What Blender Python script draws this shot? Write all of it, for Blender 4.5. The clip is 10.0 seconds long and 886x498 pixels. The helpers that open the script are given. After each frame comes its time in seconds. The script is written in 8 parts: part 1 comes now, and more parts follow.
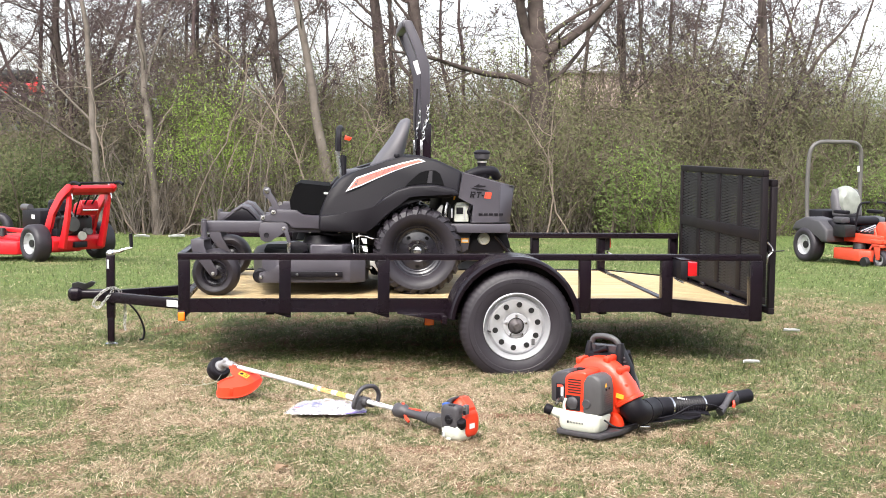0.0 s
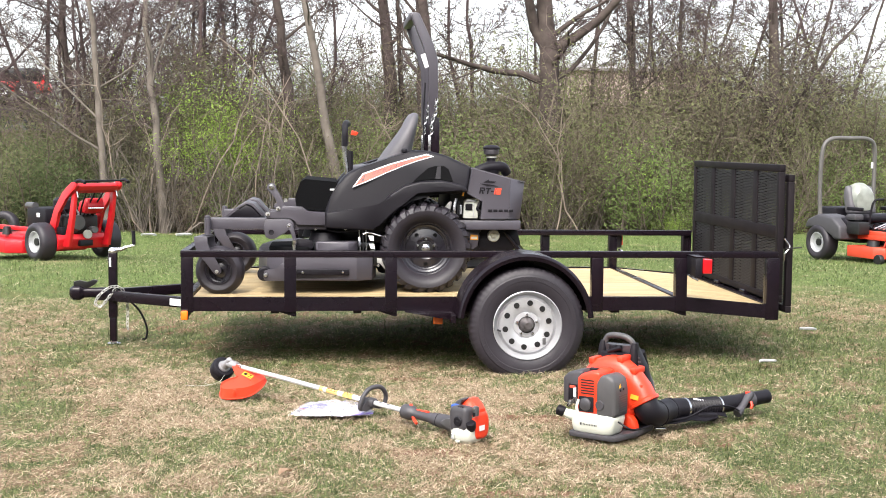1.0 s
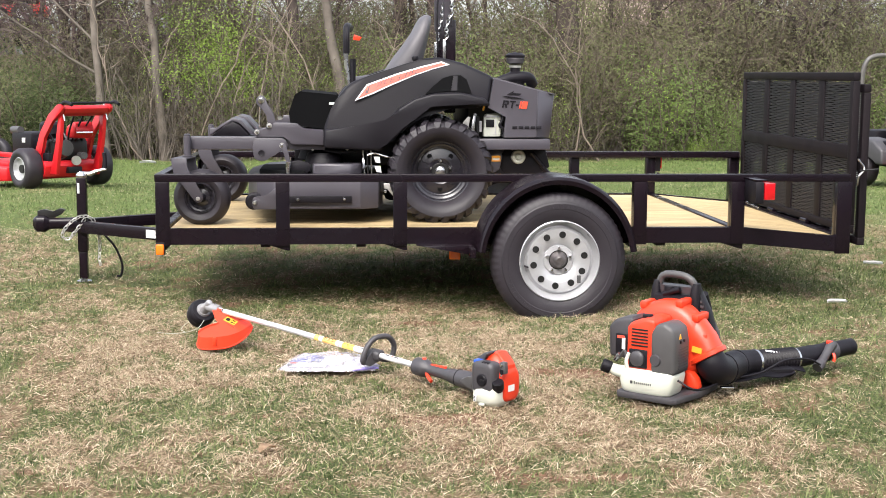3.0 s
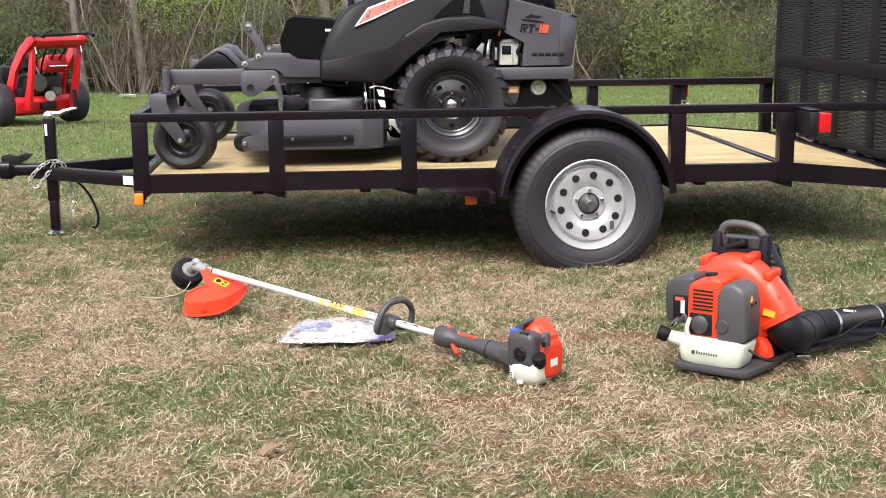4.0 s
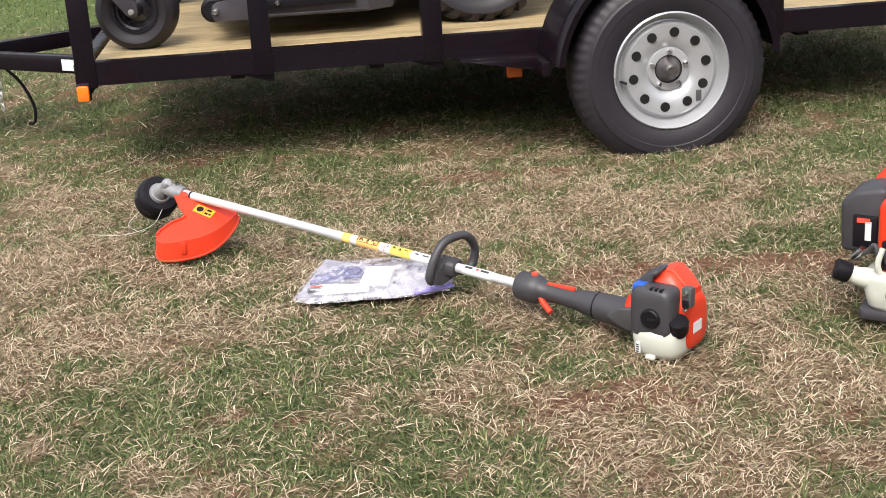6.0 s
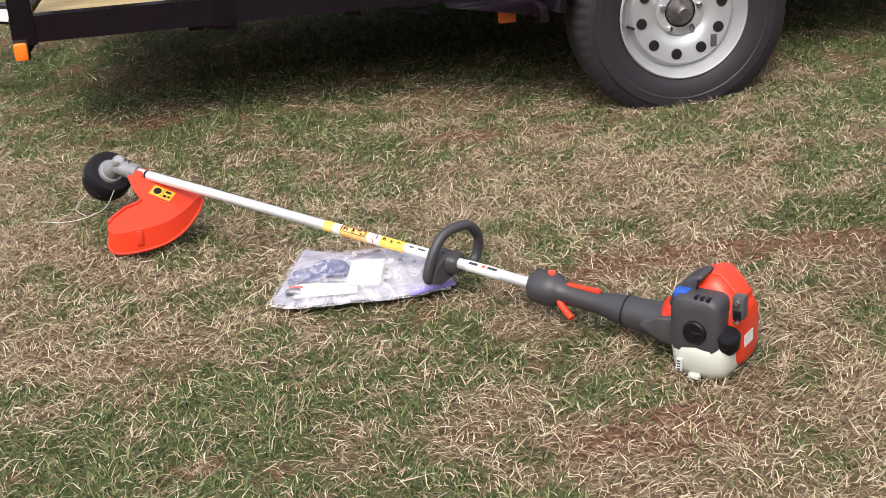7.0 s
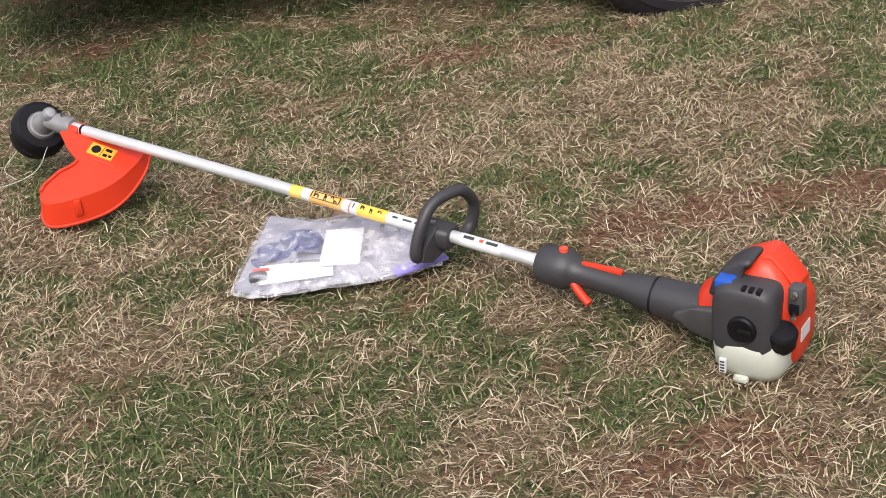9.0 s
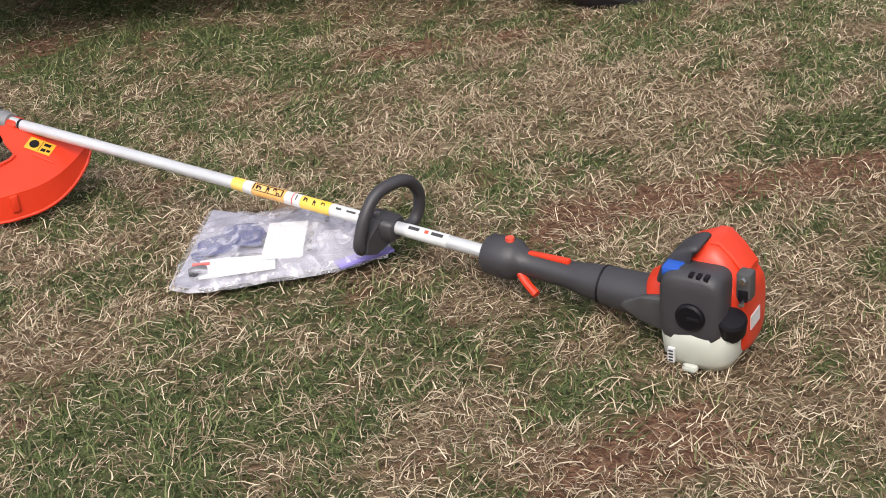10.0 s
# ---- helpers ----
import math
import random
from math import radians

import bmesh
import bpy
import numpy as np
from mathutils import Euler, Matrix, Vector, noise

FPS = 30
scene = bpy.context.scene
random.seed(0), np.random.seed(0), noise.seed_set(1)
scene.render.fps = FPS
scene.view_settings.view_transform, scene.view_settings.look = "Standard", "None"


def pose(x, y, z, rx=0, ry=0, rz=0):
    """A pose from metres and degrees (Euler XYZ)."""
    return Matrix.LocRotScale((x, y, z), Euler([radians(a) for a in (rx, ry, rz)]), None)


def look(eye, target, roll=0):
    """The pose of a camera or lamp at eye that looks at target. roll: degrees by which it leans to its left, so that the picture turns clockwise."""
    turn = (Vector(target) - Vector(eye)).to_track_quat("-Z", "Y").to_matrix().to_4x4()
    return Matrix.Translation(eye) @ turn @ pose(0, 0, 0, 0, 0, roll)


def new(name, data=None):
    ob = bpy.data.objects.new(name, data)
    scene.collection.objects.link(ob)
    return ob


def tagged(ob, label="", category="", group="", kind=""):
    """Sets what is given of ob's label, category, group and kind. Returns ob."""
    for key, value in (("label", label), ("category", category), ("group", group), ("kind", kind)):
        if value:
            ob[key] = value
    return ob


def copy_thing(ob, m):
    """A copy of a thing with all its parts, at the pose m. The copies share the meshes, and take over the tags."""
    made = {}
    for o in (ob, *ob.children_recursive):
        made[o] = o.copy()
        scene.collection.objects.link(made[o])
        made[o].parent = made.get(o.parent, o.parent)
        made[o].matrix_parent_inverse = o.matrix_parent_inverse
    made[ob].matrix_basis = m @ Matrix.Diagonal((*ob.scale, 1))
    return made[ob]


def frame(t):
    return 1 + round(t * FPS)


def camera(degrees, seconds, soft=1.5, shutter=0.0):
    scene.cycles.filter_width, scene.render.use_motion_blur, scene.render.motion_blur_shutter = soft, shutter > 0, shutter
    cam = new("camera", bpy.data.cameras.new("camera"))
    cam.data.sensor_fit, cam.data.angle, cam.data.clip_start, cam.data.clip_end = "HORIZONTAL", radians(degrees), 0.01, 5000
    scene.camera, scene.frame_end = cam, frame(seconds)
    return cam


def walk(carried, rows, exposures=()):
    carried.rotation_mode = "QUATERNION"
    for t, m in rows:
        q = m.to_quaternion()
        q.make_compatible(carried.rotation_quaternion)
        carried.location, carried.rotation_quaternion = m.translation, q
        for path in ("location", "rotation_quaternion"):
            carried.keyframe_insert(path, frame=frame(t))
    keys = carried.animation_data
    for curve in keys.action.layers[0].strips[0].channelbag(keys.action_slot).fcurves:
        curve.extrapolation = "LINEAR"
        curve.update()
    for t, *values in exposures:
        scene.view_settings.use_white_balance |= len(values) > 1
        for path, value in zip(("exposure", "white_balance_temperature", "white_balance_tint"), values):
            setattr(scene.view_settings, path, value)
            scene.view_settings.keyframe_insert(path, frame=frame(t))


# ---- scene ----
cam = camera(37.4, 10.0, 0.95)
PATH = [
    (0, (-1.163, -7.831, 1.376), (-0.983, -5.846, 1.218), 0.6),
    (0.5, (-1.158, -7.774, 1.388), (-0.984, -5.788, 1.225), 0.6),
    (1, (-1.147, -7.646, 1.351), (-0.98, -5.659, 1.191), 0.5),
    (1.5, (-1.125, -7.466, 1.338), (-0.965, -5.48, 1.161), 0.4),
    (2, (-1.098, -7.214, 1.287), (-0.946, -5.229, 1.094), 0.3),
    (2.5, (-1.073, -6.888, 1.249), (-0.926, -4.907, 1.024), 0.4),
    (4, (-1.17, -5.759, 1.201), (-0.999, -3.802, 0.825), -0.5),
    (4.5, (-1.21, -5.377, 1.189), (-1.036, -3.434, 0.747), -1.5),
    (5, (-1.249, -5.04, 1.176), (-1.07, -3.113, 0.672), -2.3),
    (5.5, (-1.298, -4.707, 1.164), (-1.102, -2.798, 0.599), -2.9),
    (6.8, (-1.332, -3.964, 1.181), (-1.095, -2.116, 0.453), -3.9),
    (7, (-1.327, -3.88, 1.184), (-1.08, -2.043, 0.432), -4.1),
    (7.5, (-1.324, -3.692, 1.199), (-1.044, -1.888, 0.382), -4.3),
    (8, (-1.308, -3.548, 1.204), (-1.01, -1.775, 0.329), -4.6),
    (8.5, (-1.277, -3.453, 1.198), (-1.003, -1.697, 0.281), -5.4),
    (9, (-1.252, -3.39, 1.195), (-1.013, -1.641, 0.255), -6.4),
    (9.5, (-1.226, -3.365, 1.165), (-1.015, -1.605, 0.238), -7.0),
    (10, (-1.206, -3.361, 1.136), (-0.92, -1.616, 0.203), -6.2),
]
walk(cam, [(t, look(eye, target, roll)) for t, eye, target, roll in PATH], [(0.0, 2.05), (2.5, 1.93), (4.5, 1.64), (7.0, 1.2), (10.0, 0.9)])

# ---------- light ----------
world = bpy.data.worlds.new("sky")
scene.world = world
world.use_nodes = True
wn, wl = world.node_tree.nodes, world.node_tree.links
wn.clear()
sky = wn.new("ShaderNodeTexSky")
sky.sky_type = "NISHITA"
sky.sun_disc = False
sky.sun_elevation, sky.sun_rotation = radians(48), radians(200)
sky.air_density, sky.dust_density, sky.ozone_density = 1.0, 4.0, 1.0
soften = wn.new("ShaderNodeHueSaturation")
soften.inputs["Saturation"].default_value = 0.36
back = wn.new("ShaderNodeBackground")
back.inputs["Strength"].default_value = 0.15
wout = wn.new("ShaderNodeOutputWorld")
wl.new(sky.outputs[0], soften.inputs["Color"])
wl.new(soften.outputs[0], back.inputs["Color"])
wl.new(back.outputs[0], wout.inputs["Surface"])

sun = new("sun", bpy.data.lights.new("sun", "SUN"))
sun.data.energy, sun.data.angle, sun.data.color = 0.75, radians(22), (1.0, 0.95, 0.88)
sun.matrix_world = look((-2.0, -6.0, 9.0), (0.3, 0.6, 0.0))

# ---------- materials ----------


def material(name, color, rough=0.5, metal=0.0, color2=None, scale=6.0, amount=0.5, bump=0.15, fine=120.0, coat=0.0, spec=0.5):
    """Two-scale surface: broad colour drift, fine relief and uneven gloss."""
    m = bpy.data.materials.new(name)
    m.use_nodes = True
    n, l = m.node_tree.nodes, m.node_tree.links
    b = n["Principled BSDF"]
    c2 = color2 or tuple(c * 0.7 for c in color)
    co = n.new("ShaderNodeTexCoord")
    broad = n.new("ShaderNodeTexNoise")
    broad.inputs["Scale"].default_value, broad.inputs["Detail"].default_value = scale, 6
    ramp = n.new("ShaderNodeValToRGB")
    ramp.color_ramp.elements[0].position, ramp.color_ramp.elements[1].position = 0.5 - 0.3 * (1.2 - amount), 0.5 + 0.3 * (1.2 - amount)
    ramp.color_ramp.elements[0].color, ramp.color_ramp.elements[1].color = (*c2, 1), (*color, 1)
    small = n.new("ShaderNodeTexNoise")
    small.inputs["Scale"].default_value, small.inputs["Detail"].default_value = fine, 3
    l.new(co.outputs["Object"], broad.inputs["Vector"])
    l.new(co.outputs["Object"], small.inputs["Vector"])
    l.new(broad.outputs[0], ramp.inputs[0])
    l.new(ramp.outputs[0], b.inputs["Base Color"])
    mr = n.new("ShaderNodeMapRange")
    mr.inputs["To Min"].default_value, mr.inputs["To Max"].default_value = max(0.03, rough - 0.1), min(1, rough + 0.12)
    l.new(broad.outputs[0], mr.inputs[0])
    l.new(mr.outputs[0], b.inputs["Roughness"])
    bp = n.new("ShaderNodeBump")
    bp.inputs["Strength"].default_value, bp.inputs["Distance"].default_value = bump, 0.002
    l.new(small.outputs[0], bp.inputs["Height"])
    l.new(bp.outputs[0], b.inputs["Normal"])
    b.inputs["Metallic"].default_value = metal
    b.inputs["Coat Weight"].default_value = coat
    b.inputs["Specular IOR Level"].default_value = spec
    return m


def island_material(name, stops, rough=0.7, translucent=0.0):
    """Every loose blade or leaf takes its own shade out of the stops."""
    m = bpy.data.materials.new(name)
    m.use_nodes = True
    n, l = m.node_tree.nodes, m.node_tree.links
    b = n["Principled BSDF"]
    g = n.new("ShaderNodeNewGeometry")
    ramp = n.new("ShaderNodeValToRGB")
    el = ramp.color_ramp.elements
    while len(el) < len(stops):
        el.new(0.5)
    for e, (p, c) in zip(el, stops):
        e.position, e.color = p, (*c, 1)
    l.new(g.outputs["Random Per Island"], ramp.inputs[0])
    l.new(ramp.outputs[0], b.inputs["Base Color"])
    b.inputs["Roughness"].default_value = rough
    b.inputs["Specular IOR Level"].default_value = 0.25
    if translucent:
        t = n.new("ShaderNodeBsdfTranslucent")
        mix = n.new("ShaderNodeMixShader")
        mix.inputs[0].default_value = translucent
        l.new(ramp.outputs[0], t.inputs["Color"])
        l.new(b.outputs[0], mix.inputs[1])
        l.new(t.outputs[0], mix.inputs[2])
        l.new(mix.outputs[0], n["Material Output"].inputs["Surface"])
    return m


def wood_material(name):
    m = bpy.data.materials.new(name)
    m.use_nodes = True
    n, l = m.node_tree.nodes, m.node_tree.links
    b = n["Principled BSDF"]
    co = n.new("ShaderNodeTexCoord")
    info = n.new("ShaderNodeObjectInfo")
    shift = n.new("ShaderNodeVectorMath")
    shift.operation = "MULTIPLY_ADD"
    shift.inputs[1].default_value = (1.2, 14, 14)
    l.new(co.outputs["Object"], shift.inputs[0])
    l.new(info.outputs["Random"], shift.inputs[2])
    wave = n.new("ShaderNodeTexNoise")
    wave.inputs["Scale"].default_value, wave.inputs["Detail"].default_value = 3.0, 8
    l.new(shift.outputs[0], wave.inputs["Vector"])
    ramp = n.new("ShaderNodeValToRGB")
    for e, (p, c) in zip(ramp.color_ramp.elements, ((0.35, (0.33, 0.235, 0.115)), (0.65, (0.48, 0.37, 0.2)))):
        e.position, e.color = p, (*c, 1)
    l.new(wave.outputs[0], ramp.inputs[0])
    tone = n.new("ShaderNodeHueSaturation")
    val = n.new("ShaderNodeMapRange")
    val.inputs["To Min"].default_value, val.inputs["To Max"].default_value = 0.85, 1.1
    l.new(info.outputs["Random"], val.inputs[0])
    l.new(val.outputs[0], tone.inputs["Value"])
    l.new(ramp.outputs[0], tone.inputs["Color"])
    l.new(tone.outputs[0], b.inputs["Base Color"])
    bp = n.new("ShaderNodeBump")
    bp.inputs["Strength"].default_value, bp.inputs["Distance"].default_value = 0.3, 0.002
    l.new(wave.outputs[0], bp.inputs["Height"])
    l.new(bp.outputs[0], b.inputs["Normal"])
    b.inputs["Roughness"].default_value = 0.65
    return m


def lawn_material():
    """Thatch and soil under the blades; farther off the same mix of green, straw and bare earth."""
    m = bpy.data.materials.new("lawn_soil")
    m.use_nodes = True
    n, l = m.node_tree.nodes, m.node_tree.links
    b = n["Principled BSDF"]
    co = n.new("ShaderNodeTexCoord")

    def ns(scale, detail=5):
        t = n.new("ShaderNodeTexNoise")
        t.inputs["Scale"].default_value, t.inputs["Detail"].default_value = scale, detail
        l.new(co.outputs["Object"], t.inputs["Vector"])
        return t

    def mixer(fac, a, c, lo, hi):
        r = n.new("ShaderNodeMapRange")
        r.inputs["From Min"].default_value, r.inputs["From Max"].default_value = lo, hi
        l.new(fac, r.inputs[0])
        x = n.new("ShaderNodeMix")
        x.data_type = "RGBA"
        l.new(r.outputs[0], x.inputs[0])
        for k, v in ((6, a), (7, c)):
            if isinstance(v, tuple):
                x.inputs[k].default_value = (*v, 1)
            else:
                l.new(v, x.inputs[k])
        return x.outputs[2]

    green = mixer(ns(35).outputs[0], (0.06, 0.088, 0.026), (0.12, 0.162, 0.048), 0.4, 0.62)
    straw = mixer(ns(60).outputs[0], (0.16, 0.12, 0.07), (0.36, 0.29, 0.18), 0.38, 0.62)
    grass = mixer(ns(0.9, 7).outputs[0], green, straw, 0.58, 0.8)
    soil = mixer(ns(90).outputs[0], (0.1, 0.05, 0.032), (0.205, 0.115, 0.073), 0.38, 0.66)
    far = mixer(ns(2.3, 8).outputs[0], grass, soil, 0.64, 0.76)
    turf = mixer(ns(48, 6).outputs[0], (0.05, 0.062, 0.026), (0.105, 0.118, 0.05), 0.38, 0.64)
    thatch = mixer(ns(70, 6).outputs[0], (0.11, 0.07, 0.042), (0.21, 0.155, 0.096), 0.38, 0.64)

    def state(name, wobble):
        """How the lawn is worn at a place, with a ragged edge."""
        at = n.new("ShaderNodeAttribute")
        at.attribute_name = name
        mul = n.new("ShaderNodeMath")
        mul.operation = "MULTIPLY_ADD"
        l.new(ns(26, 5).outputs[0], mul.inputs[0])
        mul.inputs[1].default_value = wobble
        l.new(at.outputs["Fac"], mul.inputs[2])
        return mul.outputs[0]

    sep = n.new("ShaderNodeSeparateXYZ")
    l.new(co.outputs["Object"], sep.inputs[0])
    near = mixer(state("dry", 0.5), turf, thatch, 0.45, 1.05)
    near = mixer(state("bare", 0.5), near, soil, 0.36, 0.72)
    allc = mixer(sep.outputs[1], near, far, 2.5, 6.0)
    litter = mixer(ns(9, 8).outputs[0], (0.05, 0.04, 0.026), (0.12, 0.092, 0.06), 0.38, 0.64)
    allc = mixer(sep.outputs[1], allc, litter, 19.6, 20.6)
    l.new(allc, b.inputs["Base Color"])
    b.inputs["Roughness"].default_value = 0.95
    b.inputs["Specular IOR Level"].default_value = 0.1
    bp = n.new("ShaderNodeBump")
    bp.inputs["Strength"].default_value, bp.inputs["Distance"].default_value = 1.0, 0.03
    l.new(ns(45, 6).outputs[0], bp.inputs["Height"])
    l.new(bp.outputs[0], b.inputs["Normal"])
    return m


def plastic_film():
    m = bpy.data.materials.new("clear_plastic_film")
    m.use_nodes = True
    n, l = m.node_tree.nodes, m.node_tree.links
    b = n["Principled BSDF"]
    b.inputs["Base Color"].default_value = (0.86, 0.83, 0.9, 1)
    b.inputs["Roughness"].default_value = 0.1
    b.inputs["Specular IOR Level"].default_value = 0.8
    b.inputs["Coat Weight"].default_value = 0.6
    tr = n.new("ShaderNodeBsdfTransparent")
    mix = n.new("ShaderNodeMixShader")
    co = n.new("ShaderNodeTexCoord")
    t = n.new("ShaderNodeTexNoise")
    t.inputs["Scale"].default_value, t.inputs["Detail"].default_value, t.inputs["Distortion"].default_value = 22, 4, 1.5
    r = n.new("ShaderNodeMapRange")
    r.inputs["From Min"].default_value, r.inputs["From Max"].default_value = 0.36, 0.68
    r.inputs["To Min"].default_value, r.inputs["To Max"].default_value = 0.1, 0.46
    vor = n.new("ShaderNodeTexVoronoi")
    vor.feature, vor.inputs["Scale"].default_value = "DISTANCE_TO_EDGE", 26
    warp = n.new("ShaderNodeVectorMath")
    warp.operation = "MULTIPLY_ADD"
    warp.inputs[1].default_value = (0.08, 0.08, 0.08)
    wob = n.new("ShaderNodeTexNoise")
    wob.inputs["Scale"].default_value = 14
    l.new(co.outputs["Object"], wob.inputs["Vector"])
    l.new(wob.outputs["Color"], warp.inputs[0])
    l.new(co.outputs["Object"], warp.inputs[2])
    l.new(warp.outputs[0], vor.inputs["Vector"])
    bp = n.new("ShaderNodeBump")
    bp.inputs["Strength"].default_value, bp.inputs["Distance"].default_value = 0.7, 0.012
    l.new(vor.outputs["Distance"], bp.inputs["Height"])
    l.new(bp.outputs[0], b.inputs["Normal"])
    l.new(co.outputs["Object"], t.inputs["Vector"])
    l.new(t.outputs[0], r.inputs[0])
    l.new(r.outputs[0], mix.inputs[0])
    l.new(tr.outputs[0], mix.inputs[1])
    l.new(b.outputs[0], mix.inputs[2])
    l.new(mix.outputs[0], n["Material Output"].inputs["Surface"])
    return m


BLACK_PAINT = material("black_powder_coat", (0.0056, 0.0041, 0.0068), 0.25, color2=(0.0078, 0.0042, 0.0066), scale=3, bump=0.08, coat=0.04, spec=0.2)
RUBBER = material("tyre_rubber", (0.0128, 0.0105, 0.0146), 0.52, color2=(0.0188, 0.0152, 0.0198), scale=9, bump=0.3, fine=200, spec=0.4)
SILVER = material("silver_wheel_paint", (0.46, 0.46, 0.48), 0.3, 0.4, color2=(0.33, 0.33, 0.34), scale=5, bump=0.04)
ZINC = material("zinc_plated_bolt", (0.45, 0.44, 0.42), 0.32, 0.5, color2=(0.36, 0.35, 0.33), scale=30, bump=0.03)
CHROME = material("bright_steel", (0.65, 0.65, 0.66), 0.25, 1.0, color2=(0.45, 0.45, 0.46), scale=20, bump=0.05)
DARK_STEEL = material("dark_steel", (0.016, 0.0155, 0.016), 0.45, 0.4, scale=12)
PLANK = wood_material("new_pine_plank")
RED_LENS = material("red_lens", (0.5, 0.006, 0.012), 0.15, color2=(0.36, 0.005, 0.008), coat=0.5, bump=0.0)
AMBER_LENS = material("amber_lens", (0.85, 0.19, 0.015), 0.2, color2=(0.7, 0.12, 0.01), coat=0.5, bump=0.0)
WHITE = material("white_sticker", (0.6, 0.6, 0.6), 0.45, color2=(0.62, 0.62, 0.62), scale=25, bump=0.03)
GREY_PAINT = material("grey_machine_paint", (0.052, 0.047, 0.058), 0.42, color2=(0.042, 0.038, 0.047), scale=5, bump=0.1, fine=250)
BLACK_PLASTIC = material("black_moulded_plastic", (0.0062, 0.0049, 0.0078), 0.5, color2=(0.0046, 0.0038, 0.006), scale=6, bump=0.2, fine=300, spec=0.24)
RUBBER_MAT = material("dull_black_mat", (0.004, 0.004, 0.0045), 0.9, scale=8, bump=0.2, spec=0.08)
# Gate mesh: base colour lifted above the bars for light its strands catch.
LIT_MESH = material("lit_black_mesh", (0.0115, 0.0095, 0.0125), 0.55, color2=(0.008, 0.007, 0.009), scale=6, bump=0.1)
HUB_STEEL = material("greasy_hub_steel", (0.22, 0.2, 0.2), 0.38, 0.8, color2=(0.09, 0.08, 0.08), scale=25)
GLOSS_BLACK = material("gloss_black_rim", (0.016, 0.014, 0.019), 0.22, color2=(0.011, 0.01, 0.013), scale=8, bump=0.05, spec=0.5)
GATE_PAINT = material("dull_black_gate_paint", (0.0062, 0.0045, 0.006), 0.62, color2=(0.009, 0.006, 0.0075), scale=4, bump=0.1, spec=0.14)
CAST_ALU = material("cast_aluminium", (0.4, 0.39, 0.4), 0.42, 0.5, color2=(0.26, 0.255, 0.26), scale=22, bump=0.2, fine=150)
SEAT_VINYL = material("grey_seat_vinyl", (0.085, 0.08, 0.088), 0.55, color2=(0.068, 0.064, 0.072), scale=8, bump=0.25, fine=180)
DARK_PLASTIC = material("dark_grey_plastic", (0.042, 0.039, 0.044), 0.48, color2=(0.033, 0.031, 0.035), scale=10, bump=0.15, fine=300)
MID_PLASTIC = material("worn_grey_plastic", (0.062, 0.06, 0.062), 0.5, color2=(0.048, 0.046, 0.048), scale=14, bump=0.15, fine=300)
ORANGE = material("orange_plastic", (0.66, 0.04, 0.011), 0.38, color2=(0.58, 0.032, 0.009), scale=7, bump=0.06, fine=200)
TANK = material("milky_tank_plastic", (0.56, 0.57, 0.50), 0.4, color2=(0.47, 0.48, 0.42), scale=9, bump=0.05)
ALU = material("bright_aluminium_tube", (0.62, 0.62, 0.64), 0.34, 0.35, color2=(0.55, 0.55, 0.57), scale=15, bump=0.05)
LEMON = material("lemon_decal", (0.84, 0.5, 0.03), 0.45, color2=(0.8, 0.56, 0.16), scale=45, bump=0.0)
AMBER_PRINT = material("amber_decal", (0.8, 0.36, 0.05), 0.45, color2=(0.74, 0.47, 0.2), scale=60, bump=0.0)
YELLOW = material("yellow_decal", (0.8, 0.375, 0.03), 0.45, color2=(0.73, 0.31, 0.025), scale=20, bump=0.0)
BLUE = material("blue_plastic", (0.02, 0.1, 0.5), 0.4, scale=15)
RED_PAINT = material("red_machine_paint", (0.5, 0.008, 0.014), 0.36, color2=(0.4, 0.007, 0.012), scale=4, bump=0.06)
ORANGE_PAINT = material("orange_machine_paint", (0.56, 0.06, 0.028), 0.4, color2=(0.45, 0.045, 0.02), scale=4, bump=0.06)
DECAL_RED = material("red_orange_decal", (0.72, 0.09, 0.05), 0.4, color2=(0.62, 0.06, 0.035), scale=30, bump=0.0)
DECAL_DARK = material("dark_print", (0.05, 0.03, 0.03), 0.45, color2=(0.07, 0.035, 0.03), scale=40, bump=0.0)
FILM = plastic_film()
BARK = material("grey_brown_bark", (0.088, 0.07, 0.062), 0.9, color2=(0.036, 0.028, 0.026), scale=5, amount=0.3, bump=0.8, fine=30, spec=0.1)
PALE_BARK = material("pale_tan_bark", (0.165, 0.142, 0.122), 0.9, color2=(0.06, 0.05, 0.044), scale=3, amount=0.3, bump=0.9, fine=22, spec=0.1)
TWIG = material("twig_bark", (0.085, 0.062, 0.06), 0.9, color2=(0.048, 0.035, 0.035), scale=3, bump=0.3, fine=40, spec=0.1)
SAPLING_BARK = material("pale_sapling_bark", (0.22, 0.178, 0.145), 0.85, color2=(0.14, 0.11, 0.09), scale=4, bump=0.2, fine=40, spec=0.15)
STEM = material("dry_stem_bark", (0.15, 0.12, 0.1), 0.9, color2=(0.085, 0.066, 0.056), scale=3, bump=0.3, fine=40, spec=0.1)
LAWN = lawn_material()
GREEN_BLADES = island_material("green_grass_blades", [(0.0, (0.046, 0.066, 0.024)), (0.4, (0.09, 0.122, 0.042)), (0.8, (0.148, 0.185, 0.066)), (1.0, (0.27, 0.295, 0.13))], 0.6, 0.3)
STRAW_BLADES = island_material("dry_straw_blades", [(0.0, (0.125, 0.076, 0.05)), (0.36, (0.25, 0.182, 0.118)), (0.76, (0.48, 0.382, 0.262)), (1.0, (0.66, 0.56, 0.415))], 0.7, 0.12)
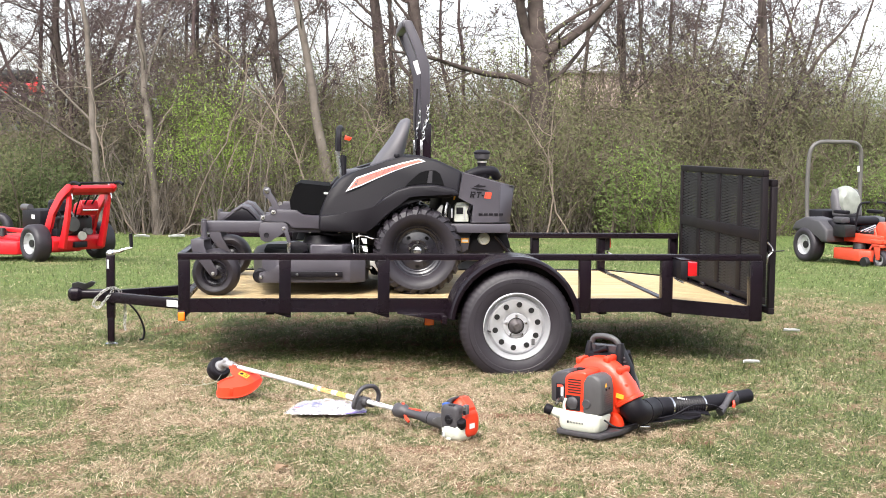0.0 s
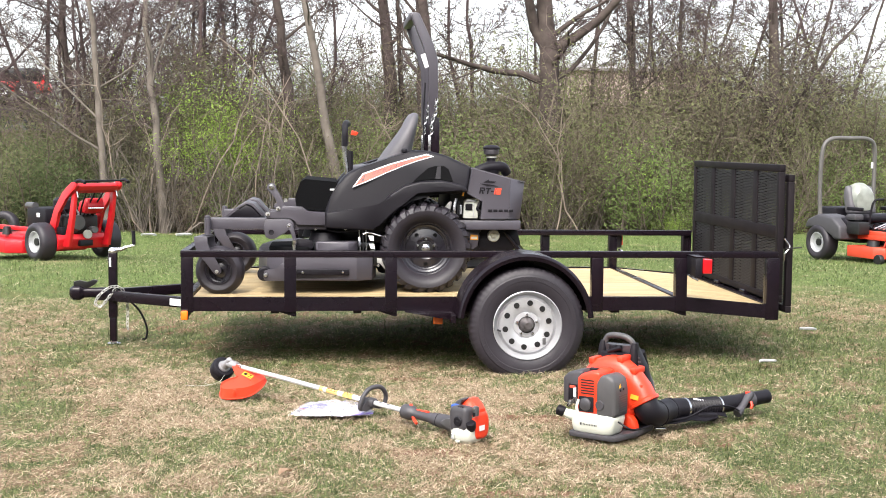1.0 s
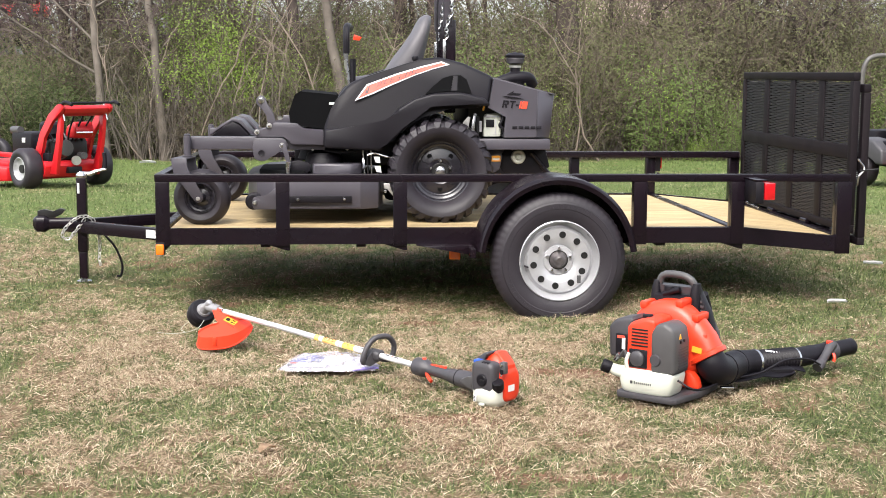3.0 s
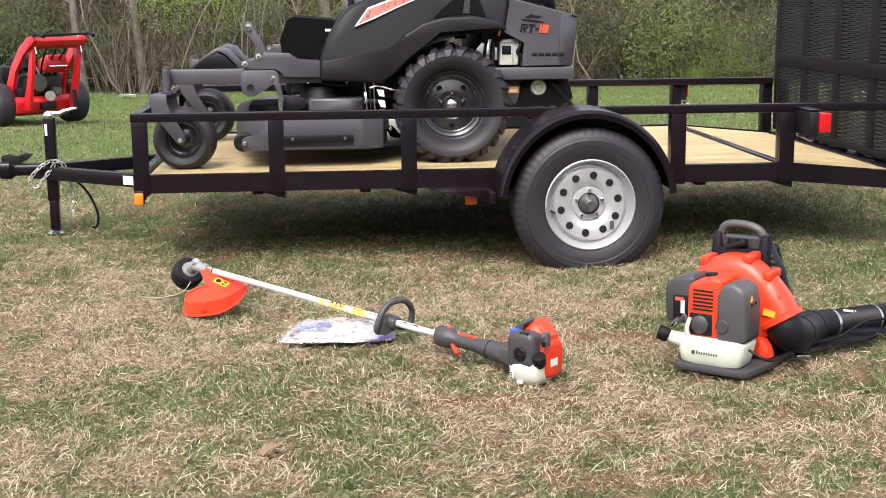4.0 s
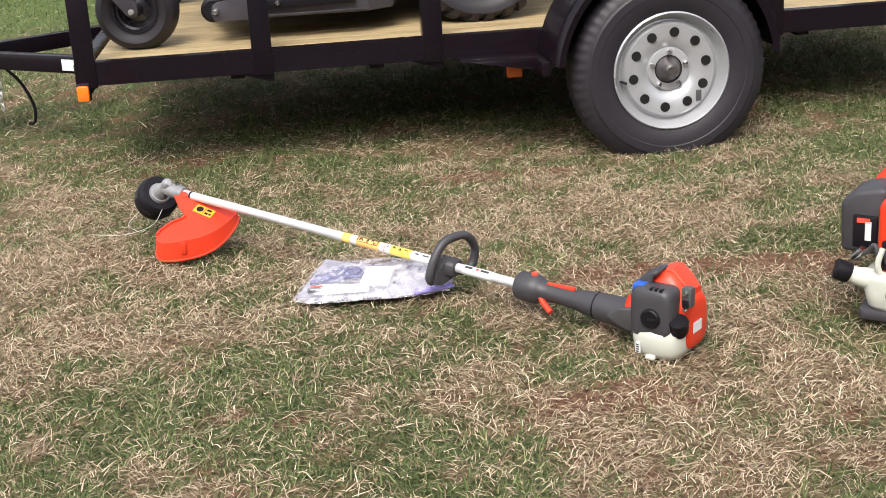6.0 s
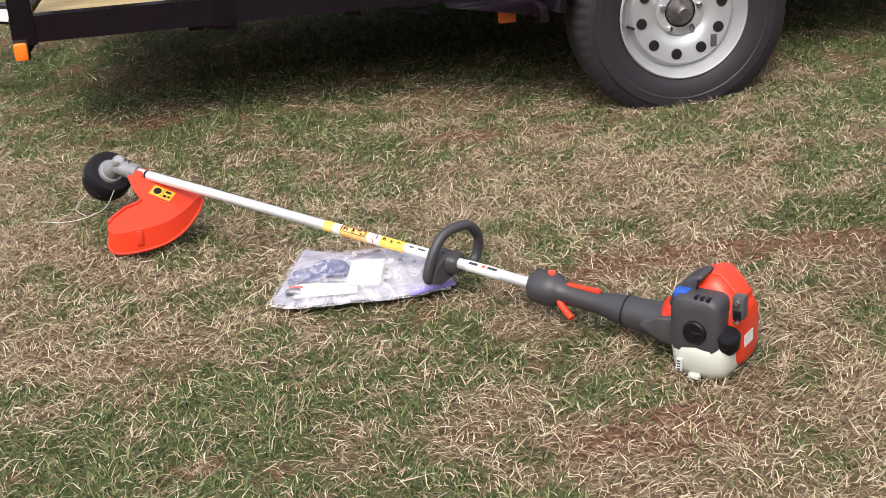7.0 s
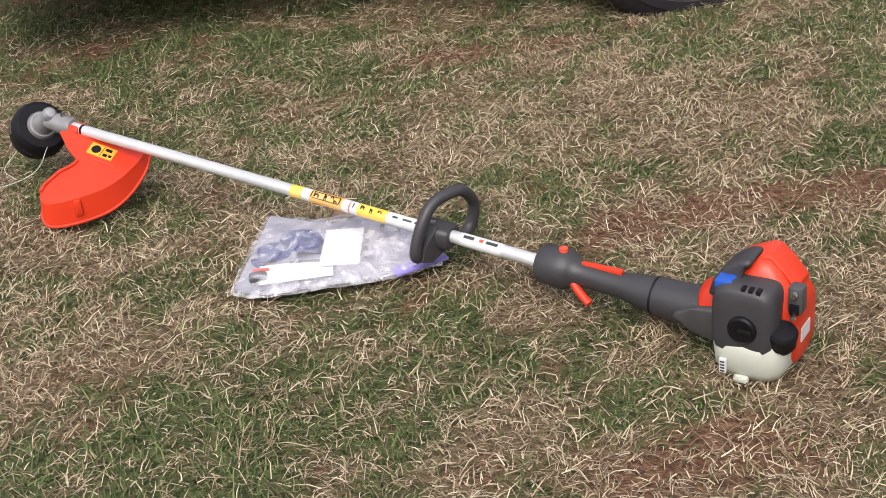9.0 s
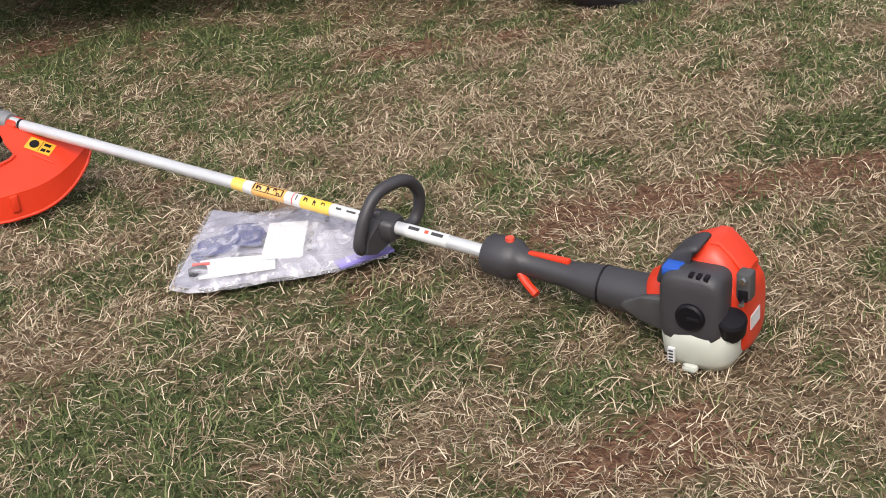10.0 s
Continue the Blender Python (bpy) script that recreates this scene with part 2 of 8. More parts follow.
OLIVE_LEAVES = island_material("olive_leaves", [(0.0, (0.085, 0.085, 0.042)), (0.5, (0.115, 0.12, 0.055)), (1.0, (0.15, 0.155, 0.075))], 0.75, 0.45)
DEEP_LEAVES = island_material("dark_green_leaves", [(0.0, (0.05, 0.068, 0.026)), (0.5, (0.075, 0.098, 0.036)), (1.0, (0.105, 0.13, 0.05))], 0.75, 0.4)
FRESH_LEAVES = island_material("fresh_spring_leaves", [(0.0, (0.15, 0.22, 0.04)), (0.5, (0.2, 0.29, 0.05)), (1.0, (0.27, 0.37, 0.08))], 0.6, 0.5)
SOFT_LEAVES = island_material("soft_green_leaves", [(0.0, (0.1, 0.135, 0.042)), (0.5, (0.125, 0.17, 0.052)), (1.0, (0.155, 0.2, 0.066))], 0.7, 0.5)
BROWN_LEAVES = island_material("dull_brown_leaves", [(0.0, (0.09, 0.074, 0.05)), (0.5, (0.12, 0.1, 0.068)), (1.0, (0.155, 0.13, 0.09))], 0.8, 0.4)
CEDAR_LEAVES = island_material("brown_olive_cedar", [(0.0, (0.06, 0.056, 0.036)), (0.5, (0.085, 0.076, 0.048)), (1.0, (0.115, 0.1, 0.062))], 0.8, 0.35)

# ---------- mesh helpers ----------
ORIGIN = {}


def thing(name, origin, label, category, group="", kind=""):
    ob = new(name)
    ob.location = origin
    ob.empty_display_size = 0.1
    ORIGIN[ob.name] = Vector(origin)
    return tagged(ob, label, category, group, kind)


def part(name, bm, mat, parent=None, label="", smooth=35):
    """One mesh object from a bmesh in world places, under a thing or a part."""
    o = ORIGIN[parent.name] if parent else Vector((0, 0, 0))
    bmesh.ops.translate(bm, verts=bm.verts, vec=-o)
    bmesh.ops.recalc_face_normals(bm, faces=bm.faces)
    me = bpy.data.meshes.new(name)
    bm.to_mesh(me)
    bm.free()
    me.materials.append(mat)
    if smooth:
        me.polygons.foreach_set("use_smooth", [True] * len(me.polygons))
        me.set_sharp_from_angle(angle=radians(smooth))
    ob = new(name, me)
    if parent:
        ob.parent = parent
        ORIGIN[ob.name] = o
    if label:
        tagged(ob, label)
    return ob


def fresh():
    return bmesh.new()


def box(lo, hi, bev=0.0, bm=None, seg=2, m=None):
    bm = bm or fresh()
    c = [(a + b) / 2 for a, b in zip(lo, hi)]
    s = [max(abs(b - a), 1e-5) for a, b in zip(lo, hi)]
    mat = Matrix.Translation(c) @ Matrix.Diagonal((*s, 1))
    if m is not None:
        mat = m @ mat
    vs = bmesh.ops.create_cube(bm, size=1.0, matrix=mat)["verts"]
    if bev:
        es = {e for v in vs for e in v.link_edges}
        bmesh.ops.bevel(bm, geom=list(es), offset=bev, segments=seg, affect="EDGES", profile=0.5)
    return bm


def tube(pts, r, seg=8, bm=None, closed=False, caps=True):
    """A round bar along a line of points; r one number or one a point."""
    bm = bm or fresh()
    pts = [Vector(p) for p in pts]
    n = len(pts)
    rr = [r] * n if isinstance(r, (int, float)) else list(r)
    rings, ref = [], None
    for i, p in enumerate(pts):
        a = pts[(i - 1) % n] if (closed or i) else p
        b = pts[(i + 1) % n] if (closed or i < n - 1) else p
        d = (b - a).normalized()
        if ref is None:
            ref = d.orthogonal().normalized()
        ref = (ref - d * ref.dot(d)).normalized()
        side = d.cross(ref)
        rings.append([bm.verts.new(p + (ref * math.cos(2 * math.pi * k / seg) + side * math.sin(2 * math.pi * k / seg)) * rr[i]) for k in range(seg)])
    for i in range(n if closed else n - 1):
        a, b = rings[i], rings[(i + 1) % n]
        for k in range(seg):
            bm.faces.new((a[k], a[(k + 1) % seg], b[(k + 1) % seg], b[k]))
    if caps and not closed:
        bm.faces.new(rings[0][::-1])
        bm.faces.new(rings[-1])
    return bm


def cyl(a, b, r, r2=None, seg=20, bm=None):
    return tube([a, b], [r, r if r2 is None else r2], seg, bm)


def lathe(profile, centre, axis="y", seg=32, bm=None, closed=False):
    """Turns (radius, offset) pairs round an axis through the centre."""
    bm = bm or fresh()
    c = Vector(centre)
    ax = {"x": Vector((1, 0, 0)), "y": Vector((0, 1, 0)), "z": Vector((0, 0, 1))}[axis] if isinstance(axis, str) else Vector(axis).normalized()
    u = Vector((0, 0, 1)) if abs(ax.z) < 0.9 else Vector((1, 0, 0))
    u = (u - ax * u.dot(ax)).normalized()
    w = ax.cross(u)
    rings = []
    for r, o in profile:
        if r < 1e-6:
            rings.append([bm.verts.new(c + ax * o)])
        else:
            rings.append([bm.verts.new(c + ax * o + (u * math.cos(2 * math.pi * k / seg) + w * math.sin(2 * math.pi * k / seg)) * r) for k in range(seg)])
    pairs = list(zip(rings, rings[1:])) + ([(rings[-1], rings[0])] if closed else [])
    for a, b in pairs:
        for k in range(seg):
            q = [a[k % len(a)], a[(k + 1) % len(a)], b[(k + 1) % len(b)], b[k % len(b)]]
            q = list(dict.fromkeys(q))
            if len(q) > 2:
                bm.faces.new(q)
    return bm


def prism(outline, lo, hi, axis="y", bev=0.0, bm=None, seg=2):
    """Extrudes a flat outline along an axis. For y the outline is (x, z), for z (x, y), for x (y, z)."""
    bm = bm or fresh()
    put = {"y": lambda a, b, t: (a, t, b), "z": lambda a, b, t: (a, b, t), "x": lambda a, b, t: (t, a, b)}[axis]
    v0 = [bm.verts.new(put(a, b, lo)) for a, b in outline]
    v1 = [bm.verts.new(put(a, b, hi)) for a, b in outline]
    n = len(outline)
    bm.faces.new(v0)
    bm.faces.new(v1[::-1])
    for i in range(n):
        bm.faces.new((v0[i], v1[i], v1[(i + 1) % n], v0[(i + 1) % n]))
    if bev:
        vs = set(v0 + v1)
        es = {e for v in vs for e in v.link_edges if e.verts[0] in vs and e.verts[1] in vs}
        bmesh.ops.bevel(bm, geom=list(es), offset=bev, segments=seg, affect="EDGES", profile=0.5)
    return bm


def loft(loops, bm=None, caps=True):
    bm = bm or fresh()
    rings = [[bm.verts.new(p) for p in lp] for lp in loops]
    n = len(rings[0])
    for a, b in zip(rings, rings[1:]):
        for k in range(n):
            bm.faces.new((a[k], a[(k + 1) % n], b[(k + 1) % n], b[k]))
    if caps:
        bm.faces.new(rings[0][::-1])
        bm.faces.new(rings[-1])
    return bm


def rounded(cx, cy, hx, hy, n=20, power=3.5):
    """A rounded rectangle (superellipse) as n points."""
    out = []
    for k in range(n):
        a = 2 * math.pi * k / n
        c, s = math.cos(a), math.sin(a)
        out.append((cx + hx * math.copysign(abs(c) ** (2 / power), c), cy + hy * math.copysign(abs(s) ** (2 / power), s)))
    return out


def bend(pts, steps=6):
    """A smooth line through a few points."""
    p = [Vector(q) for q in pts]
    p = [p[0] * 2 - p[1]] + p + [p[-1] * 2 - p[-2]]
    out = []
    for i in range(1, len(p) - 2):
        a, b, c, d = p[i - 1:i + 3]
        for k in range(steps):
            t = k / steps
            out.append(0.5 * (2 * b + (c - a) * t + (2 * a - 5 * b + 4 * c - d) * t * t + (3 * b - a - 3 * c + d) * t ** 3))
    return out + [p[-2]]


def turned(bm, m):
    bmesh.ops.transform(bm, matrix=m, verts=bm.verts)
    return bm


# ---------- ground ----------
def smooth_step(a, b, v):
    t = np.clip((v - a) / (b - a), 0, 1)
    return t * t * (3 - 2 * t)


def ground_z(x, y):
    """Height of the lawn: level round the trailer, falling gently behind it, then rising as a wooded bank."""
    x, y = np.asarray(x, float), np.asarray(y, float)
    z = -0.52 * smooth_step(3.0, 19.0, y) + 2.2 * smooth_step(21.0, 31.0, y)
    z = z + 0.012 * np.sin(1.7 * x + 0.9 * y) + 0.008 * np.sin(3.1 * x - 2.3 * y + 1.0) - 0.022
    return z


def speckle(x, y, seed, cell, octaves=3):
    """Smooth value noise, about 0.5 in the middle; each octave halves the cell."""
    table = np.random.RandomState(seed).uniform(0, 1, (97, 89))
    v, total, weight = 0.0, 0.0, 1.0
    for k in range(octaves):
        ca, sa = math.cos(0.6 + k), math.sin(0.6 + k)
        u, w = (x * ca + y * sa) / cell + 31.7 * k, (y * ca - x * sa) / cell + 17.3 * k
        i, j = np.floor(u).astype(int), np.floor(w).astype(int)
        f, g = u - i, w - j
        f, g = f * f * (3 - 2 * f), g * g * (3 - 2 * g)
        p = lambda a, b: table[(i + a) % 97, (j + b) % 89]
        v = v + weight * ((p(0, 0) * (1 - f) + p(1, 0) * f) * (1 - g) + (p(0, 1) * (1 - f) + p(1, 1) * f) * g)
        total, weight, cell = total + weight, weight * 0.7, cell * 0.47
    return v / total


# patches that stand out. Green and dry: centre, half widths, how much drier; the rest also how much barer
GREEN_SPOTS = ((-1.11, 0.06, 0.22, 0.22, -0.5), (-0.95, -0.28, 0.16, 0.16, -0.6), (-0.62, -0.83, 0.11, 0.09, -0.5), (-0.76, -0.86, 0.1, 0.1, -0.4), (-0.08, -0.23, 0.2, 0.2, -0.5), (0.12, -1.05, 0.14, 0.2, -0.6), (-1.04, -1.37, 0.13, 0.1, -0.5), (-1.04, -1.56, 0.12, 0.1, -0.5),
               (-1.36, -1.57, 0.18, 0.1, -0.5), (-1.33, -1.75, 0.2, 0.12, -0.5), (-1.66, -1.66, 0.16, 0.12, -0.5), (-1.45, -1.85, 0.2, 0.12, -0.4), (0.53, -0.1, 0.3, 0.35, -0.2), (-1.3, -0.33, 0.2, 0.2, -0.35), (-1.45, 0.37, 0.3, 0.25, -0.4), (-1.2, -1.06, 0.1, 0.1, -0.2), (-1.2, -2.05, 0.3, 0.14, -0.45), (-1.15, -2.32, 0.3, 0.14, -0.4),
               (-1.96, -1.93, 0.22, 0.16, -0.45), (-1.87, -1.74, 0.14, 0.1, -0.4), (-0.48, -2.5, 0.2, 0.1, -0.35), (0.5, -0.2, 0.25, 0.3, -0.1), (1.6, -0.06, 0.9, 0.8, -0.4), (2.6, 1.6, 1.0, 1.2, -0.35), (0.85, -2.2, 0.5, 0.5, -0.45), (-2.6, -0.9, 0.25, 0.3, -0.35), (1.3, -1.2, 0.5, 0.5, -0.45), (0.3, -1.9, 0.14, 0.14, -0.4))
DRY_SPOTS = ((-0.47, 0.36, 0.3, 0.16, 0.4), (-1.48, -1.29, 0.16, 0.1, 0.4), (-1.67, -1.22, 0.13, 0.1, 0.4), (-1.73, -1.43, 0.16, 0.1, 0.4), (-1.17, -1.66, 0.12, 0.06, 0.4), (-0.84, -1.45, 0.2, 0.09, 0.4), (-1.0, -1.8, 0.14, 0.1, 0.35), (-0.86, -1.97, 0.24, 0.14, 0.4), (-0.23, -1.47, 0.24, 0.14, 0.4), (-0.45, -1.99, 0.3, 0.16, 0.35), (-1.49, -0.83, 0.16, 0.12, 0.3),
             (-0.63, -0.29, 0.2, 0.12, 0.3), (-2.06, -0.79, 0.25, 0.3, 0.35), (-2.33, -0.22, 0.35, 0.4, 0.3), (-1.82, -1.33, 0.16, 0.1, 0.35), (-0.7, -2.26, 0.3, 0.14, 0.4), (-0.34, -0.22, 0.14, 0.12, 0.25), (-0.2, -1.83, 0.3, 0.16, 0.35), (-2.15, -1.32, 0.2, 0.14, 0.4), (-0.71, -2.6, 0.24, 0.1, 0.3), (-0.08, -2.29, 0.3, 0.2, 0.3), (-3.5, 2.55, 0.4, 1.2, 0.35), (-3.8, 5.7, 1.2, 1.0, 0.35), (-2.6, -1.6, 0.5, 0.4, 0.2))
MIXED_SPOTS = ((-0.29, -0.67, 0.17, 0.13, 0.7, -0.3), (-0.38, -0.5, 0.14, 0.08, 0.45, -0.3), (-0.68, 0.0, 0.2, 0.07, 0.1, 0.75), (-0.4, -0.04, 0.26, 0.07, 0.1, 0.75), (-1.35, 0.25, 0.1, 0.08, 0, 0.6), (-0.66, -1.19, 0.14, 0.07, 0.15, 0.75), (-0.44, -1.15, 0.2, 0.075, 0.1, 0.95), (-0.2, -1.13, 0.22, 0.07, 0.1, 0.95), (0.0, -1.16, 0.16, 0.06, 0.0, 0.8),
               (-0.63, -1.9, 0.14, 0.06, 0.1, 0.8), (-0.75, -1.92, 0.12, 0.06, 0.1, 0.6), (-1.1, -1.62, 0.05, 0.04, 0.1, 0.6), (-0.66, -1.5, 0.16, 0.07, 0.2, 0.5), (-1.2, -0.39, 0.07, 0.06, 0, 0.5), (-1.72, 0.5, 0.14, 0.1, 0, 0.5), (-0.32, -2.6, 0.26, 0.07, 0.1, 0.9), (-0.28, -0.83, 0.12, 0.06, 0.2, 0.5),
               (3.3, 3.1, 0.7, 1.6, 0.3, 0.1), (0.0, 0.1, 0.6, 0.15, 0.2, 0.2), (-0.4, 1.4, 2.0, 0.7, -0.45, 0.1), (-3.0, -1.6, 0.8, 1.0, -0.1, -0.4), (1.7, -2.2, 0.7, 0.7, -0.15, -0.4))
PATCHES = [(*p, 0) for p in GREEN_SPOTS + DRY_SPOTS] + list(MIXED_SPOTS)


def straw_share(x, y):
    """0 green to 1 dry: broad and small patches plus the worn ground in front of the trailer."""
    s = 0.51 + 0.4 * (speckle(x, y, 3, 0.42) - 0.5) + 1.9 * (speckle(x, y, 5, 0.085, 3) - 0.5) - 0.42 * smooth_step(2.5, 6.0, y)
    for cx, cy, rx, ry, w, b in PATCHES:
        s = s + 0.6 * w * np.exp(-((x - cx) / rx) ** 2 - ((y - cy) / ry) ** 2)
    return smooth_step(0.2, 0.82, s)


def bare_share(x, y):
    s = 1.0 * (speckle(x, y, 8, 0.26) - 0.56) + 1.3 * (speckle(x, y, 9, 0.06, 2) - 0.5)
    for cx, cy, rx, ry, w, b in PATCHES:
        s = s + b * np.exp(-((x - cx) / rx) ** 2 - ((y - cy) / ry) ** 2)
    return np.clip(s, 0, 0.9)


def sheet():
    xs = np.r_[-2500, -900, -300, -120, -60, -35, np.arange(-22, -10, 0.5), np.arange(-10, -6, 0.25), np.arange(-6, -2.4, 0.12), np.arange(-2.4, 1.2, 0.06), np.arange(1.2, 6, 0.12), np.arange(6, 10, 0.25), np.arange(10, 22.1, 0.5), 35, 60, 120, 300, 900, 2500]
    ys = np.r_[-2500, -600, -150, -50, -25, -20, np.arange(-17, -9.4, 0.25), np.arange(-9.4, -2.8, 0.12), np.arange(-2.8, 1.2, 0.06), np.arange(1.2, 5, 0.12), np.arange(5, 40.1, 0.75), 60, 120, 300, 900, 2500]
    gx, gy = np.meshgrid(xs, ys, indexing="ij")
    gz = ground_z(gx, gy)
    co = np.stack([gx, gy, gz], -1).reshape(-1, 3)
    nx, ny = len(xs), len(ys)
    faces = [(i * ny + j, (i + 1) * ny + j, (i + 1) * ny + j + 1, i * ny + j + 1) for i in range(nx - 1) for j in range(ny - 1)]
    me = bpy.data.meshes.new("ground")
    me.from_pydata(co.tolist(), [], faces)
    me.polygons.foreach_set("use_smooth", [True] * len(me.polygons))
    for name, share in (("dry", straw_share), ("bare", bare_share)):
        me.attributes.new(name, "FLOAT", "POINT").data.foreach_set("value", np.clip(share(co[:, 0], co[:, 1]), 0, 1).astype(np.float32))
    me.materials.append(LAWN)
    return tagged(new("ground", me), "patchy spring lawn of green grass, straw and bare soil", "ground", kind="structure")


ground = sheet()


# Unseen wall behind the camera, added to cut sky reflections and side light.
wall_mat = material("light_blocking_wall", (0.22, 0.2, 0.18), 0.85, color2=(0.16, 0.15, 0.135), scale=0.6, bump=0.3, fine=20)
wall_bm = box((-45, -17.4, -0.3), (45, -17.0, 7.5), 0.0)
tagged(part("wall_unseen", wall_bm, wall_mat), "plain unseen wall behind the camera, added to dim reflections and side light", "wall", kind="structure")


BAG = ((-1.35, -1.2), (-1.29, -1.24), (-0.97, -1.238), (-0.945, -1.19), (-1.07, -0.99), (-1.262, -0.92))


def under_bag(x, y):
    """Where the grass is pressed flat by the plastic bag."""
    inside = np.ones(np.shape(x), bool)
    for (ax, ay), (bx, by) in zip(BAG, BAG[1:] + BAG[:1]):
        inside &= (bx - ax) * (y - ay) - (by - ay) * (x - ax) > 0
    return inside


def blades(name, mat, label, zones, dry, seed):
    """One sheet of loose blades: zones of (x0, x1, y0, y1, blades a square metre, size, bent or plain)."""
    r = np.random.RandomState(seed)
    bent, plain = [], []
    for x0, x1, y0, y1, dens, size, fine in zones:
        n = int((x1 - x0) * (y1 - y0) * dens)
        x, y = r.uniform(x0, x1, n), r.uniform(y0, y1, n)
        s = straw_share(x, y)
        keep = r.uniform(0, 1, n) < (0.24 + 0.58 * s if dry else 0.95 - 0.6 * s) * (1 - bare_share(x, y) * (0.55 if dry else 1.0))
        keep &= ~under_bag(x, y)
        x, y, s = x[keep], y[keep], s[keep]
        n = len(x)
        yaw = 14 * speckle(x, y, 41, 0.16, 2) + r.normal(0, 1.5, n)
        bow = r.uniform(0, 2 * np.pi, n)
        if dry:
            long = r.gamma(3.6, 0.0068, n).clip(0.008, 0.065) * size
            rise = r.uniform(0.05, 0.55, n)
            wide = r.uniform(0.00045, 0.0012, n) * size
        else:
            long = r.gamma(5.0, 0.0048, n).clip(0.01, 0.055) * size * (1.15 - 0.4 * s)
            rise = r.uniform(0.25, 0.95, n)
            wide = r.uniform(0.0010, 0.0022, n) * size
        d = np.stack([np.cos(yaw), np.sin(yaw), 0 * yaw], -1)
        side = np.stack([-np.sin(yaw), np.cos(yaw), 0 * yaw], -1) * wide[:, None]
        side[:, 2] = wide * np.sin(bow) * 0.5
        flat = np.sqrt(1 - rise ** 2)
        base = np.stack([x, y, ground_z(x, y) + (r.uniform(0, 0.016, n) if dry else -0.004) * 1.0], -1)
        up = np.array([0, 0, 1.0])
        mid = base + d * (long * flat * 0.45)[:, None] + up * (long * rise * 0.62)[:, None]
        curl = np.stack([np.cos(bow), np.sin(bow), 0 * bow], -1) * (long * 0.22)[:, None]
        tip = base + d * (long * flat)[:, None] + curl + up * (long * rise * (0.75 if dry else 0.95))[:, None]
        if fine:
            bent.append(np.stack([base - side, base + side, mid - side * 0.8, mid + side * 0.8, tip], 1))
        else:
            plain.append(np.stack([base - side * 1.2, base + side * 1.2, tip], 1))
    a, b = np.concatenate(bent).astype(np.float32), np.concatenate(plain).astype(np.float32)
    na, nb = len(a), len(b)
    tri = (np.arange(na)[:, None, None] * 5 + np.array([[0, 1, 3], [0, 3, 2], [2, 3, 4]])[None]).astype(np.int32).reshape(-1)
    tri = np.r_[tri, np.arange(nb * 3, dtype=np.int32) + na * 5]
    me = bpy.data.meshes.new(name)
    me.vertices.add(na * 5 + nb * 3)
    me.vertices.foreach_set("co", np.r_[a.reshape(-1), b.reshape(-1)])
    me.loops.add(len(tri))
    me.loops.foreach_set("vertex_index", tri.astype(np.int32))
    me.polygons.add(len(tri) // 3)
    me.polygons.foreach_set("loop_start", np.arange(0, len(tri), 3, dtype=np.int32))
    me.update(calc_edges=True)
    me.materials.append(mat)
    return tagged(new(name, me), label, "grass", kind="stuff")


blades("grass", GREEN_BLADES, "short green lawn grass in uneven tufts", [
    (-2.2, 0.5, -2.7, 0.2, 23000, 0.85, True), (-2.7, -2.2, -2.9, 1.0, 13000, 1.1, False), (0.5, 1.3, -2.9, 1.0, 13000, 1.1, False), (-2.2, 0.5, 0.2, 1.0, 15000, 1.1, False), (-2.2, 0.5, -2.9, -2.7, 15000, 1.1, False),
    (-4.2, 3.6, -3.6, -2.9, 7000, 1.4, False), (-4.2, -2.7, -2.9, 4.0, 7000, 1.4, False), (1.3, 3.6, -2.9, 4.0, 7000, 1.4, False),
    (-2.7, 1.3, 1.0, 4.0, 3000, 1.5, False), (-4.6, 4.0, -9.5, -3.6, 350, 1.7, False), (-7.0, -4.2, -9.5, 4.0, 350, 1.8, False), (3.6, 7.0, -9.5, 4.0, 350, 1.8, False), (-6, 8, 4.0, 11.0, 1300, 1.6, False), (-9, 12, 11.0, 20.5, 380, 2.2, False)], False, 21)
blades("dry_grass", STRAW_BLADES, "dry straw-coloured dead grass lying over the lawn", [
    (-2.2, 0.5, -2.7, 0.2, 34000, 0.95, True), (-2.7, -2.2, -2.9, 1.0, 13000, 1.1, False), (0.5, 1.3, -2.9, 1.0, 13000, 1.1, False), (-2.2, 0.5, 0.2, 1.0, 12000, 1.1, False), (-2.2, 0.5, -2.9, -2.7, 15000, 1.1, False),
    (-4.2, 3.6, -3.6, -2.9, 6000, 1.3, False), (-4.2, -2.7, -2.9, 4.0, 5500, 1.3, False), (1.3, 3.6, -2.9, 4.0, 5500, 1.3, False),
    (-2.7, 1.3, 1.0, 4.0, 2500, 1.4, False), (-4.6, 4.0, -9.5, -3.6, 250, 1.6, False), (-7.0, -4.2, -9.5, 4.0, 250, 1.8, False), (3.6, 7.0, -9.5, 4.0, 250, 1.8, False), (-6, 8, 4.0, 11.0, 600, 1.6, False), (-9, 12, 11.0, 20.5, 120, 2.2, False)], True, 22)

# ---------- utility trailer ----------
RAIL_N, RAIL_F, MID = 0.31, 2.31, 1.31
FRONT, BREAK, TAIL_END = -2.034, 1.008, 1.59
DECK_Z, RAIL_Z = 0.405, 0.70


